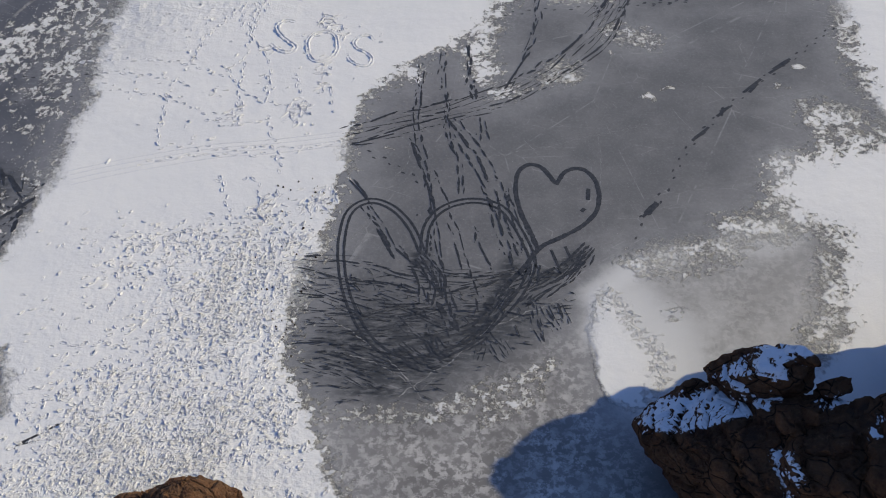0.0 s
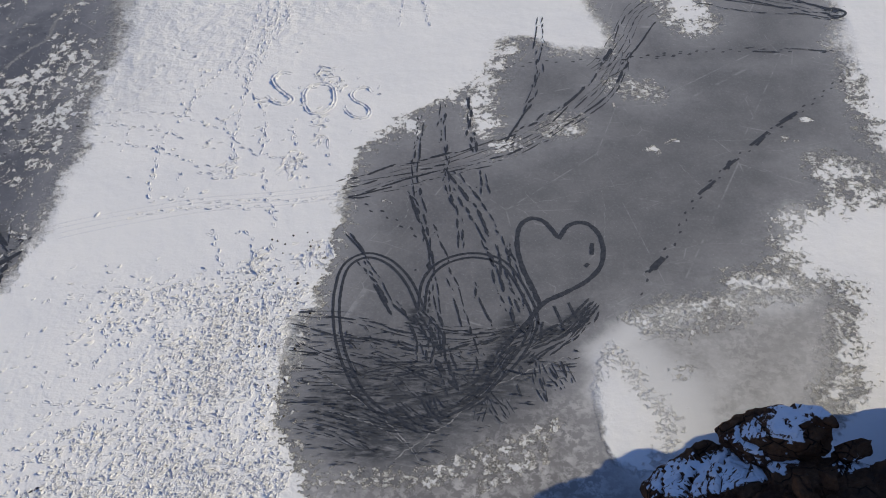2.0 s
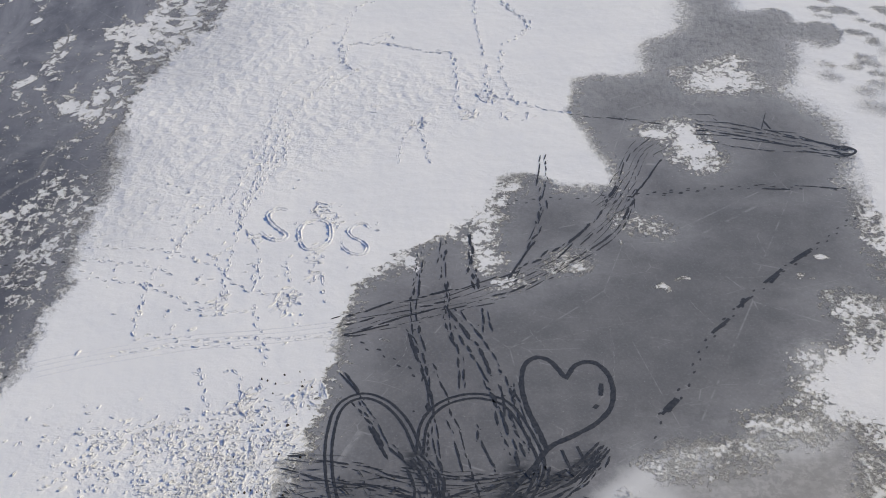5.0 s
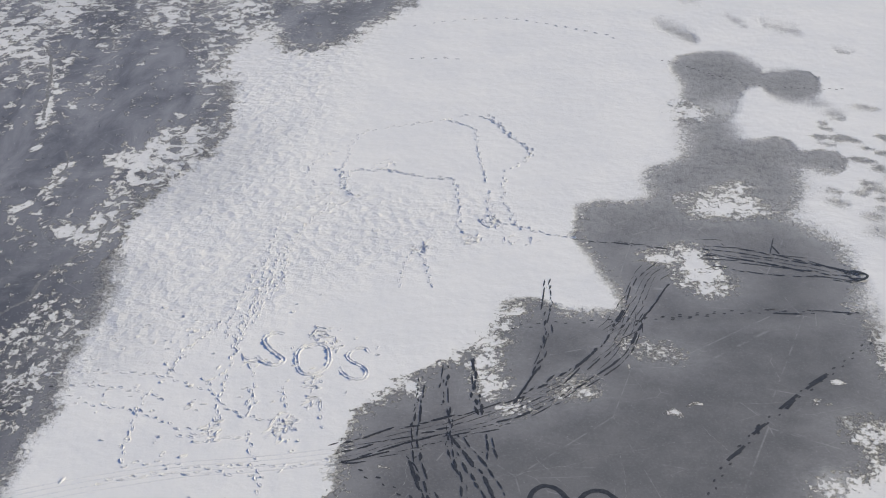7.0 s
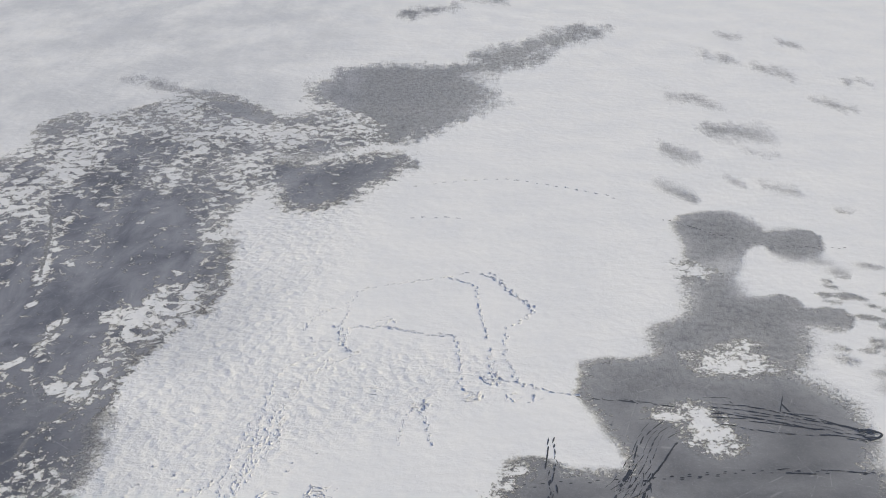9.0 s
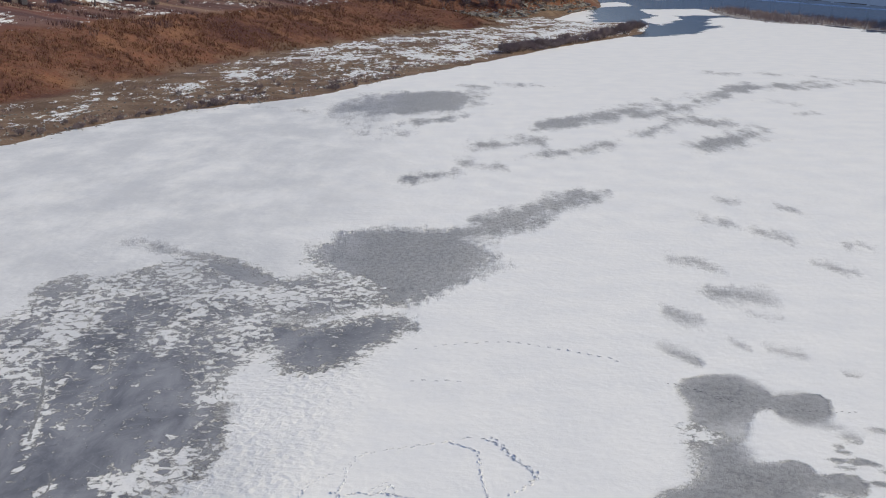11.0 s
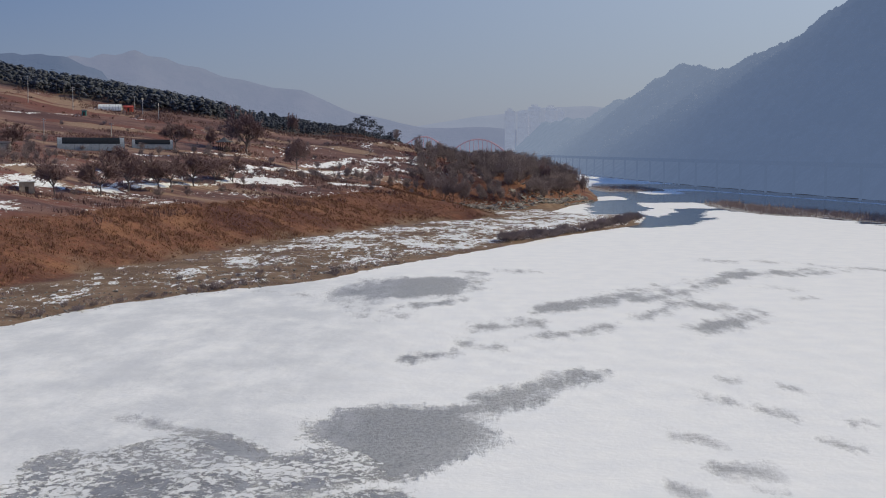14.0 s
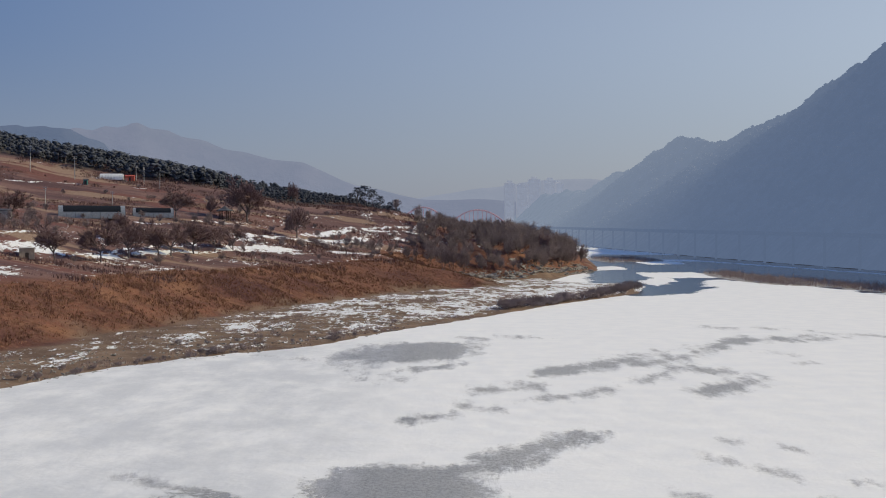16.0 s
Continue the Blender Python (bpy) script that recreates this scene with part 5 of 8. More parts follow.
# the drawn heart and the large doubled one
ice_track([(4.28, 37.53), (4.02, 38.59), (3.61, 39.93), (3.45, 41.36), (3.63, 42.61), (4.17, 43.17), (4.81, 42.9), (5.37, 41.84)], 0.24, name='drawn_heart')
ice_track([(5.37, 41.76), (5.91, 42.67), (6.65, 42.84), (7.2, 42.21), (7.37, 41.02), (7.09, 39.89), (6.37, 38.97), (5.29, 38.24), (4.36, 37.63), (3.55, 36.39), (2.63, 35.24)], 0.24, name='drawn_heart')
ice_track([(6.9, 41.47), (6.78, 40.67)], 0.2)
ice_track([(6.44, 39.92), (6.64, 40.18)], 0.2)
ice_track([(-0.94, 37.48), (-1.46, 39), (-2.22, 40.17), (-3.09, 40.72), (-3.82, 40.6), (-4.37, 39.92), (-4.58, 38.68), (-4.59, 37.26), (-4.36, 35.57), (-3.93, 34.1), (-3.3, 32.7), (-2.47, 31.73), (-1.59, 31.26), (-0.53, 31.45)], 0.13, shift=-0.14, name='drawn_oval')
ice_track([(-0.91, 37.3), (-0.73, 39.01), (-0.12, 40.08), (0.8, 40.61), (1.73, 40.69), (2.65, 40.29), (3.22, 39.41), (3.74, 37.98), (3.98, 36.66), (3.37, 34.98), (2.34, 33.53), (1.12, 32.25), (-0.3, 31.39)], 0.13, shift=-0.14, name='drawn_oval')
ice_track([(-0.94, 37.48), (-1.46, 39), (-2.22, 40.17), (-3.09, 40.72), (-3.82, 40.6), (-4.37, 39.92), (-4.58, 38.68), (-4.59, 37.26), (-4.36, 35.57), (-3.93, 34.1), (-3.3, 32.7), (-2.47, 31.73), (-1.59, 31.26), (-0.53, 31.45)], 0.13, shift=0.14, name='drawn_oval')
ice_track([(-0.91, 37.3), (-0.73, 39.01), (-0.12, 40.08), (0.8, 40.61), (1.73, 40.69), (2.65, 40.29), (3.22, 39.41), (3.74, 37.98), (3.98, 36.66), (3.37, 34.98), (2.34, 33.53), (1.12, 32.25), (-0.3, 31.39)], 0.13, shift=0.14, name='drawn_oval')
# scuffed trails up the ice
ice_track([(-1.06, 51.25), (-1.13, 48.82), (-1.26, 46.17), (-0.9, 43.27), (-0.52, 40.94), (-0.35, 39.08), (-0.2, 37.31), (0.16, 34.95), (0.55, 32.89)], 0.17, shift=-0.12, broken=0.35)
ice_track([(0.1, 52.04), (0.08, 50.22), (0.26, 47.94), (0.29, 45.68), (0.73, 43.29), (0.94, 41.14)], 0.15, shift=-0.12, broken=0.5)
ice_track([(1.4, 52.74), (1.5, 50.24), (1.7, 48.04)], 0.17, shift=-0.12, broken=0.25)
ice_track([(5.69, 60.14), (5.37, 56.27), (5.18, 54.44), (4.76, 52.58), (4.28, 51.12), (3.65, 48.65)], 0.14, shift=-0.12, broken=0.3)
ice_track([(-4.39, 42.24), (-3.56, 40.6), (-2.42, 38.34), (-1.09, 36.1), (-0.57, 34.3)], 0.15, shift=-0.12, broken=0.35)
ice_track([(0.41, 46.84), (1.3, 45.14), (2.1, 43.22), (2.7, 41.27), (3.07, 39.41), (3.58, 37.17)], 0.18, shift=-0.192, broken=0.4)
ice_track([(-1.06, 51.25), (-1.13, 48.82), (-1.26, 46.17), (-0.9, 43.27), (-0.52, 40.94), (-0.35, 39.08), (-0.2, 37.31), (0.16, 34.95), (0.55, 32.89)], 0.17, shift=0.12, broken=0.35)
ice_track([(0.1, 52.04), (0.08, 50.22), (0.26, 47.94), (0.29, 45.68), (0.73, 43.29), (0.94, 41.14)], 0.15, shift=0.12, broken=0.5)
ice_track([(1.4, 52.74), (1.5, 50.24), (1.7, 48.04)], 0.17, shift=0.12, broken=0.25)
ice_track([(5.69, 60.14), (5.37, 56.27), (5.18, 54.44), (4.76, 52.58), (4.28, 51.12), (3.65, 48.65)], 0.14, shift=0.12, broken=0.3)
ice_track([(-4.39, 42.24), (-3.56, 40.6), (-2.42, 38.34), (-1.09, 36.1), (-0.57, 34.3)], 0.15, shift=0.12, broken=0.35)
ice_track([(0.41, 46.84), (1.3, 45.14), (2.1, 43.22), (2.7, 41.27), (3.07, 39.41), (3.58, 37.17)], 0.18, shift=0.192, broken=0.4)
ice_track([(1.97, 46.73), (2.02, 44.86)], 0.2, broken=0.2)
ice_track([(2.16, 46.55), (2.24, 44.94)], 0.12, broken=0.2)
ice_track([(0.55, 45.68), (1.28, 43.5), (1.8, 41.65), (2.55, 39.66), (2.96, 37.69), (3.17, 36.31)], 0.16, broken=0.45)
ice_track([(-0.41, 42.88), (0.41, 39.82), (0.92, 37.67), (1.28, 35.62), (1.62, 33.68)], 0.14, broken=0.4)
ice_track([(-3.82, 40.52), (-2.9, 38.69), (-2, 37.12)], 0.16, broken=0.35)
ice_track([(-1.4, 44.9), (-0.9, 42.87), (-0.52, 40.56), (-0.62, 38.01), (-0.21, 34.95), (0.41, 32.73)], 0.26, broken=0.35)
ice_track([(-1.68, 45.11), (-1.2, 44.41)], 0.2, broken=0.2)
ice_track([(5.51, 37.72), (5.82, 36.68)], 0.13)
ice_track([(4.86, 37.53), (5.17, 36.33)], 0.13)
ice_track([(1.88, 41.73), (2.25, 40.21), (2.47, 38.39), (3.05, 36.65)], 0.15, broken=0.4)
ice_track([(2.54, 41.35), (2.87, 39.12), (3.7, 37)], 0.15, broken=0.4)
ice_track([(3.09, 41.74), (3.16, 39.85), (3.85, 37.7), (4.17, 36.32)], 0.15, broken=0.4)
ice_track([(1.45, 39.1), (1.68, 37.68), (2.16, 36.3)], 0.15, broken=0.4)
ice_track([(0.15, 39.45), (0.54, 38.02), (0.71, 36.29)], 0.15, broken=0.4)
ice_track([(3.2, 40.97), (3.65, 39.12), (4.18, 37.7)], 0.15, broken=0.4)
ice_track([(-0.1, 36.96), (0.16, 34.95), (0.41, 33.67), (0.7, 32.73)], 0.15, broken=0.4)
ice_track([(-0.6, 36.62), (-0.28, 35.28), (-0.08, 33.66), (0.29, 32.12)], 0.15, broken=0.4)
ice_track([(-1.08, 35.6), (-0.8, 33.66), (-0.42, 31.81)], 0.15, broken=0.4)
# strokes fanning over the worn ice
ice_track([(-6.32, 37.25), (-4.91, 37.05), (-3.63, 36.76), (-1.59, 36.1), (1.16, 35.89), (3.92, 36.25)], 0.13, broken=0.25)
ice_track([(-6.32, 37.25), (-4.91, 37.05), (-3.63, 36.76), (-1.59, 36.1), (1.16, 35.89), (3.92, 36.25)], 0.05, shift=0.17, broken=0.3)
ice_track([(-6.32, 37.25), (-4.91, 37.05), (-3.63, 36.76), (-1.59, 36.1), (1.16, 35.89), (3.92, 36.25)], 0.06, shift=-0.2, broken=0.45)
ice_track([(-6.51, 36.56), (-5.09, 36.03), (-3.32, 35.58), (-1.07, 34.94)], 0.13, broken=0.25)
ice_track([(-6.51, 36.56), (-5.09, 36.03), (-3.32, 35.58), (-1.07, 34.94)], 0.05, shift=0.17, broken=0.3)
ice_track([(-6.51, 36.56), (-5.09, 36.03), (-3.32, 35.58), (-1.07, 34.94)], 0.06, shift=-0.2, broken=0.45)
ice_track([(-6.45, 35.05), (-4.52, 34.91), (-2.28, 34.44), (0.41, 34.96), (2.9, 35.71)], 0.13, broken=0.25)
ice_track([(-6.45, 35.05), (-4.52, 34.91), (-2.28, 34.44), (0.41, 34.96), (2.9, 35.71)], 0.05, shift=0.17, broken=0.3)
ice_track([(-6.45, 35.05), (-4.52, 34.91), (-2.28, 34.44), (0.41, 34.96), (2.9, 35.71)], 0.06, shift=-0.2, broken=0.45)
ice_track([(-6.29, 34.08), (-4.21, 33.88), (-2.01, 33.65), (0.16, 34.14), (2.36, 34.17)], 0.13, broken=0.25)
ice_track([(-6.29, 34.08), (-4.21, 33.88), (-2.01, 33.65), (0.16, 34.14), (2.36, 34.17)], 0.05, shift=0.17, broken=0.3)
ice_track([(-6.29, 34.08), (-4.21, 33.88), (-2.01, 33.65), (0.16, 34.14), (2.36, 34.17)], 0.06, shift=-0.2, broken=0.45)
ice_track([(-6.28, 35.38), (-4.23, 34.26), (-2.5, 33.64), (-0.56, 33.66)], 0.13, broken=0.25)
ice_track([(-6.28, 35.38), (-4.23, 34.26), (-2.5, 33.64), (-0.56, 33.66)], 0.05, shift=0.17, broken=0.3)
ice_track([(-6.28, 35.38), (-4.23, 34.26), (-2.5, 33.64), (-0.56, 33.66)], 0.06, shift=-0.2, broken=0.45)
ice_track([(-4.56, 35.57), (-2.33, 35.76), (-0.09, 35.28), (2.15, 35.63)], 0.13, broken=0.25)
ice_track([(-4.56, 35.57), (-2.33, 35.76), (-0.09, 35.28), (2.15, 35.63)], 0.05, shift=0.17, broken=0.3)
ice_track([(-4.56, 35.57), (-2.33, 35.76), (-0.09, 35.28), (2.15, 35.63)], 0.06, shift=-0.2, broken=0.45)
ice_track([(-3.47, 33.63), (-1.54, 34.03), (0.41, 33.67), (2.35, 33.69)], 0.13, broken=0.25)
ice_track([(-3.47, 33.63), (-1.54, 34.03), (0.41, 33.67), (2.35, 33.69)], 0.05, shift=0.17, broken=0.3)
ice_track([(-3.47, 33.63), (-1.54, 34.03), (0.41, 33.67), (2.35, 33.69)], 0.06, shift=-0.2, broken=0.45)
ice_track([(-5.37, 33.14), (-3.43, 32.85), (-1.52, 33.18)], 0.13, broken=0.25)
ice_track([(-5.37, 33.14), (-3.43, 32.85), (-1.52, 33.18)], 0.05, shift=0.17, broken=0.3)
ice_track([(-5.37, 33.14), (-3.43, 32.85), (-1.52, 33.18)], 0.06, shift=-0.2, broken=0.45)
ice_track([(-5.78, 32.37), (-3.86, 32.02), (-2.17, 31.2)], 0.13, broken=0.25)
ice_track([(-5.78, 32.37), (-3.86, 32.02), (-2.17, 31.2)], 0.05, shift=0.17, broken=0.3)
ice_track([(-5.78, 32.37), (-3.86, 32.02), (-2.17, 31.2)], 0.06, shift=-0.2, broken=0.45)
ice_track([(-5.26, 31.76), (-3.34, 31.19), (-1.46, 30.91)], 0.13, broken=0.25)
ice_track([(-5.26, 31.76), (-3.34, 31.19), (-1.46, 30.91)], 0.05, shift=0.17, broken=0.3)
ice_track([(-5.26, 31.76), (-3.34, 31.19), (-1.46, 30.91)], 0.06, shift=-0.2, broken=0.45)
ice_track([(-4.75, 31.17), (-2.84, 30.37)], 0.13, broken=0.25)
ice_track([(-4.75, 31.17), (-2.84, 30.37)], 0.05, shift=0.17, broken=0.3)
ice_track([(-4.75, 31.17), (-2.84, 30.37)], 0.06, shift=-0.2, broken=0.45)
ice_track([(-5.92, 31.16), (-4.24, 30.59), (-2.58, 29.74)], 0.13, broken=0.25)
ice_track([(-5.92, 31.16), (-4.24, 30.59), (-2.58, 29.74)], 0.05, shift=0.17, broken=0.3)
ice_track([(-5.92, 31.16), (-4.24, 30.59), (-2.58, 29.74)], 0.06, shift=-0.2, broken=0.45)
ice_track([(-2.01, 33.65), (-1.02, 32.41), (0.17, 31.22)], 0.13, broken=0.25)
ice_track([(-2.01, 33.65), (-1.02, 32.41), (0.17, 31.22)], 0.05, shift=0.17, broken=0.3)
ice_track([(-2.01, 33.65), (-1.02, 32.41), (0.17, 31.22)], 0.06, shift=-0.2, broken=0.45)
ice_track([(-3.04, 34.92), (-1.54, 34.13), (0.41, 32.89)], 0.13, broken=0.25)
ice_track([(-3.04, 34.92), (-1.54, 34.13), (0.41, 32.89)], 0.05, shift=0.17, broken=0.3)
ice_track([(-3.04, 34.92), (-1.54, 34.13), (0.41, 32.89)], 0.06, shift=-0.2, broken=0.45)
ice_track([(-1.61, 36.61), (-0.09, 36.28), (1.91, 35.96)], 0.13, broken=0.25)
ice_track([(-1.61, 36.61), (-0.09, 36.28), (1.91, 35.96)], 0.05, shift=0.17, broken=0.3)
ice_track([(-1.61, 36.61), (-0.09, 36.28), (1.91, 35.96)], 0.06, shift=-0.2, broken=0.45)
ice_track([(1.62, 33.68), (1.84, 32.44), (2.52, 31.24)], 0.13, broken=0.25)
ice_track([(1.62, 33.68), (1.84, 32.44), (2.52, 31.24)], 0.05, shift=0.17, broken=0.3)
ice_track([(1.62, 33.68), (1.84, 32.44), (2.52, 31.24)], 0.06, shift=-0.2, broken=0.45)
ice_track([(3.83, 34.34), (4.02, 33.08), (4.21, 32.16)], 0.13, broken=0.25)
ice_track([(3.83, 34.34), (4.02, 33.08), (4.21, 32.16)], 0.05, shift=0.17, broken=0.3)
ice_track([(3.83, 34.34), (4.02, 33.08), (4.21, 32.16)], 0.06, shift=-0.2, broken=0.45)
ice_track([(4.32, 34.34), (4.84, 32.77)], 0.13, broken=0.25)
ice_track([(4.32, 34.34), (4.84, 32.77)], 0.05, shift=0.17, broken=0.3)
ice_track([(4.32, 34.34), (4.84, 32.77)], 0.06, shift=-0.2, broken=0.45)
ice_track([(4.93, 34.35), (5.34, 33.09)], 0.13, broken=0.25)
ice_track([(4.93, 34.35), (5.34, 33.09)], 0.05, shift=0.17, broken=0.3)
ice_track([(4.93, 34.35), (5.34, 33.09)], 0.06, shift=-0.2, broken=0.45)
ice_track([(2.32, 32.44), (2.77, 31.54)], 0.13, broken=0.25)
ice_track([(2.32, 32.44), (2.77, 31.54)], 0.05, shift=0.17, broken=0.3)
ice_track([(2.32, 32.44), (2.77, 31.54)], 0.06, shift=-0.2, broken=0.45)
ice_track([(0.89, 33.67), (1.6, 32.44), (1.35, 31.23)], 0.13, broken=0.25)
ice_track([(0.89, 33.67), (1.6, 32.44), (1.35, 31.23)], 0.05, shift=0.17, broken=0.3)
ice_track([(0.89, 33.67), (1.6, 32.44), (1.35, 31.23)], 0.06, shift=-0.2, broken=0.45)
ice_track([(-3.9, 32.69), (-1.97, 32.4), (-0.07, 32.73), (1.62, 33.37)], 0.13, broken=0.25)
ice_track([(-3.9, 32.69), (-1.97, 32.4), (-0.07, 32.73), (1.62, 33.37)], 0.05, shift=0.17, broken=0.3)
ice_track([(-3.9, 32.69), (-1.97, 32.4), (-0.07, 32.73), (1.62, 33.37)], 0.06, shift=-0.2, broken=0.45)
ice_track([(6.69, 37.73), (5.7, 36.68), (4.78, 35.99), (4.01, 35.48)], 0.13, shift=-0.3, broken=0.2)
ice_track([(6.69, 37.73), (5.7, 36.68), (4.78, 35.99), (4.01, 35.48)], 0.13, shift=-0.17, broken=0.2)
ice_track([(6.69, 37.73), (5.7, 36.68), (4.78, 35.99), (4.01, 35.48)], 0.13, shift=-0.05, broken=0.2)
ice_track([(6.69, 37.73), (5.7, 36.68), (4.78, 35.99), (4.01, 35.48)], 0.13, shift=0.08, broken=0.2)
ice_track([(6.69, 37.73), (5.7, 36.68), (4.78, 35.99), (4.01, 35.48)], 0.13, shift=0.2, broken=0.2)
ice_track([(6.69, 37.73), (5.7, 36.68), (4.78, 35.99), (4.01, 35.48)], 0.13, shift=0.31, broken=0.2)
ice_track([(4.06, 36.66), (3.77, 35.65), (2.87, 34.98), (2.36, 34.07)], 0.13, shift=-0.3, broken=0.2)
ice_track([(4.06, 36.66), (3.77, 35.65), (2.87, 34.98), (2.36, 34.07)], 0.13, shift=-0.17, broken=0.2)
ice_track([(4.06, 36.66), (3.77, 35.65), (2.87, 34.98), (2.36, 34.07)], 0.13, shift=-0.05, broken=0.2)
ice_track([(4.06, 36.66), (3.77, 35.65), (2.87, 34.98), (2.36, 34.07)], 0.13, shift=0.08, broken=0.2)
ice_track([(4.06, 36.66), (3.77, 35.65), (2.87, 34.98), (2.36, 34.07)], 0.13, shift=0.2, broken=0.2)
ice_track([(4.06, 36.66), (3.77, 35.65), (2.87, 34.98), (2.36, 34.07)], 0.13, shift=0.31, broken=0.2)
ice_track([(2.88, 35.31), (2.23, 33.85), (1.61, 32.74), (0.77, 32.06)], 0.13, shift=-0.3, broken=0.2)
ice_track([(2.88, 35.31), (2.23, 33.85), (1.61, 32.74), (0.77, 32.06)], 0.13, shift=-0.17, broken=0.2)
ice_track([(2.88, 35.31), (2.23, 33.85), (1.61, 32.74), (0.77, 32.06)], 0.13, shift=-0.05, broken=0.2)
ice_track([(2.88, 35.31), (2.23, 33.85), (1.61, 32.74), (0.77, 32.06)], 0.13, shift=0.08, broken=0.2)
ice_track([(2.88, 35.31), (2.23, 33.85), (1.61, 32.74), (0.77, 32.06)], 0.13, shift=0.2, broken=0.2)
ice_track([(2.88, 35.31), (2.23, 33.85), (1.61, 32.74), (0.77, 32.06)], 0.13, shift=0.31, broken=0.2)
ice_track([(6.51, 37.38), (5.39, 35.83), (4.11, 34.99), (3.34, 34.34)], 0.13, shift=-0.3, broken=0.2)
ice_track([(6.51, 37.38), (5.39, 35.83), (4.11, 34.99), (3.34, 34.34)], 0.13, shift=-0.17, broken=0.2)
ice_track([(6.51, 37.38), (5.39, 35.83), (4.11, 34.99), (3.34, 34.34)], 0.13, shift=-0.05, broken=0.2)
ice_track([(6.51, 37.38), (5.39, 35.83), (4.11, 34.99), (3.34, 34.34)], 0.13, shift=0.08, broken=0.2)
ice_track([(6.51, 37.38), (5.39, 35.83), (4.11, 34.99), (3.34, 34.34)], 0.13, shift=0.2, broken=0.2)
ice_track([(6.51, 37.38), (5.39, 35.83), (4.11, 34.99), (3.34, 34.34)], 0.13, shift=0.31, broken=0.2)
ice_track([(-1.11, 37.13), (-0.72, 36.62), (-0.34, 35.94), (-0.21, 34.95)], 0.13, shift=-0.3, broken=0.2)
ice_track([(-1.11, 37.13), (-0.72, 36.62), (-0.34, 35.94), (-0.21, 34.95)], 0.13, shift=-0.17, broken=0.2)
ice_track([(-1.11, 37.13), (-0.72, 36.62), (-0.34, 35.94), (-0.21, 34.95)], 0.13, shift=-0.05, broken=0.2)
ice_track([(-1.11, 37.13), (-0.72, 36.62), (-0.34, 35.94), (-0.21, 34.95)], 0.13, shift=0.08, broken=0.2)
ice_track([(-1.11, 37.13), (-0.72, 36.62), (-0.34, 35.94), (-0.21, 34.95)], 0.13, shift=0.2, broken=0.2)
ice_track([(-1.11, 37.13), (-0.72, 36.62), (-0.34, 35.94), (-0.21, 34.95)], 0.13, shift=0.31, broken=0.2)
ice_track([(-0.54, 32.42), (-0.18, 31.66), (0.41, 31.52)], 0.13, shift=-0.3, broken=0.2)
ice_track([(-0.54, 32.42), (-0.18, 31.66), (0.41, 31.52)], 0.13, shift=-0.17, broken=0.2)
ice_track([(-0.54, 32.42), (-0.18, 31.66), (0.41, 31.52)], 0.13, shift=-0.05, broken=0.2)
ice_track([(-0.54, 32.42), (-0.18, 31.66), (0.41, 31.52)], 0.13, shift=0.08, broken=0.2)
ice_track([(-0.54, 32.42), (-0.18, 31.66), (0.41, 31.52)], 0.13, shift=0.2, broken=0.2)
ice_track([(-0.54, 32.42), (-0.18, 31.66), (0.41, 31.52)], 0.13, shift=0.31, broken=0.2)
ice_track([(-1.96, 32.1), (-1, 31.21), (-0.06, 30.92)], 0.13, shift=-0.3, broken=0.2)
ice_track([(-1.96, 32.1), (-1, 31.21), (-0.06, 30.92)], 0.13, shift=-0.17, broken=0.2)
ice_track([(-1.96, 32.1), (-1, 31.21), (-0.06, 30.92)], 0.13, shift=-0.05, broken=0.2)
ice_track([(-1.96, 32.1), (-1, 31.21), (-0.06, 30.92)], 0.13, shift=0.08, broken=0.2)
ice_track([(-1.96, 32.1), (-1, 31.21), (-0.06, 30.92)], 0.13, shift=0.2, broken=0.2)
ice_track([(-1.96, 32.1), (-1, 31.21), (-0.06, 30.92)], 0.13, shift=0.31, broken=0.2)
# band of sled lines crossing snow and ice
ice_track([(-4.84, 45.16), (-3.52, 45.64), (-1.86, 46.34), (-0.16, 46.92), (1.55, 47.6), (3.45, 48.51), (5.1, 49.81), (6.98, 51.44), (8.37, 53.02), (9.26, 54.85), (9.89, 56.86)], 0.1, shift=-0.75, broken=0.4, name='sled_line')
ice_track([(8.34, 54.74), (9.2, 55.79), (10.2, 57.97), (11.09, 60.26), (12.2, 61.46)], 0.06, shift=0.75, broken=0.15, name='sled_line')
ice_track([(-4.84, 45.16), (-3.52, 45.64), (-1.86, 46.34), (-0.16, 46.92), (1.55, 47.6), (3.45, 48.51), (5.1, 49.81), (6.98, 51.44), (8.37, 53.02), (9.26, 54.85), (9.89, 56.86)], 0.16, shift=-0.45, broken=0.25, name='sled_line')
ice_track([(8.34, 54.74), (9.2, 55.79), (10.2, 57.97), (11.09, 60.26), (12.2, 61.46)], 0.12, shift=0.45, broken=0.15, name='sled_line')
ice_track([(-4.84, 45.16), (-3.52, 45.64), (-1.86, 46.34), (-0.16, 46.92), (1.55, 47.6), (3.45, 48.51), (5.1, 49.81), (6.98, 51.44), (8.37, 53.02), (9.26, 54.85), (9.89, 56.86)], 0.05, shift=-0.2, broken=0.05, name='sled_line')
ice_track([(8.34, 54.74), (9.2, 55.79), (10.2, 57.97), (11.09, 60.26), (12.2, 61.46)], 0.05, shift=0.2, broken=0.15, name='sled_line')
ice_track([(-4.84, 45.16), (-3.52, 45.64), (-1.86, 46.34), (-0.16, 46.92), (1.55, 47.6), (3.45, 48.51), (5.1, 49.81), (6.98, 51.44), (8.37, 53.02), (9.26, 54.85), (9.89, 56.86)], 0.12, shift=0.12, broken=0.3, name='sled_line')
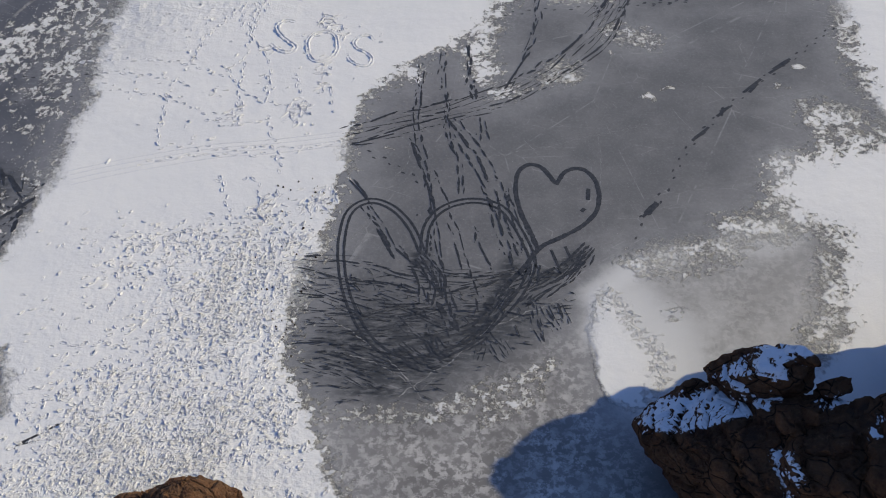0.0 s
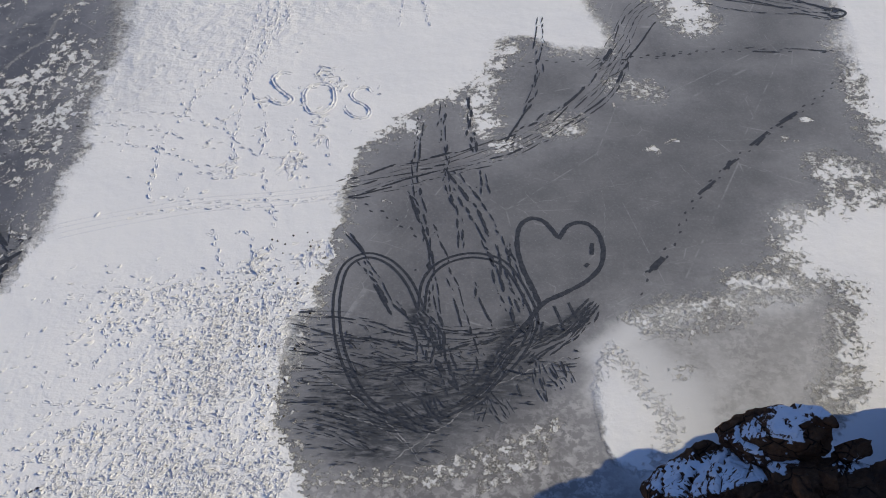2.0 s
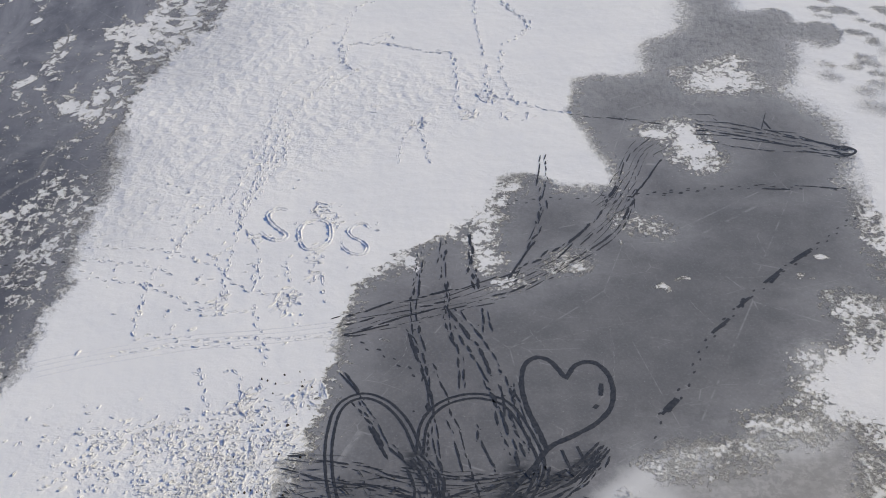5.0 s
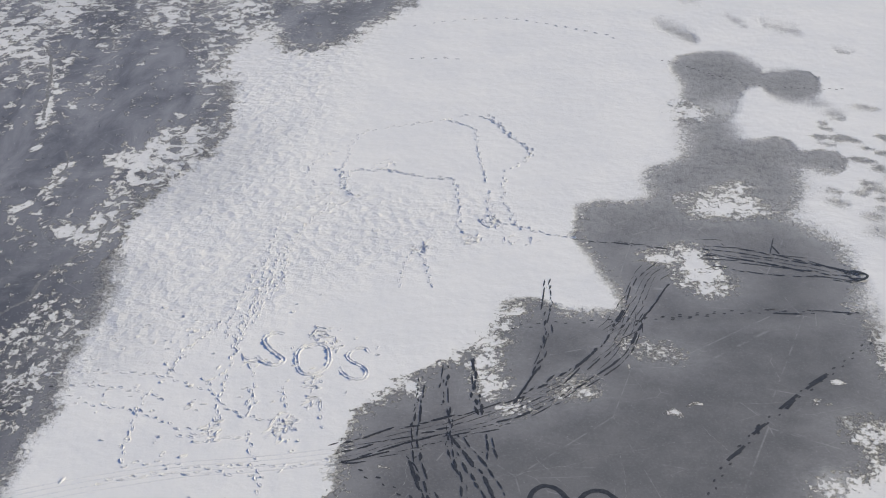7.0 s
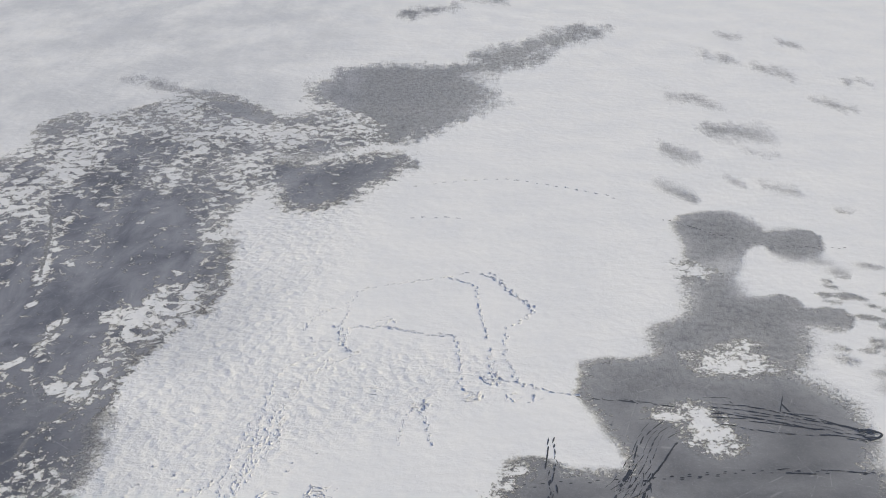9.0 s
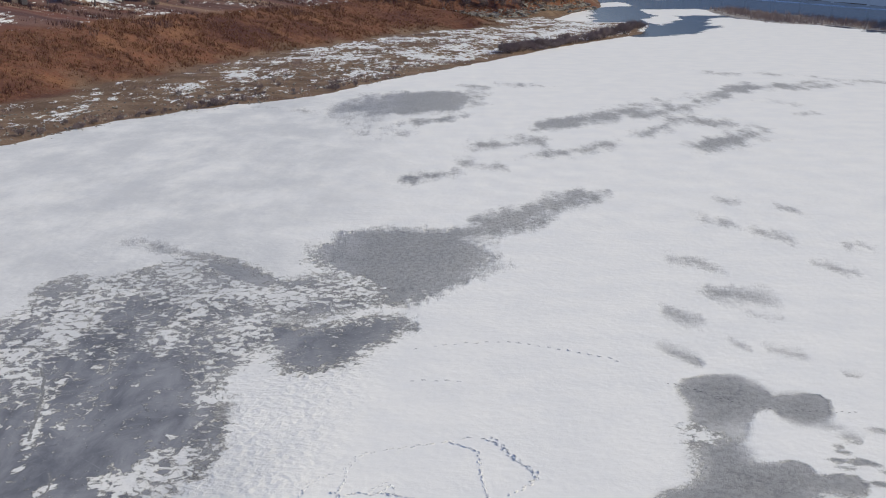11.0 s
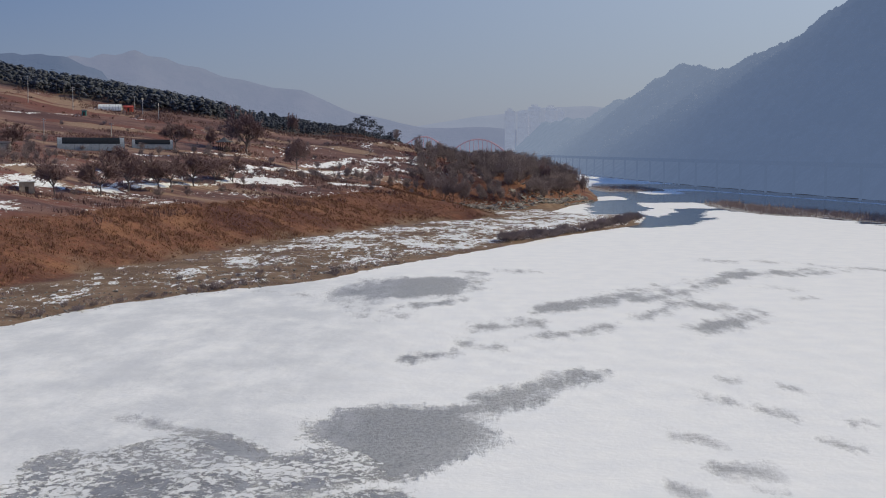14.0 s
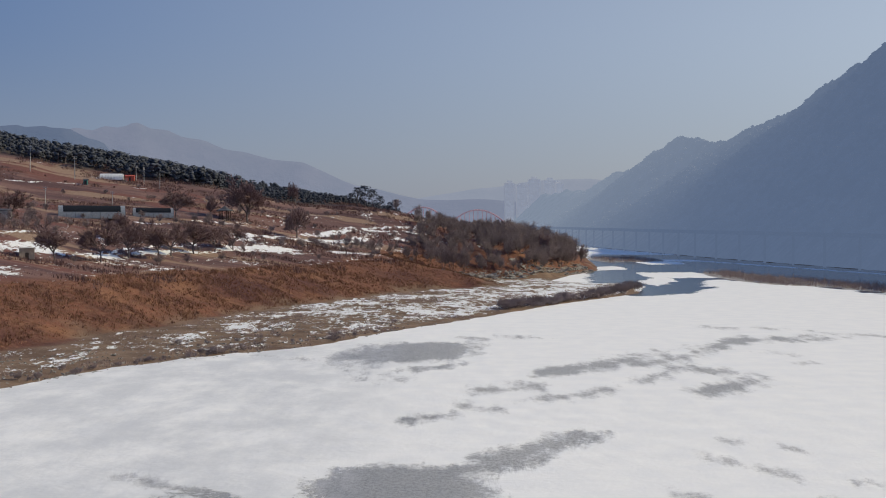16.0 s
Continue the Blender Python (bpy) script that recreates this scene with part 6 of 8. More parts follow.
ice_track([(8.34, 54.74), (9.2, 55.79), (10.2, 57.97), (11.09, 60.26), (12.2, 61.46)], 0.1, shift=-0.12, broken=0.15, name='sled_line')
ice_track([(-4.84, 45.16), (-3.52, 45.64), (-1.86, 46.34), (-0.16, 46.92), (1.55, 47.6), (3.45, 48.51), (5.1, 49.81), (6.98, 51.44), (8.37, 53.02), (9.26, 54.85), (9.89, 56.86)], 0.05, shift=0.4, broken=0.05, name='sled_line')
ice_track([(8.34, 54.74), (9.2, 55.79), (10.2, 57.97), (11.09, 60.26), (12.2, 61.46)], 0.05, shift=-0.4, broken=0.15, name='sled_line')
ice_track([(-4.84, 45.16), (-3.52, 45.64), (-1.86, 46.34), (-0.16, 46.92), (1.55, 47.6), (3.45, 48.51), (5.1, 49.81), (6.98, 51.44), (8.37, 53.02), (9.26, 54.85), (9.89, 56.86)], 0.17, shift=0.72, broken=0.2, name='sled_line')
ice_track([(8.34, 54.74), (9.2, 55.79), (10.2, 57.97), (11.09, 60.26), (12.2, 61.46)], 0.14, shift=-0.72, broken=0.15, name='sled_line')
groove([(-17.85, 42.49), (-15.94, 43.11), (-13.59, 43.74), (-11.19, 44.3), (-8.74, 44.57), (-6.82, 44.84), (-4.84, 45.2)], shift=-0.5, depth=0.018, width=0.05)
groove([(-17.85, 42.49), (-15.94, 43.11), (-13.59, 43.74), (-11.19, 44.3), (-8.74, 44.57), (-6.82, 44.84), (-4.84, 45.2)], shift=-0.15, depth=0.018, width=0.05)
groove([(-17.85, 42.49), (-15.94, 43.11), (-13.59, 43.74), (-11.19, 44.3), (-8.74, 44.57), (-6.82, 44.84), (-4.84, 45.2)], shift=0.2, depth=0.018, width=0.05)
groove([(-17.85, 42.49), (-15.94, 43.11), (-13.59, 43.74), (-11.19, 44.3), (-8.74, 44.57), (-6.82, 44.84), (-4.84, 45.2)], shift=0.5, depth=0.018, width=0.05)
ice_track([(-4.45, 44.79), (-4.04, 44.87), (-2.39, 45.48)], 0.1)
ice_track([(14.58, 62.9), (16.7, 62.34), (19.34, 61.42), (21.34, 60.7), (22.97, 60.11)], 0.1, shift=-0.6, broken=0.2, name='sled_line')
ice_track([(14.58, 62.9), (16.7, 62.34), (19.34, 61.42), (21.34, 60.7), (22.97, 60.11)], 0.16, shift=-0.2, broken=0.2, name='sled_line')
ice_track([(14.58, 62.9), (16.7, 62.34), (19.34, 61.42), (21.34, 60.7), (22.97, 60.11)], 0.06, shift=0.15, broken=0.2, name='sled_line')
ice_track([(14.58, 62.9), (16.7, 62.34), (19.34, 61.42), (21.34, 60.7), (22.97, 60.11)], 0.13, shift=0.5, broken=0.2, name='sled_line')
ice_track([(14.58, 62.9), (16.7, 62.34), (19.34, 61.42), (21.34, 60.7), (22.97, 60.11)], 0.07, shift=0.9, broken=0.2, name='sled_line')
ice_track([(16.77, 63.42), (18.96, 62.48), (20.91, 61.43), (22.79, 60.35)], 0.12, broken=0.3)
ice_track([(14.78, 61.4), (17.28, 60.62), (19.97, 60.21), (22.15, 59.75)], 0.13, broken=0.3)
ice_track([(21.94, 60.64), (22.62, 60.83), (23.1, 60.35), (22.5, 59.87), (21.98, 60.22)], 0.16)
ice_track([(7.38, 64.55), (8.98, 64.3), (10.56, 63.98), (12.73, 63.34)], 0.2, broken=0.3)
ice_track([(9.96, 64.3), (11.81, 63.66)], 0.16, broken=0.2)
ice_track([(19, 64.62), (18.62, 62.67)], 0.15, broken=0.3)
ice_track([(18.87, 62.79), (18.66, 63.7)], 0.12)
ice_track([(14.36, 64.39), (15.63, 64.2), (16.01, 63.68)], 0.15, broken=0.3)
# single trails with long slides
ice_track([(9.43, 39.73), (10.05, 40.52)], 0.3)
ice_track([(9.23, 39.55), (9.88, 40.22)], 0.15)
ice_track([(12.29, 44.8), (13.28, 45.82)], 0.17)
ice_track([(12.68, 45.18), (13.06, 45.48)], 0.17)
ice_track([(13.79, 46.6), (14.46, 47.3)], 0.17)
ice_track([(14.01, 46.95), (14.59, 47.39)], 0.17)
ice_track([(15.46, 48.47), (16.58, 49.58)], 0.17)
ice_track([(15.75, 48.47), (16.31, 49.2)], 0.17)
ice_track([(17.06, 50), (18.32, 51.05)], 0.17)
ice_track([(17.3, 50.33), (18.42, 51.24)], 0.17)
footprints([(8.63, 38.28), (9.13, 39.36), (9.88, 40.22), (10.91, 42.13), (11.72, 43.81), (12.42, 44.89), (13.72, 46.51), (14.75, 47.66), (16.84, 49.72), (18.61, 51.29), (20.11, 52.77), (21.37, 54.13)], on_ice=True)
footprints([(3.52, 55.35), (6.03, 55.75), (8.55, 55.94), (11.39, 56.14), (14.26, 56.49)], on_ice=True)
ice_track([(16.67, 56.88), (17.88, 56.78)], 0.16, broken=0.1)
ice_track([(18.82, 56.89), (21.35, 56.59)], 0.16, broken=0.2)
ice_track([(17.08, 56.61), (18.59, 56.51)], 0.1)
footprints([(9.98, 56.07), (12.78, 56.46), (15.88, 56.76), (18.93, 56.68), (21.65, 56.54)], on_ice=True)
footprints([(-4.02, 44.38), (-3.45, 43.97), (-2.6, 43.46), (-1.76, 42.67), (-1.07, 42.01)], on_ice=True)
footprints([(17.14, 93.11), (18.66, 91.69), (20.31, 90.08), (22.12, 88.52), (24.45, 87.66), (27.26, 87.25), (29.7, 87.05)], on_ice=True)
ice_track([(17.9, 92.4), (19.42, 91.11)], 0.14, broken=0.2)
ice_track([(-21.28, 43.25), (-20.3, 41.49), (-19.42, 40.36)], 0.22, broken=0.2)
ice_track([(-20.54, 39.79), (-19.77, 40.92), (-19, 42.21)], 0.2, broken=0.2)
ice_track([(-21.24, 41.48), (-20.15, 40.35), (-19.59, 40.74)], 0.22, broken=0.2)
ice_track([(-20.08, 37.98), (-19.83, 39.06), (-19.62, 40.55)], 0.3, broken=0.15)
ice_track([(-20.86, 42.66), (-20.04, 41.5), (-19.33, 41.31)], 0.2, broken=0.2)
ice_track([(-20.82, 38.87), (-20.18, 39.43), (-19.8, 39.98)], 0.25, broken=0.2)
footprints([(-23.15, 50.04), (-21.41, 50.16), (-19.69, 50.37), (-18.22, 50.43)], on_ice=True)
footprints([(-22.66, 48.12), (-21, 48.41), (-18.75, 48.71)], on_ice=True)
ice_track([(-17.26, 26.93), (-16.5, 27.41), (-15.22, 28.18)], 0.16, broken=0.4)
ice_track([(-16.87, 27.14), (-15.87, 27.58)], 0.12, broken=0.3)
# pale healed cracks in the ice
ice_crack([(1.78, 43.62), (3.3, 44.05), (4.83, 44.39), (6.25, 44.9), (7.39, 45.25), (8.81, 45.52), (10.27, 46.04)])
ice_crack([(7.71, 45.17), (7.67, 43.37), (7.45, 41.4)])
ice_crack([(-2.55, 42.07), (-1.98, 42.86), (-1.68, 43.75), (-1.6, 44.9)])
ice_crack([(8.91, 51.27), (9.39, 50.1), (9.84, 48.72)])
ice_crack([(13.21, 48.99), (15.53, 48.92), (17.84, 48.81), (19.97, 47.94)])
ice_crack([(11.68, 47.18), (12.12, 46.23), (12.58, 45.48)])
ice_crack([(-2.15, 30.76), (-1.44, 30.04), (-0.96, 29.47)])
ice_crack([(-1.08, 29.61), (-0.29, 30.48)])
ice_crack([(6.92, 37.73), (7.84, 38.02), (8.88, 38.17)])
ice_crack([(21.68, 49.08), (21.11, 46.42), (20.75, 43.91)])
ice_crack([(4.02, 44.96), (5.3, 42.94)])
ice_crack([(-4.22, 38.32), (-3.5, 39.41)])
ice_crack([(-5.44, 34.09), (-4.42, 33.31), (-3.4, 32.39), (-1.93, 30.9), (-0.85, 29.33)], 2.0)
ice_crack([(-1.88, 29.46), (-0.52, 30.57), (0.88, 31.82), (2.33, 33.06), (4.31, 34.18), (5.58, 34.84)], 2.0)
ice_crack([(-4.55, 31.77), (-3.11, 31.19), (-1.91, 30.55)], 2.0)
ice_crack([(-23.6, 55.4), (-22.8, 57.0), (-22.0, 58.1), (-21.8, 60.4), (-20.9, 62.2), (-20.0, 63.7), (-19.8, 65.5), (-19.8, 66.7)], 7.0)
ice_crack([(-31.8, 96.5), (-30.1, 91.9), (-29.3, 88.3), (-28.5, 84.5), (-28.0, 81.7)], 9.0)
ice_crack([(-24.9, 76.7), (-24.4, 75.4), (-24.3, 72.8), (-24.8, 71.6), (-25.3, 71.1)], 7.0)
# letters trodden into the snow
groove([(-8.0, 54.8), (-8.5, 54.9), (-8.9, 54.5), (-8.9, 54.1), (-8.6, 53.5), (-8.1, 52.9), (-7.8, 52.5), (-8.1, 52.1), (-8.7, 52.3), (-9.2, 52.9)], depth=0.1, width=0.2, name='snow_letter')
groove([(-7.1, 52.0), (-7.2, 53.0), (-6.9, 53.7), (-6.3, 53.9), (-5.8, 53.6), (-5.6, 52.9), (-5.6, 52.1), (-5.9, 51.6), (-6.4, 51.3), (-6.8, 51.4), (-7.1, 52.0)], depth=0.1, width=0.17, name='snow_letter')
groove([(-3.6, 53.1), (-3.9, 53.5), (-4.4, 53.4), (-4.7, 52.9), (-4.5, 52.4), (-4.0, 52.0), (-3.7, 51.5), (-3.8, 51.0), (-4.2, 50.9), (-4.7, 51.2), (-5.0, 51.7)], depth=0.085, width=0.16, name='snow_letter')
# trails of prints in the snow
footprints([(-11.19, 55.96), (-12.35, 54.08), (-13.08, 52.08), (-13.31, 51.2)])
footprints([(-10.35, 56.34), (-10.24, 53.6), (-10.41, 51.91), (-10.89, 50.94)])
footprints([(-10, 56.62), (-10.08, 55.03), (-10.23, 53)])
footprints([(-19.02, 51.42), (-16.35, 51.55), (-14.53, 51.38), (-13.15, 51.11), (-12.02, 50.46), (-10.99, 49.81)])
footprints([(-17.51, 50.58), (-15.83, 50.27), (-14.3, 49.96), (-12.77, 49.14)])
footprints([(-17.08, 49.09), (-15.27, 48.75), (-14.06, 48.45), (-12.79, 47.66), (-11.11, 46.84)])
footprints([(-13.25, 51.2), (-13.94, 49.5), (-14.06, 47.69), (-14.11, 45.6), (-13.78, 44.6)])
footprints([(-11.34, 50.94), (-10.44, 49.17), (-9.47, 48.27), (-8.21, 47.75), (-6.9, 47.59)])
footprints([(-9.05, 50.96), (-8.98, 49.1), (-8.82, 46.95), (-8.38, 45.16), (-8.01, 43.92), (-7.73, 42.72)])
footprints([(-7.5, 50.23), (-7.27, 48.52)])
footprints([(-11.55, 49.16), (-12, 48.61), (-11.27, 48.34)])
footprints([(-10.36, 51.52), (-10.38, 49.63), (-10.48, 48.49), (-10.23, 47.38)])
footprints([(-11.74, 46.7), (-10.88, 46.19), (-9.77, 46.33), (-8.68, 46.69)])
footprints([(-10.54, 42.45), (-10.22, 41.02), (-9.89, 39.64), (-9.95, 38.91)])
footprints([(-10.7, 42.26), (-9.82, 42.07), (-9.04, 42.35), (-8.61, 41.31), (-8.19, 40.4)])
footprints([(-13.78, 44.6), (-12.37, 44.78), (-10.66, 44.47), (-8.74, 44.57), (-6.79, 44.51), (-5.01, 44.86)])
footprints([(-14.63, 43.45), (-12.52, 43.96), (-10.61, 44.06), (-8.68, 44)])
footprints([(-5.96, 40.88), (-5.42, 40.81), (-5.12, 41.08)])
footprints([(-14.35, 38.87), (-12.49, 38.6), (-11.24, 38.83), (-9.36, 38.27)])
footprints([(-16.3, 38.27), (-14.52, 38.4), (-13.16, 37.95)])
footprints([(-12.55, 38.96), (-11.61, 37.89), (-10.29, 37.56)])
footprints([(-15.98, 31.07), (-14.82, 32.28), (-13.09, 31.93), (-11.56, 31.26)])
footprints([(-16.48, 32.27), (-15.07, 32.34), (-13.63, 32.29)])
footprints([(-14.57, 31.08), (-13.12, 30.8), (-11.67, 30.52)])
footprints([(-9.84, 59.52), (-9.85, 62.51), (-9.71, 65.12), (-9.3, 67.92), (-7.78, 69.85), (-6.47, 70.93), (-5.84, 73.15)])
footprints([(-8.63, 59.58), (-8.83, 62.51), (-8.44, 64.86), (-7.78, 66.93), (-6.57, 68.66), (-4.84, 70.17)])
footprints([(-9.24, 59.58), (-9.25, 62.26), (-8.74, 64.59), (-7.89, 66.65), (-6.71, 69.55)])
footprints([(-6.53, 71.71), (-7.87, 71.7), (-8.56, 72.97), (-8.38, 74.96), (-7.24, 76.34), (-6.18, 76), (-6.46, 73.8), (-6.16, 71.55), (-5.63, 70.01)])
footprints([(-6.31, 76.87), (-5.48, 79.4), (-3.6, 80.45), (-0.17, 81.52), (1.89, 82.42), (3.44, 81.45), (4.51, 78.92), (5.89, 76.42), (5.19, 74.71)])
footprints([(-5.86, 73.47), (-4.44, 73.89), (-2.97, 73.41), (-1.15, 72.69), (0.64, 72.22), (0.96, 68.86), (1.07, 65.87), (1.9, 64.65)])
footprints([(0.61, 81.43), (2.15, 80.01), (2.31, 76.92), (2.6, 73.53), (2.84, 69.61), (2.76, 66.99)])
footprints([(4.01, 73.54), (3.69, 70.22), (4.11, 67.28), (4.56, 65.61)])
footprints([(-2.37, 59.5), (-2.14, 61.92), (-1.47, 63.58)])
footprints([(-0.66, 59.51), (-1, 61.93), (-1.25, 63.58)])
footprints([(2.82, 66.71), (3.87, 66.37), (5.8, 65.35), (7.45, 64.62)])
footprints([(-4.52, 74.14), (-3.47, 75.16), (-3.08, 74.49)])
footprints([(-2.36, 101.3), (0.73, 102.51), (5.08, 103.13), (7.9, 102.08), (10.62, 100.61), (13.26, 99.03), (14.65, 97.36)], small=True)
footprints([(-2.42, 93.72), (2, 93.6)], small=True)
footprints([(-10.3, 61.4), (-10.6, 58.7), (-11.0, 56.4), (-10.9, 54.4)])
footprints([(-9.6, 60.1), (-10.1, 57.1), (-10.4, 54.9), (-10.3, 53.1)])
footprints([(-9.3, 60.1), (-9.7, 57.8), (-10.0, 55.5)])
footprints([(-8.7, 62.3), (-8.8, 60.4), (-9.1, 58.7), (-9.6, 57.2), (-9.6, 55.7)])
footprints([(-10.9, 56.5), (-11.6, 55.3), (-12.4, 54.1), (-13.0, 52.5), (-13.1, 51.5)])
footprints([(3.3, 82.4), (4.5, 79.5), (5.6, 76.3), (5.2, 75.0), (4.4, 73.8)])
footprints([(-3.4, 73.8), (-2.3, 73.1), (-0.9, 72.5), (0.6, 72.3)])
footprints([(-5.2, 73.8), (-4.3, 73.6), (-3.4, 74.6)])
footprints([(-6.7, 73.8), (-6.1, 71.4), (-5.5, 70.2), (-4.8, 69.9)])
footprints([(-8.7, 52.4), (-9.2, 51.9), (-9.0, 50.1), (-9.0, 48.8)])
# kicked-up heaps
stirred_snow(2.75, 66.71, 0.5, 40)
stirred_snow(1.7, 64.52, 0.45, 34)
stirred_snow(-1.35, 63.97, 0.6, 30)
stirred_snow(-3.81, 65.29, 0.5, 16)
stirred_snow(3.95, 64.53, 0.4, 10)
stirred_snow(5.08, 64.27, 0.4, 8)
stirred_snow(-6.07, 54.62, 0.55, 44)
stirred_snow(-5.36, 53.76, 0.35, 20)
stirred_snow(-6.15, 50.69, 0.45, 26)
stirred_snow(-5.95, 48.99, 0.4, 20)
stirred_snow(-9.5, 52.4, 0.35, 14)
stirred_snow(-10.42, 47.02, 0.5, 30)
stirred_snow(-7.18, 47.41, 0.55, 34)
stirred_snow(-7.55, 46.75, 0.5, 22)
stirred_snow(-6.36, 40.87, 0.6, 40)
stirred_snow(-5.58, 41.07, 0.5, 36)
stirred_snow(-8.1, 41.05, 0.5, 26)
stirred_snow(-8.42, 40.29, 0.4, 16)


def crowd_prints(outline, per_square, seed):
    """Many overlapping prints over a trodden place, thinner towards its edge."""
    rng = np.random.RandomState(seed)
    pts = np.array(outline)
    low, high = pts.min(0) - 2.2, pts.max(0) + 2.2
    count = int((high[0] - low[0]) * (high[1] - low[1]) * per_square)
    px, py = rng.uniform(low[0], high[0], count), rng.uniform(low[1], high[1], count)
    inside = np.where(river_fields(px, py)["bare"] > -0.35, -9.0, signed(px, py, outline))
    clump = lattice(px, py, 1.6, seed) * 0.5 + lattice(px, py, 5.0, seed + 1) * 0.5
    keep = (inside > rng.uniform(-2.2, 2.6, count)) & (clump > rng.uniform(-0.5, 0.5, count))
    verts, faces = [], []
    for x, y in zip(px[keep], py[keep]):
        turn = marks.gauss(0.7, 0.6)
        size = 0.95 if marks.random() < 0.8 else marks.uniform(1.0, 1.5)
        pit(verts, faces, x, y, turn, marks.uniform(0.16, 0.32) * size, marks.uniform(0.08, 0.13) * min(size, 1.5), marks.uniform(0.036, 0.086) * min(size, 1.3), 6)
    return tagged(joined("trodden_snow", verts, faces, TRODDEN), "white snow churned by many overlapping footprints", "snow", kind="stuff")


crowd_prints(TROD, 88.0, 41)
crowd_prints(TROD_THIN, 4.5, 43)
crowd_prints(TROD_TRAILS, 1.6, 44)


def worn_strokes(outline, count, seed):
    """Countless short scrapes over the worn part of the ice."""
    rng = np.random.RandomState(seed)
    pts = np.array(outline)
    px, py = rng.uniform(pts[:, 0].min(), pts[:, 0].max(), count * 3), rng.uniform(pts[:, 1].min(), pts[:, 1].max(), count * 3)
    keep = signed(px, py, outline) > 0.1
    verts, faces = [], []
    for i, (x, y) in enumerate(list(zip(px[keep], py[keep]))[:count]):
        low = max(0.0, min(1.0, (36.0 - y) / 5.0))
        turn = marks.gauss(-0.15 if marks.random() < 0.6 + 0.4 * low else -1.2, 0.2)
        long, wide, bend = marks.expovariate(1.0) * 0.25 + 0.1, marks.uniform(0.01, 0.032), marks.gauss(0, 0.1)
        base, z = len(verts), 0.0225 + (i % 70) * 0.0006
        for k in range(6):
            t = k / 5 - 0.5
            a, w = turn + bend * t, wide * (1.1 - abs(t) * 1.5) * marks.uniform(0.35, 1.5)
            cx, cy = x + math.cos(a) * long * t, y + math.sin(a) * long * t
            verts += [(cx - math.sin(a) * w, cy + math.cos(a) * w, z), (cx + math.sin(a) * w, cy - math.cos(a) * w, z)]
        faces += [(base + 2 * k, base + 2 * k + 1, base + 2 * k + 3, base + 2 * k + 2) for k in range(5)]
    return tagged(joined("ice_scrapes", verts, faces, SCRAPED, False), "many short dark scrapes across worn grey ice", "track", kind="stuff")


worn_strokes(TRAMPLED, 420, 45)
worn_strokes(RUTTED_WEST, 60, 46)


def dirt_crumbs(outline, count, seed):
    """Small dark crumbs of earth carried onto the snow."""
    rng = np.random.RandomState(seed)
    pts = np.array(outline)
    px, py = rng.uniform(pts[:, 0].min(), pts[:, 0].max(), count * 3), rng.uniform(pts[:, 1].min(), pts[:, 1].max(), count * 3)
    keep = signed(px, py, outline) > 0.0
    verts, faces = [], []
    for x, y in list(zip(px[keep], py[keep]))[:count]:
        r, base = marks.uniform(0.02, 0.06), len(verts)
        for k in range(5):
            a = k * 1.257
            verts.append((x + r * math.cos(a) * marks.uniform(0.7, 1.5), y + r * math.sin(a) * marks.uniform(0.7, 1.5), 0.0))
        verts.append((x, y, r * 0.9 + 0.05))
        faces += [(base + k, base + (k + 1) % 5, base + 5) for k in range(5)]
    return tagged(joined("dirt_crumbs", verts, faces, plain_material("dark_earth", (0.03, 0.025, 0.02), (0.08, 0.06, 0.045)), False), "small dark crumbs of earth on trodden snow", "dirt", kind="stuff")


dirt_crumbs(LITTERED, 60, 48)


# ---- plants on the bank ----
def stand(x, y, sink=0.15):
    return float(land_height(np.array([float(x)]), np.array([float(y)]))[0]) - sink


def bark_material(name, low, high):
    n = Net(name, 0.9, 0.0, 0.1)
    return n.done(n.mix(n.calc("ADD", n.calc("MULTIPLY", n.random(), 0.6), n.calc("MULTIPLY", n.noise(1.5, 4), 0.4)), low, high))


BARK = bark_material("dark_winter_bark", (0.11, 0.094, 0.098), (0.19, 0.16, 0.16))
TWIGS = bark_material("reddish_bare_twigs", (0.19, 0.153, 0.16), (0.31, 0.252, 0.255))
NEEDLES = bark_material("dark_pine_needles", (0.06, 0.068, 0.088), (0.086, 0.095, 0.117))
ORCHARD_TWIGS = bark_material("dark_bare_twigs", (0.15, 0.102, 0.104), (0.25, 0.172, 0.17))
STRAW = Net("dry_red_brown_grass", 0.9, 0.0, 0.1)
STRAW = STRAW.done(STRAW.mix(STRAW.island(), (0.12, 0.054, 0.042), (0.3, 0.175, 0.11)))
BRUSH = Net("dark_field_brush", 0.9, 0.0, 0.1)
BRUSH = BRUSH.done(BRUSH.mix(BRUSH.island(), (0.12, 0.075, 0.074), (0.24, 0.148, 0.132)))
REED = Net("dry_brown_reed", 0.9, 0.0, 0.1)
REED = REED.done(REED.mix(REED.island(), (0.26, 0.19, 0.175), (0.45, 0.35, 0.31)))


def tube(verts, faces, a, b, ra, rb, sides):
    """A tapered stick from a to b."""
    axis = (b - a).normalized()
    side = axis.cross(Vector((0, 0, 1)) if abs(axis.z) < 0.9 else Vector((1, 0, 0))).normalized()
    up, base = axis.cross(side), len(verts)
    for p, r in ((a, ra), (b, rb)):
        for k in range(sides):
            t = 2 * math.pi * k / sides
            verts.append(p + (side * math.cos(t) + up * math.sin(t)) * r)
    faces += [(base + k, base + (k + 1) % sides, base + sides + (k + 1) % sides, base + sides + k) for k in range(sides)]


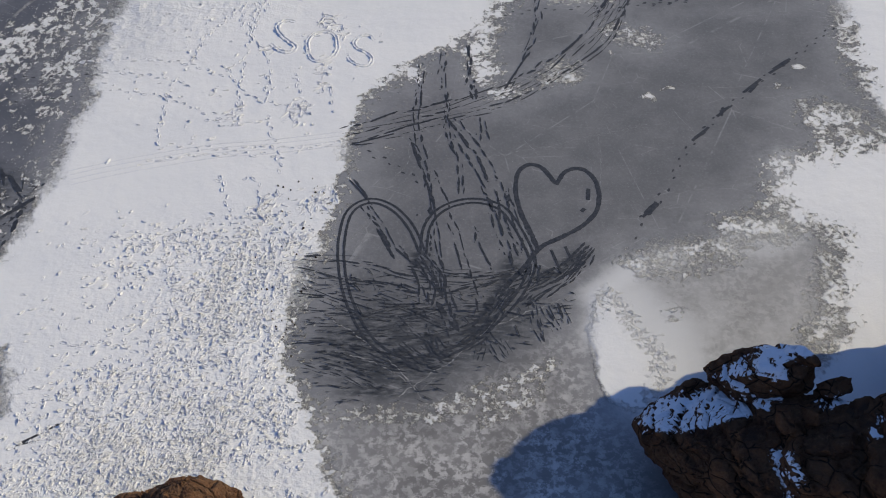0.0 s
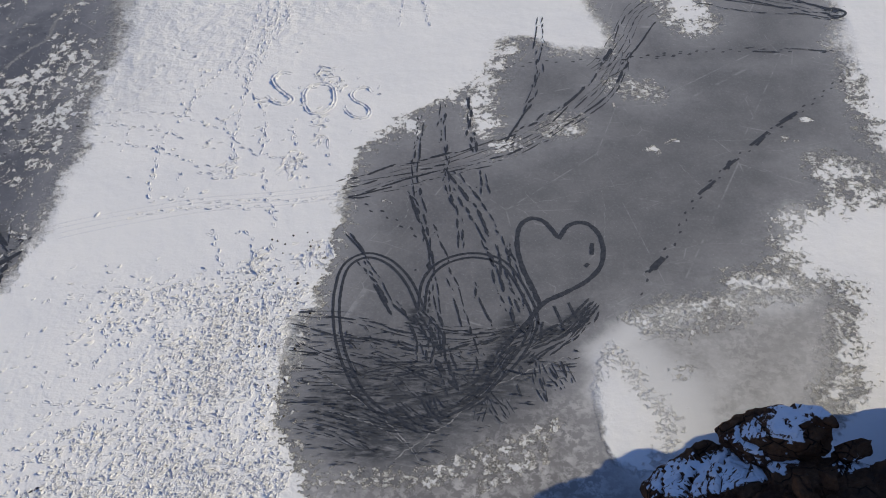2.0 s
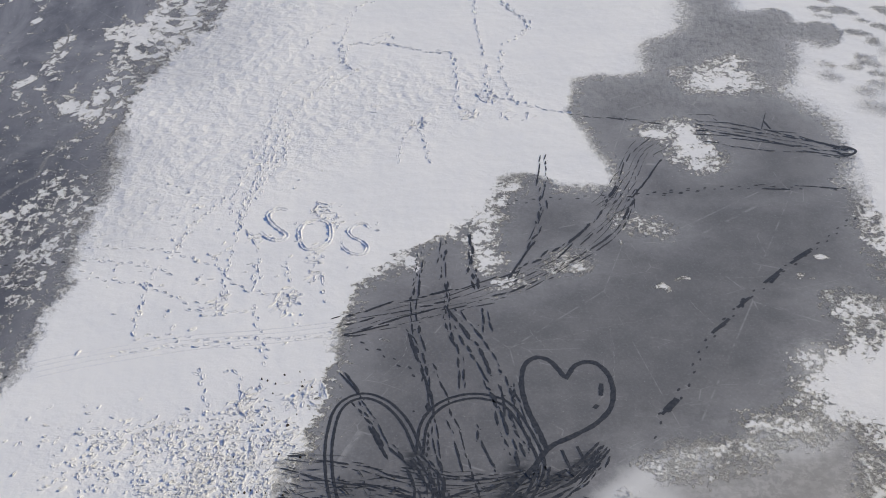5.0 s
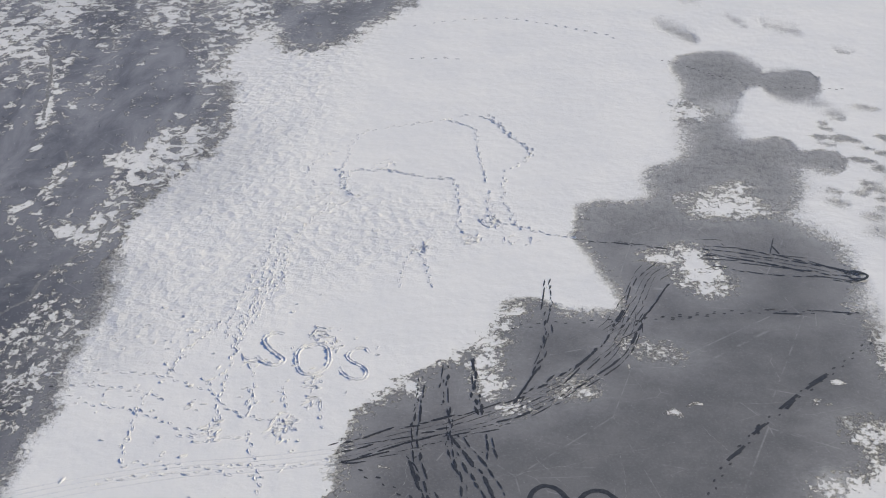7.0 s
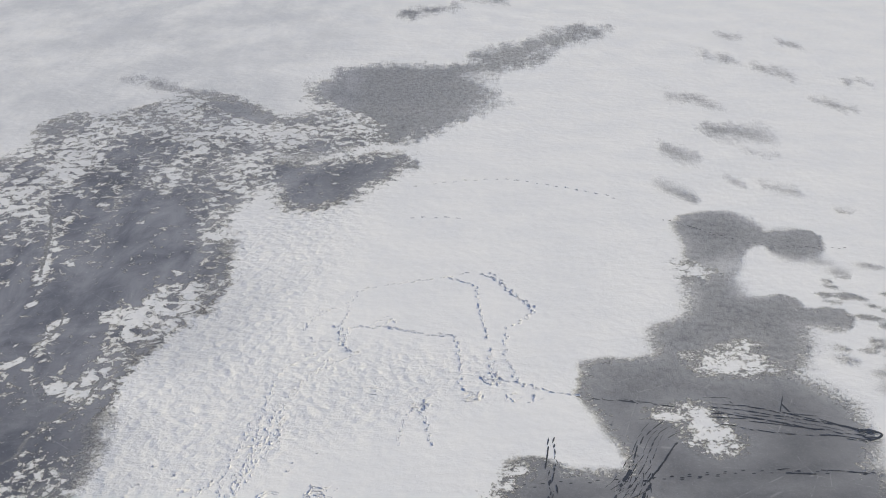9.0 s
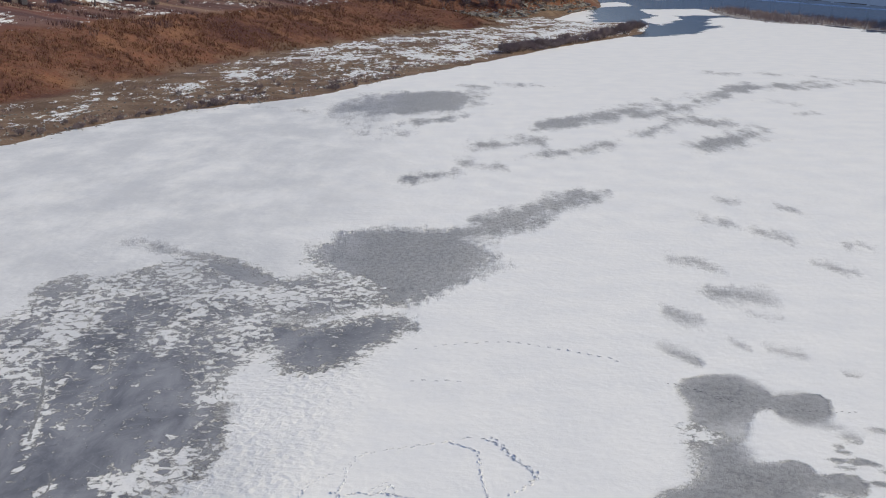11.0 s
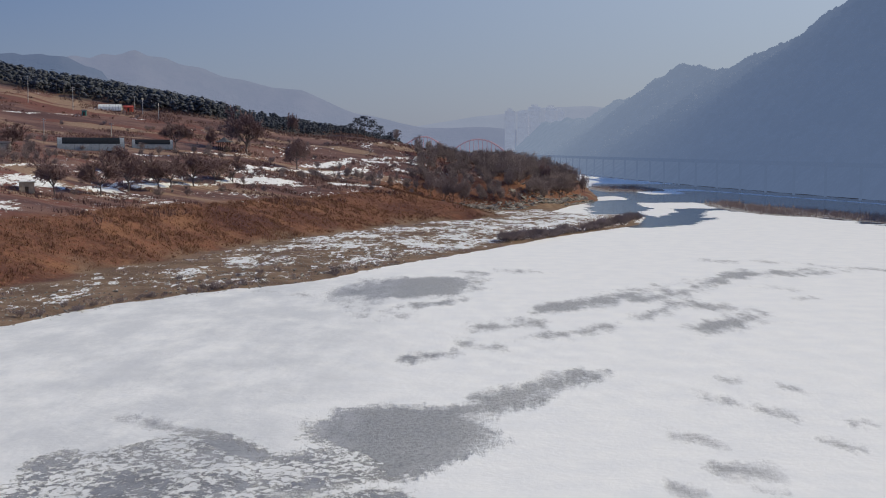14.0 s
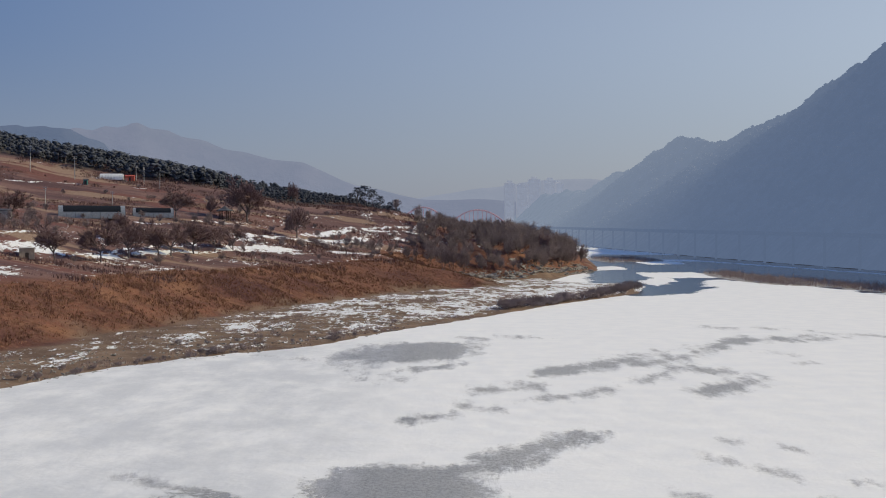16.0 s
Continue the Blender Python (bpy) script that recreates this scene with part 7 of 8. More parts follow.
def branch(rng, wood, twigs, at, way, length, radius, plan, lift, thin):
    """One limb and all that grows from it; plan: for each order, how many, how far they open and how long they are."""
    verts, faces = wood if len(plan) > 1 else twigs
    sides = 6 if len(plan) > 3 else 4 if len(plan) > 1 else 3
    mid = at + way * length * 0.5 + Vector((rng.uniform(-1, 1), rng.uniform(-1, 1), rng.uniform(-0.2, 0.5))) * length * 0.06
    end = at + way * length + Vector((rng.uniform(-1, 1), rng.uniform(-1, 1), lift)) * length * 0.1
    if plan:
        tube(verts, faces, at, mid, radius, radius * 0.8, sides)
        tube(verts, faces, mid, end, radius * 0.8, radius * 0.5, sides)
    else:
        tube(verts, faces, at, end, radius, radius * 0.5, 3)
        return
    count, low, high, ratio = plan[0]
    for k in range(count):
        side = Matrix.Rotation(2.4 * k + rng.uniform(-0.6, 0.6), 3, way) @ way.orthogonal().normalized()
        turn = rng.uniform(low, high)
        out = (way * math.cos(turn) + side * math.sin(turn) + Vector((0, 0, lift * 0.3))).normalized()
        t = rng.uniform(0.35, 1.0) if len(plan) < 4 else rng.uniform(0.75, 1.0)
        start = at.lerp(mid, t * 2) if t < 0.5 else mid.lerp(end, t * 2 - 1)
        branch(rng, wood, twigs, start, out, length * ratio * rng.uniform(0.75, 1.2), max(radius * 0.5, thin), plan[1:], lift, thin)


ROUND = ((7, 0.5, 1.15, 1.35), (6, 0.4, 1.0, 0.62), (6, 0.4, 1.1, 0.62), (6, 0.4, 1.1, 0.65))
SPREAD = ((8, 0.4, 1.2, 1.5), (7, 0.4, 1.0, 0.6), (6, 0.4, 1.1, 0.6), (6, 0.4, 1.1, 0.6))
SLIM = ((6, 0.3, 0.8, 0.55), (7, 0.4, 1.0, 0.6), (7, 0.4, 1.1, 0.65))
LOW = ((5, 0.3, 0.8, 0.6), (6, 0.4, 1.1, 0.7))


def bare_tree(name, label, seed, plan=ROUND, trunk=0.25, lift=0.35, category="tree", stems=1, open_=0.0, thin=0.0042, fine=None):
    """A leafless tree or shrub one metre high, to be scaled where it stands; its height and widest spread are brought to scale."""
    rng = random.Random(seed)
    wood, twigs = ([], []), ([], [])
    for k in range(stems):
        a, o = 2.4 * k + rng.uniform(-0.4, 0.4), open_ * rng.uniform(0.3, 1.2)
        way = Vector((math.cos(a) * math.sin(o), math.sin(a) * math.sin(o), math.cos(o)))
        branch(rng, wood, twigs, Vector((math.cos(a), math.sin(a), 0)) * (0.05 if stems > 1 else 0), way, trunk * rng.uniform(0.8, 1.1), 0.02 if stems == 1 else max(0.009, thin), plan, lift, thin)
    top = max(v.z for v in twigs[0])
    tree = new(name)
    for kind, (verts, faces), mat in (("trunk", wood, BARK), ("crown", twigs, fine or TWIGS)):
        mesh = bpy.data.meshes.new(kind)
        mesh.from_pydata([v / top for v in verts], [], faces)
        meshed(kind, mesh, mat, tree)
    wide = max(math.hypot(v.x, v.y) for v in twigs[0]) / top * 1.8
    return tagged(tree, label, category), wide


def plant(tree, wide, x, y, high, across, turn):
    s = across / wide if across else high
    tree.matrix_basis = Matrix.LocRotScale((x, y, stand(x, y)), Euler((0, 0, turn)), (s, s, high))
    return tree


def copy_plant(tree, wide, x, y, high, across, turn):
    made = copy_thing(tree, Matrix.Translation((x, y, stand(x, y))))
    return plant(made, wide, x, y, high, across, turn)


yard = random.Random(11)
kinds = [bare_tree("orchard_tree", "bare round-crowned tree beside a snowy field track", 20 + k, ROUND, 0.26, thin=0.0068, fine=ORCHARD_TWIGS) for k in range(3)]
for k, (x, y, high, across) in enumerate(ORCHARD):
    tree, wide = kinds[k % 3]
    (plant if k < 3 else copy_plant)(tree, wide, x, y, high * 1.3, across * 1.75, yard.uniform(0, 6))
for tree, _ in kinds:
    tagged(tree, group="bare trees along the field track")
for ob in [o for o in scene.objects if o.name.startswith("orchard_tree")]:
    tagged(ob, group="bare trees along the field track")
for k, (x, y, high, across) in enumerate(LARGE_TREES):
    tree, wide = bare_tree("bare_tree", "tall leafless tree with wide dark branches above the fields", 40 + k, SPREAD, 0.2, thin=0.006, fine=ORCHARD_TWIGS)
    plant(tree, wide, x, y, high, across, yard.uniform(0, 6))

shrubs = [bare_tree("thicket_tree", "leafless tree in a dark thicket on the headland", 60 + k, SLIM, 0.62, 0.6, stems=4, open_=0.3) for k in range(4)]
rooted = [row for row in THICKET + HEDGES + COPSE if land_place(np.array([row[0]]), np.array([row[1]]))[2][0] > 3]
for k, (x, y, high) in enumerate(rooted):
    tree, wide = shrubs[k % 4]
    (plant if k < 4 else copy_plant)(tree, wide, x, y, high, max(high * 0.8, 4.5), yard.uniform(0, 6))


def grove(name, label, places):
    """Many small trees grown together into one mass: each a turned and scaled repeat of the shrubs."""
    for part_name, material in (("crown", TWIGS), ("trunk", BARK)):
        all_verts, all_faces, base = [], [], 0
        for k, (x, y, high, across, turn) in enumerate(places):
            tree, wide = shrubs[k % 4]
            mesh = next(c for c in tree.children if c.name.startswith(part_name)).data
            co = np.empty(len(mesh.vertices) * 3, np.float32)
            mesh.vertices.foreach_get("co", co)
            co = co.reshape(-1, 3)
            loops = np.empty(len(mesh.loops), np.int32)
            mesh.loops.foreach_get("vertex_index", loops)
            s, c = math.sin(turn), math.cos(turn)
            k = across / wide
            all_verts.append(np.stack([(co[:, 0] * c - co[:, 1] * s) * k + x, (co[:, 0] * s + co[:, 1] * c) * k + y, co[:, 2] * high + stand(x, y)], 1))
            all_faces.append(loops.reshape(-1, 4) + base)
            base += len(co)
        verts, faces = np.concatenate(all_verts), np.concatenate(all_faces)
        mesh = bpy.data.meshes.new(name)
        mesh.vertices.add(len(verts)), mesh.loops.add(faces.size), mesh.polygons.add(len(faces))
        mesh.vertices.foreach_set("co", verts.ravel())
        mesh.loops.foreach_set("vertex_index", faces.ravel())
        mesh.polygons.foreach_set("loop_start", np.arange(len(faces)) * 4)
        mesh.update(calc_edges=True)
        tagged(meshed(name + ("_stems" if part_name == "trunk" else ""), mesh, material), label, "wood", kind="stuff")


growing = []
for k in range(460):
    x, y = yard.uniform(-14, 86), yard.uniform(590, 738)
    d, near, e = land_place(np.array([x]), np.array([y]))
    if 5 < e[0] < 75:
        high = yard.uniform(4.0, 8.0) + yard.uniform(1.5, 7.0) * min(1.0, max(0.0, (x - 15) / 30))
        growing.append((x, y, high, high * yard.uniform(0.7, 1.1), yard.uniform(0, 6)))
grove("headland_wood", "dark leafless wood on the river headland", growing)
for k in range(130):
    x, y = yard.uniform(-190, 20), yard.uniform(370, 650)
    d, near, e = land_place(np.array([x]), np.array([y]))
    if 24 < e[0] < 210:
        high = yard.uniform(1.5, 4.0)
        tree, wide = shrubs[k % 4]
        copy_plant(tree, wide, x, y, high, high * yard.uniform(1.0, 1.6), yard.uniform(0, 6))
for ob in [o for o in scene.objects if o.name.startswith("thicket_tree")]:
    tagged(ob, group="bare trees and shrubs on the bank")
bushes = [bare_tree("shore_shrub", "low reddish leafless shrub at the ice edge", 80 + k, LOW, 0.6, 0.4, "shrub", stems=9, open_=0.7, thin=0.013) for k in range(3)]
count = 0
for a, b, n in (((-72, 214), (-38, 276), 70), ((-30, 281), (-8, 330), 12), ((20, 392), (60, 462), 70), ((60, 462), (84, 530), 60), ((-58, 268), (-20, 300), 12)):
    for _ in range(n):
        t = yard.random()
        x, y = a[0] + (b[0] - a[0]) * t + yard.gauss(-1.5, 2.0), a[1] + (b[1] - a[1]) * t + yard.gauss(1.5, 2.5)
        if from_line(np.array([x]), np.array([y]), SHORE)[0][0] < 0.3:
            continue
        high = yard.uniform(0.7, 1.9) * (2.3 if y > 380 else 1.0)
        tree, wide = bushes[count % 3]
        (plant if count < 3 else copy_plant)(tree, wide, x, y, high, high * yard.uniform(1.1, 1.9), yard.uniform(0, 6))
        count += 1
for ob in [o for o in scene.objects if o.name.startswith("shore_shrub")]:
    tagged(ob, group="shrubs along the shore")


def pine(rng, wood, crown, x, y, z, high, across, count, low=0.32):
    """A pine: a bare stem and flat tiers of needle clumps."""
    tube(*wood, Vector((x, y, z)), Vector((x + rng.uniform(-0.4, 0.4), y, z + high * 0.85)), high * 0.022, high * 0.008, 5)
    verts, faces = crown
    for _ in range(count):
        t = rng.random() ** 0.7
        h = high * (low + (1 - low) * t)
        r = across * 0.5 * math.sqrt(max(0.03, 1 - ((t - 0.3) / 0.75) ** 2)) * math.sqrt(rng.random())
        a = rng.uniform(0, 6.283)
        c = Vector((x + r * math.cos(a), y + r * math.sin(a), z + h))
        size, base = across * rng.uniform(0.09, 0.17) * (1.0 if count > 60 else 1.15), len(verts)
        for k in range(3):
            verts.append(c + Vector((rng.uniform(-1, 1), rng.uniform(-1, 1), rng.uniform(-0.5, 0.5))) * size)
        faces.append((base, base + 1, base + 2))


def clump(rng, crown, c, r):
    """A lumpy mass of needles: a rough twelve-cornered ball."""
    verts, faces = crown
    base, g = len(verts), 1.618
    for p in ((0, 1, g), (0, -1, g), (0, 1, -g), (0, -1, -g), (1, g, 0), (-1, g, 0), (1, -g, 0), (-1, -g, 0), (g, 0, 1), (-g, 0, 1), (g, 0, -1), (-g, 0, -1)):
        verts.append(c + Vector((p[0], p[1], p[2] * 0.7)) * (r / 1.9 * rng.uniform(0.5, 1.4)))
    for a, b, d in ((0, 1, 8), (0, 8, 4), (0, 4, 5), (0, 5, 9), (0, 9, 1), (1, 6, 8), (8, 6, 10), (8, 10, 4), (4, 10, 2), (4, 2, 5), (5, 2, 11), (5, 11, 9), (9, 11, 7), (9, 7, 1), (1, 7, 6), (3, 6, 7), (3, 10, 6), (3, 2, 10), (3, 11, 2), (3, 7, 11)):
        faces.append((base + a, base + b, base + d))


for k, (x, y, high) in enumerate(PINES):
    tree = tagged(new("pine_tree"), "dark green pine with flat tiers of needles", "tree", group="pines on the ridge")
    tree.location = (x, y, stand(x, y))
    rng, wood, crown = random.Random(100 + k), ([], []), ([], [])
    pine(rng, wood, crown, 0, 0, 0, high * 1.15, high * 0.75, 260)
    for name, (verts, faces), mat in (("trunk", wood, BARK), ("crown", crown, NEEDLES)):
        mesh = bpy.data.meshes.new(name)
        mesh.from_pydata(verts, [], faces)
        meshed(name, mesh, mat, tree)
rng, wood, crown = random.Random(5), ([], []), ([], [])
fx, fy = np.random.RandomState(6).uniform(-430, 10, 9000), np.random.RandomState(7).uniform(520, 860, 9000)
wooded, tall = land_fields(fx, fy)["forest"], land_height(fx, fy)
for x, y, f, z in zip(fx, fy, wooded, tall):
    if f > 0.5 and rng.random() < 0.9:
        high = rng.uniform(6, 10) * (0.5 if x > -128 else 0.8 if x < -225 else 1.0)
        pine(rng, wood, crown, x, y, z - 0.2, high, high * rng.uniform(0.75, 1.05), 22, 0.12)
        for _ in range(6):
            a, t = rng.uniform(0, 6.283), rng.uniform(0.2, 0.92)
            clump(rng, crown, Vector((x + math.cos(a) * high * 0.28 * (1.1 - t), y + math.sin(a) * high * 0.28 * (1.1 - t), z + high * t)), high * rng.uniform(0.13, 0.2))
woods = joined("pine_wood", crown[0], crown[1], NEEDLES, True)
tagged(woods, "dense dark pine wood covering the hill", "wood", kind="stuff")
tagged(joined("pine_wood_stems", wood[0], wood[1], BARK, False), "thin dark stems of the pine wood", "wood", kind="stuff")


def blades(name, places, low, high, lean, material, label, wide=0.06, each=5):
    """Clumps of dry stalks: each stalk one slim leaf-shaped blade."""
    rng = random.Random(len(places))
    verts, faces = [], []
    for x, y, z, s in places:
        for _ in range(each):
            h, a, w = rng.uniform(low, high) * s, rng.uniform(0, 6.283), wide * rng.uniform(0.6, 1.3)
            bx, by = x + rng.gauss(0, 0.35), y + rng.gauss(0, 0.35)
            tx, ty = bx + rng.gauss(0, lean) * h, by + rng.gauss(0, lean) * h
            base = len(verts)
            verts += [(bx - w * math.cos(a), by - w * math.sin(a), z - 0.1), (bx + w * math.cos(a), by + w * math.sin(a), z - 0.1), (tx, ty, z + h)]
            faces.append((base, base + 1, base + 2))
    return tagged(joined(name, verts, faces, material, False), label, "grass", kind="stuff")


seeds = np.random.RandomState(12)
gx, gy = seeds.uniform(-175, 75, 90000), seeds.uniform(215, 600, 90000)
gd, gnear, ge = land_place(gx, gy)
patch = lattice(gx, gy, 8.0, 51) + lattice(gx, gy, 3.0, 52) * 0.6
ok = (ge > -1) & (ge < 30) & (patch > seeds.uniform(-1.4, 0.6, len(gx)))
gz = land_height(gx, gy)
blades("dry_grass", [(x, y, z, 0.8 + 0.3 * p) for x, y, z, p in zip(gx[ok], gy[ok], gz[ok], patch[ok])], 0.45, 1.25, 0.35, STRAW, "tall dry red-brown grass on the river slope", 0.07, 8)
bx, by = seeds.uniform(-230, 60, 60000), seeds.uniform(330, 760, 60000)
bd, bnear, be = land_place(bx, by)
rows = lattice(bx * 0.35, by, 9.0, 53) + lattice(bx, by, 4.0, 54) * 0.5
ok = (be > 22) & (be < 340) & (rows > 0.16) & (land_fields(bx, by)["snow"] < 0.75)
bz = land_height(bx, by)
blades("field_brush", [(x, y, z, 0.6 + 0.7 * p) for x, y, z, p in zip(bx[ok], by[ok], bz[ok], rows[ok])], 0.5, 1.6, 0.3, BRUSH, "rows of dark brown brush and dry stalks between the fields", 0.13, 4)
ok = (gd > 1.0) & (ge < -2) & (gy < 470) & (patch > np.where(gd < 9, 0.25, 0.6))
blades("shore_weeds", [(x, y, z, 1.0) for x, y, z in zip(gx[ok], gy[ok], gz[ok])], 0.3, 0.8, 0.3, REED, "low brown weeds on the sandy shore", 0.07, 4)
bars = []
for ax, ay, bx, by, half in SANDBARS:
    for _ in range(520):
        t, u = seeds.uniform(), seeds.uniform(-0.75, 0.75)
        bars.append((ax + (bx - ax) * t + seeds.normal(0, 3), ay + (by - ay) * t + u * half * 1.4, 0.0, 1.0))
for _ in range(700):
    t = seeds.uniform() ** 0.7
    if lattice(np.array([t * 60.0]), np.array([3.0]), 4.0, 57)[0] > -0.35:
        bars.append((46 + 38 * t + seeds.normal(-4.0, 3.0), 440 + 90 * t + seeds.normal(0.0, 7.0), 0.1, 0.8))
blades("reed_bed", bars, 0.8, 3.0, 0.2, REED, "brown winter reeds standing on sandbars in the river", 0.07, 6)

# ---- stones along the shore and the headland ----
STONE = plain_material("grey_bank_stone", (0.17, 0.155, 0.14), (0.38, 0.36, 0.33), 0.8, 0.85, 0.0, 0.1)
shapes = []
for k in range(5):
    turn = random.Random(200 + k)
    bm = bmesh.new()
    for _ in range(14):
        bm.verts.new((turn.gauss(0, 0.42), turn.gauss(0, 0.42), turn.uniform(-0.35, 0.45)))
    bmesh.ops.convex_hull(bm, input=bm.verts)
    bmesh.ops.delete(bm, geom=[v for v in bm.verts if not v.link_faces], context="VERTS")
    mesh = bpy.data.meshes.new("boulder")
    bm.to_mesh(mesh)
    bm.free()
    mesh.materials.append(STONE)
    shapes.append(mesh)
def lay_stone(k, x, y, size):
    return Matrix.LocRotScale((x, y, stand(x, y, 0.0) + size * 0.1), Euler((yard.uniform(-0.4, 0.4), yard.uniform(-0.4, 0.4), yard.uniform(0, 6))), (size, size * 0.9, size * 0.8))


for k in range(290):
    if k < 220:
        j = yard.randrange(len(BOULDER_FOOT) - 1)
        (ax, ay), (bx, by), t = BOULDER_FOOT[j], BOULDER_FOOT[j + 1], yard.random()
        up = abs(yard.gauss(0, 5.0))
        x, y, size = ax + (bx - ax) * t - up * 0.8 + 1, ay + (by - ay) * t + up * 0.6, yard.uniform(0.9, 2.5)
    else:
        t = yard.random()
        x, y, size = -74 + 62 * t + yard.gauss(-3, 3), 212 + 100 * t + yard.gauss(3, 4), yard.uniform(0.25, 0.7)
    ob = tagged(new("boulder", shapes[k % 5]), "pale grey boulder on the river bank", "rock", group="boulders on the bank")
    ob.matrix_basis = lay_stone(k, x, y, size)
# countless smaller stones: rubble below the headland and rows of cobbles on the sandy shore
verts, faces = [], []
for k in range(2600):
    if k < 900:
        j = yard.randrange(len(BOULDER_FOOT) - 1)
        (ax, ay), (bx, by), t = BOULDER_FOOT[j], BOULDER_FOOT[j + 1], yard.random()
        up = abs(yard.gauss(0, 6.0))
        x, y, size = ax + (bx - ax) * t - up * 0.8 + 1, ay + (by - ay) * t + up * 0.6, yard.uniform(0.4, 1.1)
    else:
        t, row = yard.random() ** 1.4, 3.0 + 4.5 * yard.randrange(7) + yard.gauss(0, 0.7)
        x, y, size = -92 + 100 * t - row * 0.8, 166 + 186 * t + row * 0.5, yard.uniform(0.15, 0.55)
    m, base, mesh = lay_stone(k, x, y, size), len(verts), shapes[k % 5]
    verts += [m @ v.co for v in mesh.vertices]
    faces += [tuple(base + i for i in p.vertices) for p in mesh.polygons]
tagged(joined("rubble", verts, faces, STONE, False), "grey rubble and cobbles lying along the river bank", "stones", kind="stuff")


# ---- farm buildings, poles and bridges ----
def box(bm, low, high):
    made = bmesh.ops.create_cube(bm, size=1.0)["verts"]
    for v in made:
        v.co = Vector([low[i] + (v.co[i] + 0.5) * (high[i] - low[i]) for i in range(3)])


FILM = plain_material("grey_plastic_film", (0.17, 0.195, 0.23), (0.27, 0.295, 0.33), 1.2, 0.4, 0.0, 0.02, 0.5)
NET = plain_material("black_shade_net", (0.01, 0.012, 0.018), (0.02, 0.024, 0.034), 2.0, 0.9, 0.0, 0.01, 0.1)
WHITE_FILM = plain_material("white_plastic_film", (0.62, 0.64, 0.66), (0.78, 0.79, 0.8), 1.0, 0.4)
RED_SHEET = plain_material("red_painted_sheet", (0.45, 0.075, 0.05), (0.58, 0.12, 0.08), 1.5, 0.5)
CONCRETE = plain_material("weathered_concrete", (0.30, 0.29, 0.27), (0.44, 0.43, 0.40), 0.8, 0.85)
TIMBER = plain_material("dark_stained_timber", (0.05, 0.035, 0.028), (0.10, 0.07, 0.055), 3.0, 0.7)
SLATE = plain_material("dark_roof_tiles", (0.05, 0.055, 0.07), (0.10, 0.105, 0.12), 2.0, 0.6)
STEEL = plain_material("grey_pole_concrete", (0.36, 0.36, 0.37), (0.5, 0.5, 0.5), 2.0, 0.7)
# red paint with pale emission added in place of haze
RED_STEEL_HAZE_GLOW = haze_glow_material("red_painted_steel", (0.3, 0.12, 0.12), (0.36, 0.16, 0.15), (0.19, 0.165, 0.21), 0.2)


def vault(name, x, y, turn, length, width, high, cover, skirt, label):
    """A tunnel greenhouse: a rounded cover, lower side skirts, two end walls with doors."""
    house = tagged(new(name), label, "greenhouse")
    house.matrix_basis = Matrix.LocRotScale((x, y, stand(x, y, 0.3)), Euler((0, 0, turn)), None)
    steps = 14

    def shell(first, last, lift, share=1.0):
        bm = bmesh.new()
        rings = []
        for k in range(first, last + 1):
            a = math.pi * k / steps
            r, h = (width / 2 + lift) * math.cos(a), (high + lift) * math.sin(a) ** 0.8
            rings.append([bm.verts.new((u, -r, h)) for u in np.linspace(-length / 2, length / 2, 9) * share])
        for p, q in zip(rings, rings[1:]):
            for k in range(8):
                bm.faces.new((p[k], p[k + 1], q[k + 1], q[k]))
        return bm

    part("cover", shell(2, 12, 0.06, 0.86), cover, house, smooth=True)
    part("film", shell(2, 12, 0.0), skirt, house, smooth=True)
    part("side_film", shell(0, 2, 0.0), skirt, house, smooth=True)
    part("side_film", shell(12, 14, 0.0), skirt, house, smooth=True)
    for end in (-1, 1):
        bm = bmesh.new()
        loop = [bm.verts.new((end * length / 2, -width / 2 * math.cos(math.pi * k / steps), high * math.sin(math.pi * k / steps) ** 0.8)) for k in range(steps + 1)]
        bm.faces.new(loop)
        part("end_wall", bm, skirt, house)
        bm = bmesh.new()
        box(bm, (end * length / 2 - 0.05, -1.0, 0), (end * length / 2 + 0.05, 1.0, 2.1))
        door = part("door", bm, FILM, house)
        for v in (-1.0, 0.92):
            bm = bmesh.new()
            box(bm, (end * (length / 2 + 0.055) - 0.01, v, 0), (end * (length / 2 + 0.055) + 0.01, v + 0.08, 2.1))
            part("door_frame", bm, STEEL, door)
    for u in np.linspace(-length / 2, length / 2, 9):
        verts, faces = [], []
        for k in range(steps):
            a, b = math.pi * k / steps, math.pi * (k + 1) / steps
            p, q = (Vector((u, -(width / 2 + 0.08) * math.cos(t), (high + 0.08) * math.sin(t) ** 0.8)) for t in (a, b))
            tube(verts, faces, p, q, 0.03, 0.03, 4)
        mesh = bpy.data.meshes.new("hoop")
        mesh.from_pydata(verts, [], faces)
        meshed("hoop", mesh, NET, house)
    return house


vault("greenhouse", -142.5, 500.0, radians(18), 26, 8.5, 5.2, NET, FILM, "long tunnel greenhouse under a black shade net")
vault("greenhouse", -125, 531.0, radians(16), 17, 7.0, 4.2, NET, FILM, "shorter tunnel greenhouse under a black shade net")
vault("film_tunnel", -177, 656.7, radians(10), 12, 6.0, 3.4, WHITE_FILM, WHITE_FILM, "white plastic film tunnel below the pine wood")


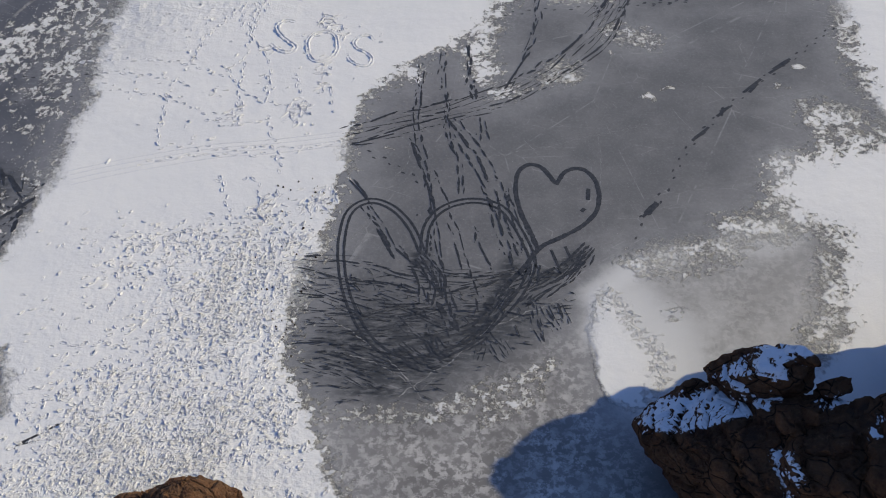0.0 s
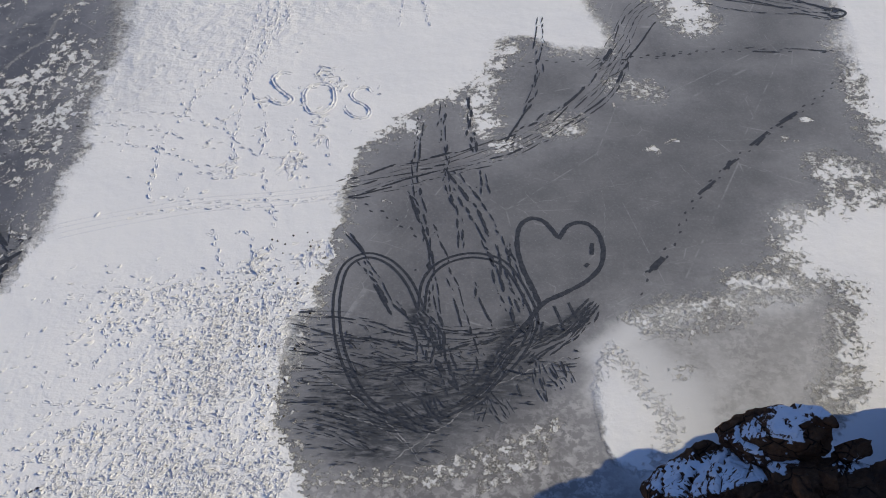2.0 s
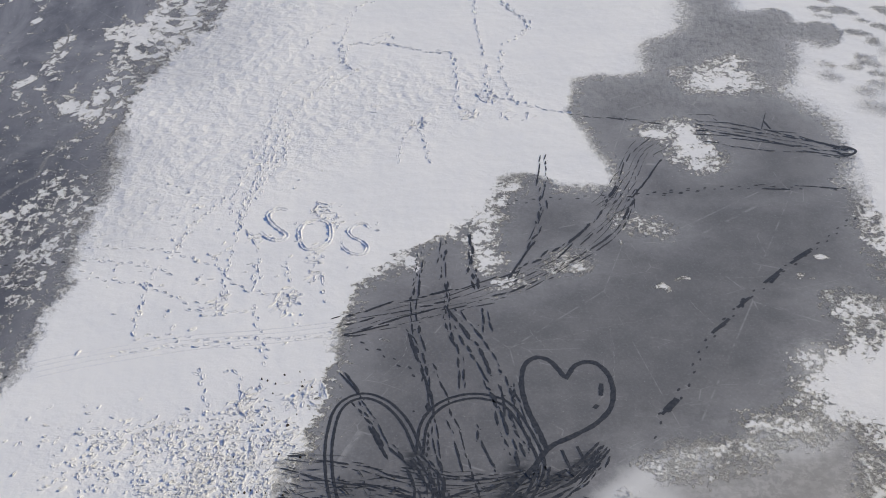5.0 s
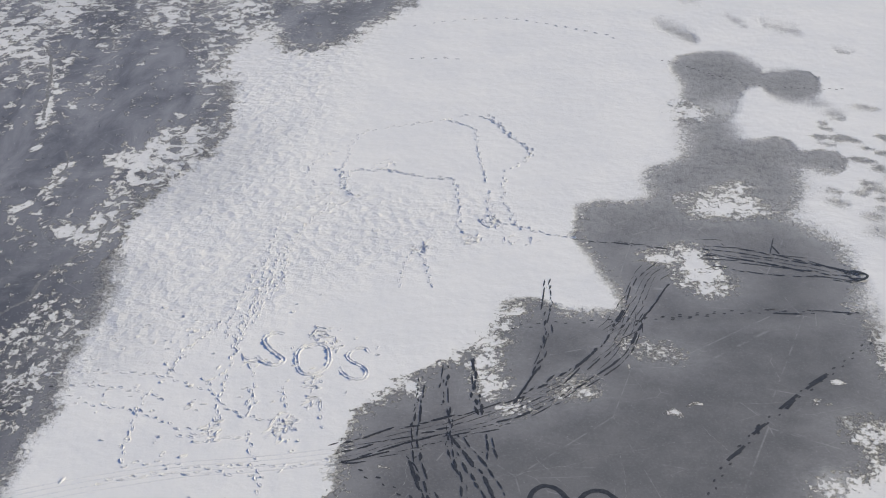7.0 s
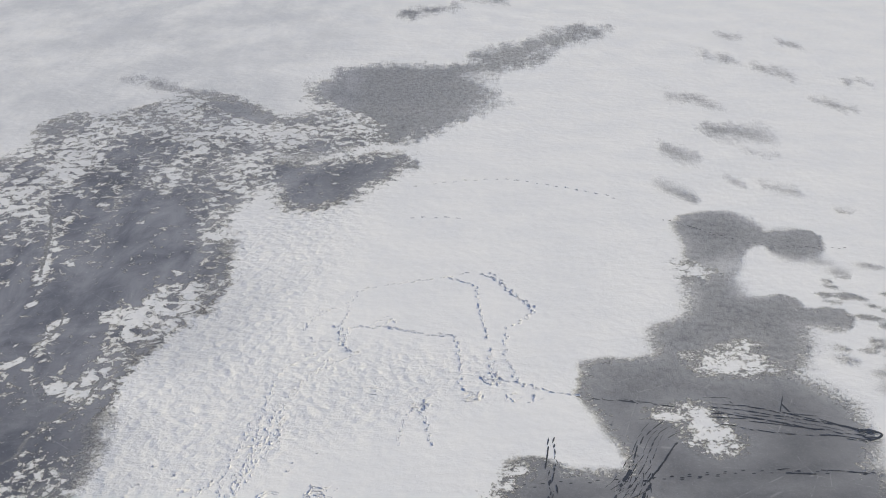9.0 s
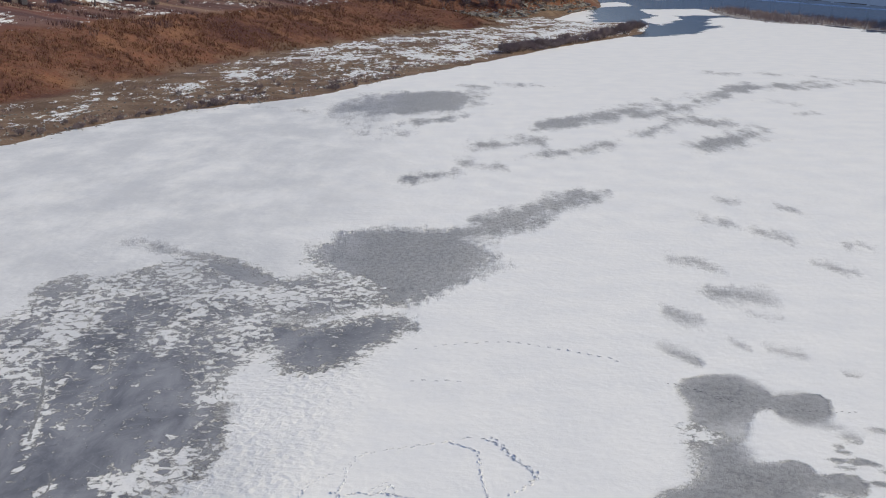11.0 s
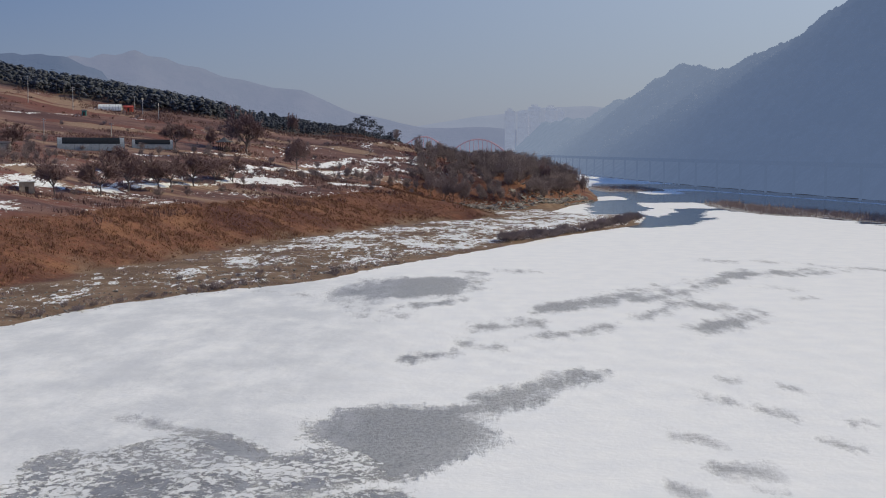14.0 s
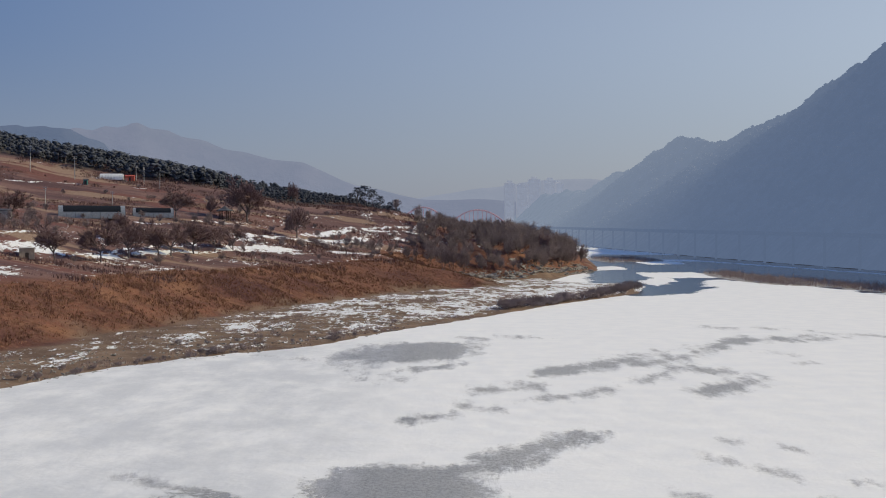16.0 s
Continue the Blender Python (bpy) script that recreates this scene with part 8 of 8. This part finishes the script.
def hut(name, x, y, turn, size, wall, roof, label, eave=0.3, slope=0.6):
    """A small building: walls, a pitched roof and a door."""
    house = tagged(new(name), label, "hut")
    house.matrix_basis = Matrix.LocRotScale((x, y, stand(x, y, 0.2)), Euler((0, 0, turn)), None)
    w, d, h = size
    bm = bmesh.new()
    box(bm, (-w / 2, -d / 2, 0), (w / 2, d / 2, h))
    bmesh.ops.bevel(bm, geom=bm.edges[:], offset=0.04, segments=1, affect="EDGES")
    part("wall", bm, wall, house)
    bm = bmesh.new()
    rows = [[bm.verts.new((u, v * (d / 2 + eave), h + 0.02 + (slope if v == 0 else 0.0) + t)) for v in (-1, 0, 1)] for u in (-w / 2 - eave, w / 2 + eave) for t in (0.0, 0.14)]
    a, b, c, e = rows
    for k in range(2):
        bm.faces.new((a[k], c[k], c[k + 1], a[k + 1])), bm.faces.new((b[k], b[k + 1], e[k + 1], e[k]))
        bm.faces.new((a[k], a[k + 1], b[k + 1], b[k])), bm.faces.new((c[k], e[k], e[k + 1], c[k + 1]))
    bm.faces.new((a[0], b[0], e[0], c[0])), bm.faces.new((a[2], c[2], e[2], b[2]))
    part("roof", bm, roof, house)
    bm = bmesh.new()
    box(bm, (-0.5, -d / 2 - 0.05, 0), (0.5, -d / 2 + 0.02, min(2.0, h * 0.8)))
    door = part("door", bm, TIMBER, house)
    bm = bmesh.new()
    box(bm, (0.32, -d / 2 - 0.11, 0.95), (0.38, -d / 2 - 0.052, 1.12))
    part("handle", bm, STEEL, door, "grey metal handle")
    return house


hut("red_hut", -169, 663.7, radians(8), (4.6, 3.0, 2.6), RED_SHEET, RED_SHEET, "small red sheet-metal hut below the pine wood")
hut("stone_kiosk", -120.9, 359.6, radians(20), (4.2, 3.0, 3.2), plain_material("tan_plaster", (0.34, 0.27, 0.2), (0.46, 0.37, 0.28), 1.2, 0.85), CONCRETE, "small pale concrete kiosk with a flat overhanging roof", 0.4, 0.1)
hut("farm_shed", -156.5, 437.0, radians(10), (7.0, 4.0, 2.8), CONCRETE, SLATE, "low farm shed with pale walls and dark roof")
hut("green_store", -181.7, 625.4, radians(5), (2.0, 2.0, 2.4), plain_material("green_sheet", (0.05, 0.16, 0.15), (0.07, 0.2, 0.18)), SLATE, "small green metal store beside a field")


def pavilion(x, y):
    house = tagged(new("pavilion"), "dark wooden pavilion with six posts and tiled roof", "pavilion")
    house.location = (x, y, stand(x, y, 0.2))
    bm = bmesh.new()
    bmesh.ops.create_cone(bm, cap_ends=True, segments=6, radius1=3.2, radius2=3.2, depth=0.5, matrix=Matrix.Translation((0, 0, 0.9)))
    part("floor", bm, TIMBER, house)
    for k in range(6):
        a = math.pi * k / 3
        bm = bmesh.new()
        bmesh.ops.create_cone(bm, cap_ends=True, segments=8, radius1=0.18, radius2=0.16, depth=4.4, matrix=Matrix.Translation((2.6 * math.cos(a), 2.6 * math.sin(a), 2.2)))
        part("post", bm, TIMBER, house)
        bm = bmesh.new()
        b = math.pi * (k + 1) / 3
        verts, faces = [], []
        for h in (1.7, 2.1):
            tube(verts, faces, Vector((2.6 * math.cos(a), 2.6 * math.sin(a), h)), Vector((2.6 * math.cos(b), 2.6 * math.sin(b), h)), 0.07, 0.07, 4)
        bm.free()
        mesh = bpy.data.meshes.new("railing")
        mesh.from_pydata(verts, [], faces)
        meshed("railing", mesh, TIMBER, house)
    bm = bmesh.new()
    rings = []
    for r, h in ((4.3, 4.3), (4.3, 4.55), (2.6, 5.3), (1.2, 6.2), (0.1, 7.0)):
        rings.append([bm.verts.new((r * math.cos(math.pi * k / 3), r * math.sin(math.pi * k / 3), h + (0.25 if r > 4 else 0))) for k in range(6)])
    for p, q in zip(rings, rings[1:]):
        for k in range(6):
            bm.faces.new((p[k], p[(k + 1) % 6], q[(k + 1) % 6], q[k]))
    bm.faces.new(list(reversed(rings[0]))), bm.faces.new(rings[-1])
    part("roof", bm, SLATE, house)
    return house


pavilion(-101.9, 574.5)


def utility_pole(high):
    pole = tagged(new("utility_pole"), "slim grey concrete utility pole with crossarms", "pole", group="utility poles in the fields")
    bm = bmesh.new()
    bmesh.ops.create_cone(bm, cap_ends=True, segments=8, radius1=0.2, radius2=0.12, depth=1.0, matrix=Matrix.Translation((0, 0, 0.5)))
    part("shaft", bm, STEEL, pole)
    for h in (0.88, 0.96):
        bm = bmesh.new()
        box(bm, (-1.0, -0.07, h - 0.008), (1.0, 0.07, h + 0.008))
        arm = part("crossarm", bm, STEEL, pole)
        for u in (-0.85, 0.0, 0.85):
            bm = bmesh.new()
            bmesh.ops.create_cone(bm, cap_ends=True, segments=8, radius1=0.07, radius2=0.05, depth=0.02, matrix=Matrix.Translation((u, 0, h + 0.018)))
            part("insulator", bm, CONCRETE, arm, "pale porcelain insulator")
    return pole


first = utility_pole(1.0)
for k, (x, y, high) in enumerate(POLES):
    ob = first if k == 0 else copy_thing(first, Matrix.Identity(4))
    ob.matrix_basis = Matrix.LocRotScale((x, y, stand(x, y)), Euler((0, 0, 0.4 * k)), (1, 1, high))

# red arch bridge beyond the headland
bridge = tagged(new("arch_bridge"), "red steel arch bridge behind the trees", "bridge")
bridge.location = (8, 1000, 28)
for x0, x1, rise in ((-43, -5, 12), (-1, 42, 10)):
    for side in (-4, 4):
        verts, faces = [], []
        for k in range(16):
            p, q = (Vector((x0 + (x1 - x0) * t, side, rise * 4 * t * (1 - t))) for t in (k / 16, (k + 1) / 16))
            tube(verts, faces, p, q, 0.7, 0.7, 6)
        mesh = bpy.data.meshes.new("arch")
        mesh.from_pydata(verts, [], faces)
        meshed("arch", mesh, RED_STEEL_HAZE_GLOW, bridge)
        for k in range(1, 12):
            t = k / 12
            verts, faces = [], []
            tube(verts, faces, Vector((x0 + (x1 - x0) * t, side, 0)), Vector((x0 + (x1 - x0) * t, side, rise * 4 * t * (1 - t))), 0.16, 0.16, 4)
            mesh = bpy.data.meshes.new("hanger")
            mesh.from_pydata(verts, [], faces)
            meshed("hanger", mesh, RED_STEEL_HAZE_GLOW, bridge)
bm = bmesh.new()
box(bm, (-62, -4.6, -1.4), (50, 4.6, 0))
part("deck", bm, CONCRETE, bridge)
for x in (-45, -3, 44):
    bm = bmesh.new()
    box(bm, (x - 1.2, -3, -28), (x + 1.2, 3, -1.4))
    part("pier", bm, CONCRETE, bridge)

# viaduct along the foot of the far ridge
# blue haze painted onto the concrete as emission
CONCRETE_HAZE_GLOW = haze_glow_material("far_concrete", (0.04, 0.04, 0.045), (0.055, 0.055, 0.06), (0.108, 0.152, 0.24), 0.05, (0.24, 0.29, 0.365))
viaduct = tagged(new("viaduct"), "long grey concrete viaduct below the mountain", "bridge")
ys = np.arange(560, 2000, 44.0)
xs = np.interp(ys, [p[1] for p in FAR_SHORE], [p[0] for p in FAR_SHORE]) - 9
for k in range(len(ys) - 1):
    a, b = Vector((xs[k], ys[k], 0)), Vector((xs[k + 1], ys[k + 1], 0))
    bm = bmesh.new()
    box(bm, (-4.5, 0, 19.6), (4.5, (b - a).length, 21.4))
    box(bm, (-4.6, 0, 21.4), (-4.3, (b - a).length, 22.3))
    box(bm, (4.3, 0, 21.4), (4.6, (b - a).length, 22.3))
    span = part("span", bm, CONCRETE_HAZE_GLOW, viaduct)
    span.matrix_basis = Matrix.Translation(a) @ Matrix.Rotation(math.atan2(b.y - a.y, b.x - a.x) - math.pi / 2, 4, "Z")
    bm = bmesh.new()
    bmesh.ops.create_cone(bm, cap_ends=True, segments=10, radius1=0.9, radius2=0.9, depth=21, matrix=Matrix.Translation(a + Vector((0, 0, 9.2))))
    pier = part("pier", bm, CONCRETE_HAZE_GLOW, viaduct)
    # painted haze pales along the spans to match the ridge behind
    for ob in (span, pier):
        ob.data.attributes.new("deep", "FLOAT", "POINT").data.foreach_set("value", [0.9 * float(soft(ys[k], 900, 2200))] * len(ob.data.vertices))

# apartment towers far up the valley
# walls emit a faint grey-blue to paint the haze before them
TOWER = haze_glow_material("hazy_tower_wall", (0.42, 0.4, 0.36), (0.5, 0.48, 0.43), (0.22, 0.24, 0.295), 0.1)
for k, (x, w, h) in enumerate(((133, 20, 108), (158, 22, 104), (182, 24, 116), (214, 24, 114), (232, 16, 108))):
    tower = tagged(new("apartment_tower"), "pale high-rise apartment block, distant haze painted in", "building", group="apartment towers up the valley")
    tower.location = (x * 1.02, 2500, 0)
    bm = bmesh.new()
    box(bm, (-w / 2, -7, 0), (w / 2, 7, h))
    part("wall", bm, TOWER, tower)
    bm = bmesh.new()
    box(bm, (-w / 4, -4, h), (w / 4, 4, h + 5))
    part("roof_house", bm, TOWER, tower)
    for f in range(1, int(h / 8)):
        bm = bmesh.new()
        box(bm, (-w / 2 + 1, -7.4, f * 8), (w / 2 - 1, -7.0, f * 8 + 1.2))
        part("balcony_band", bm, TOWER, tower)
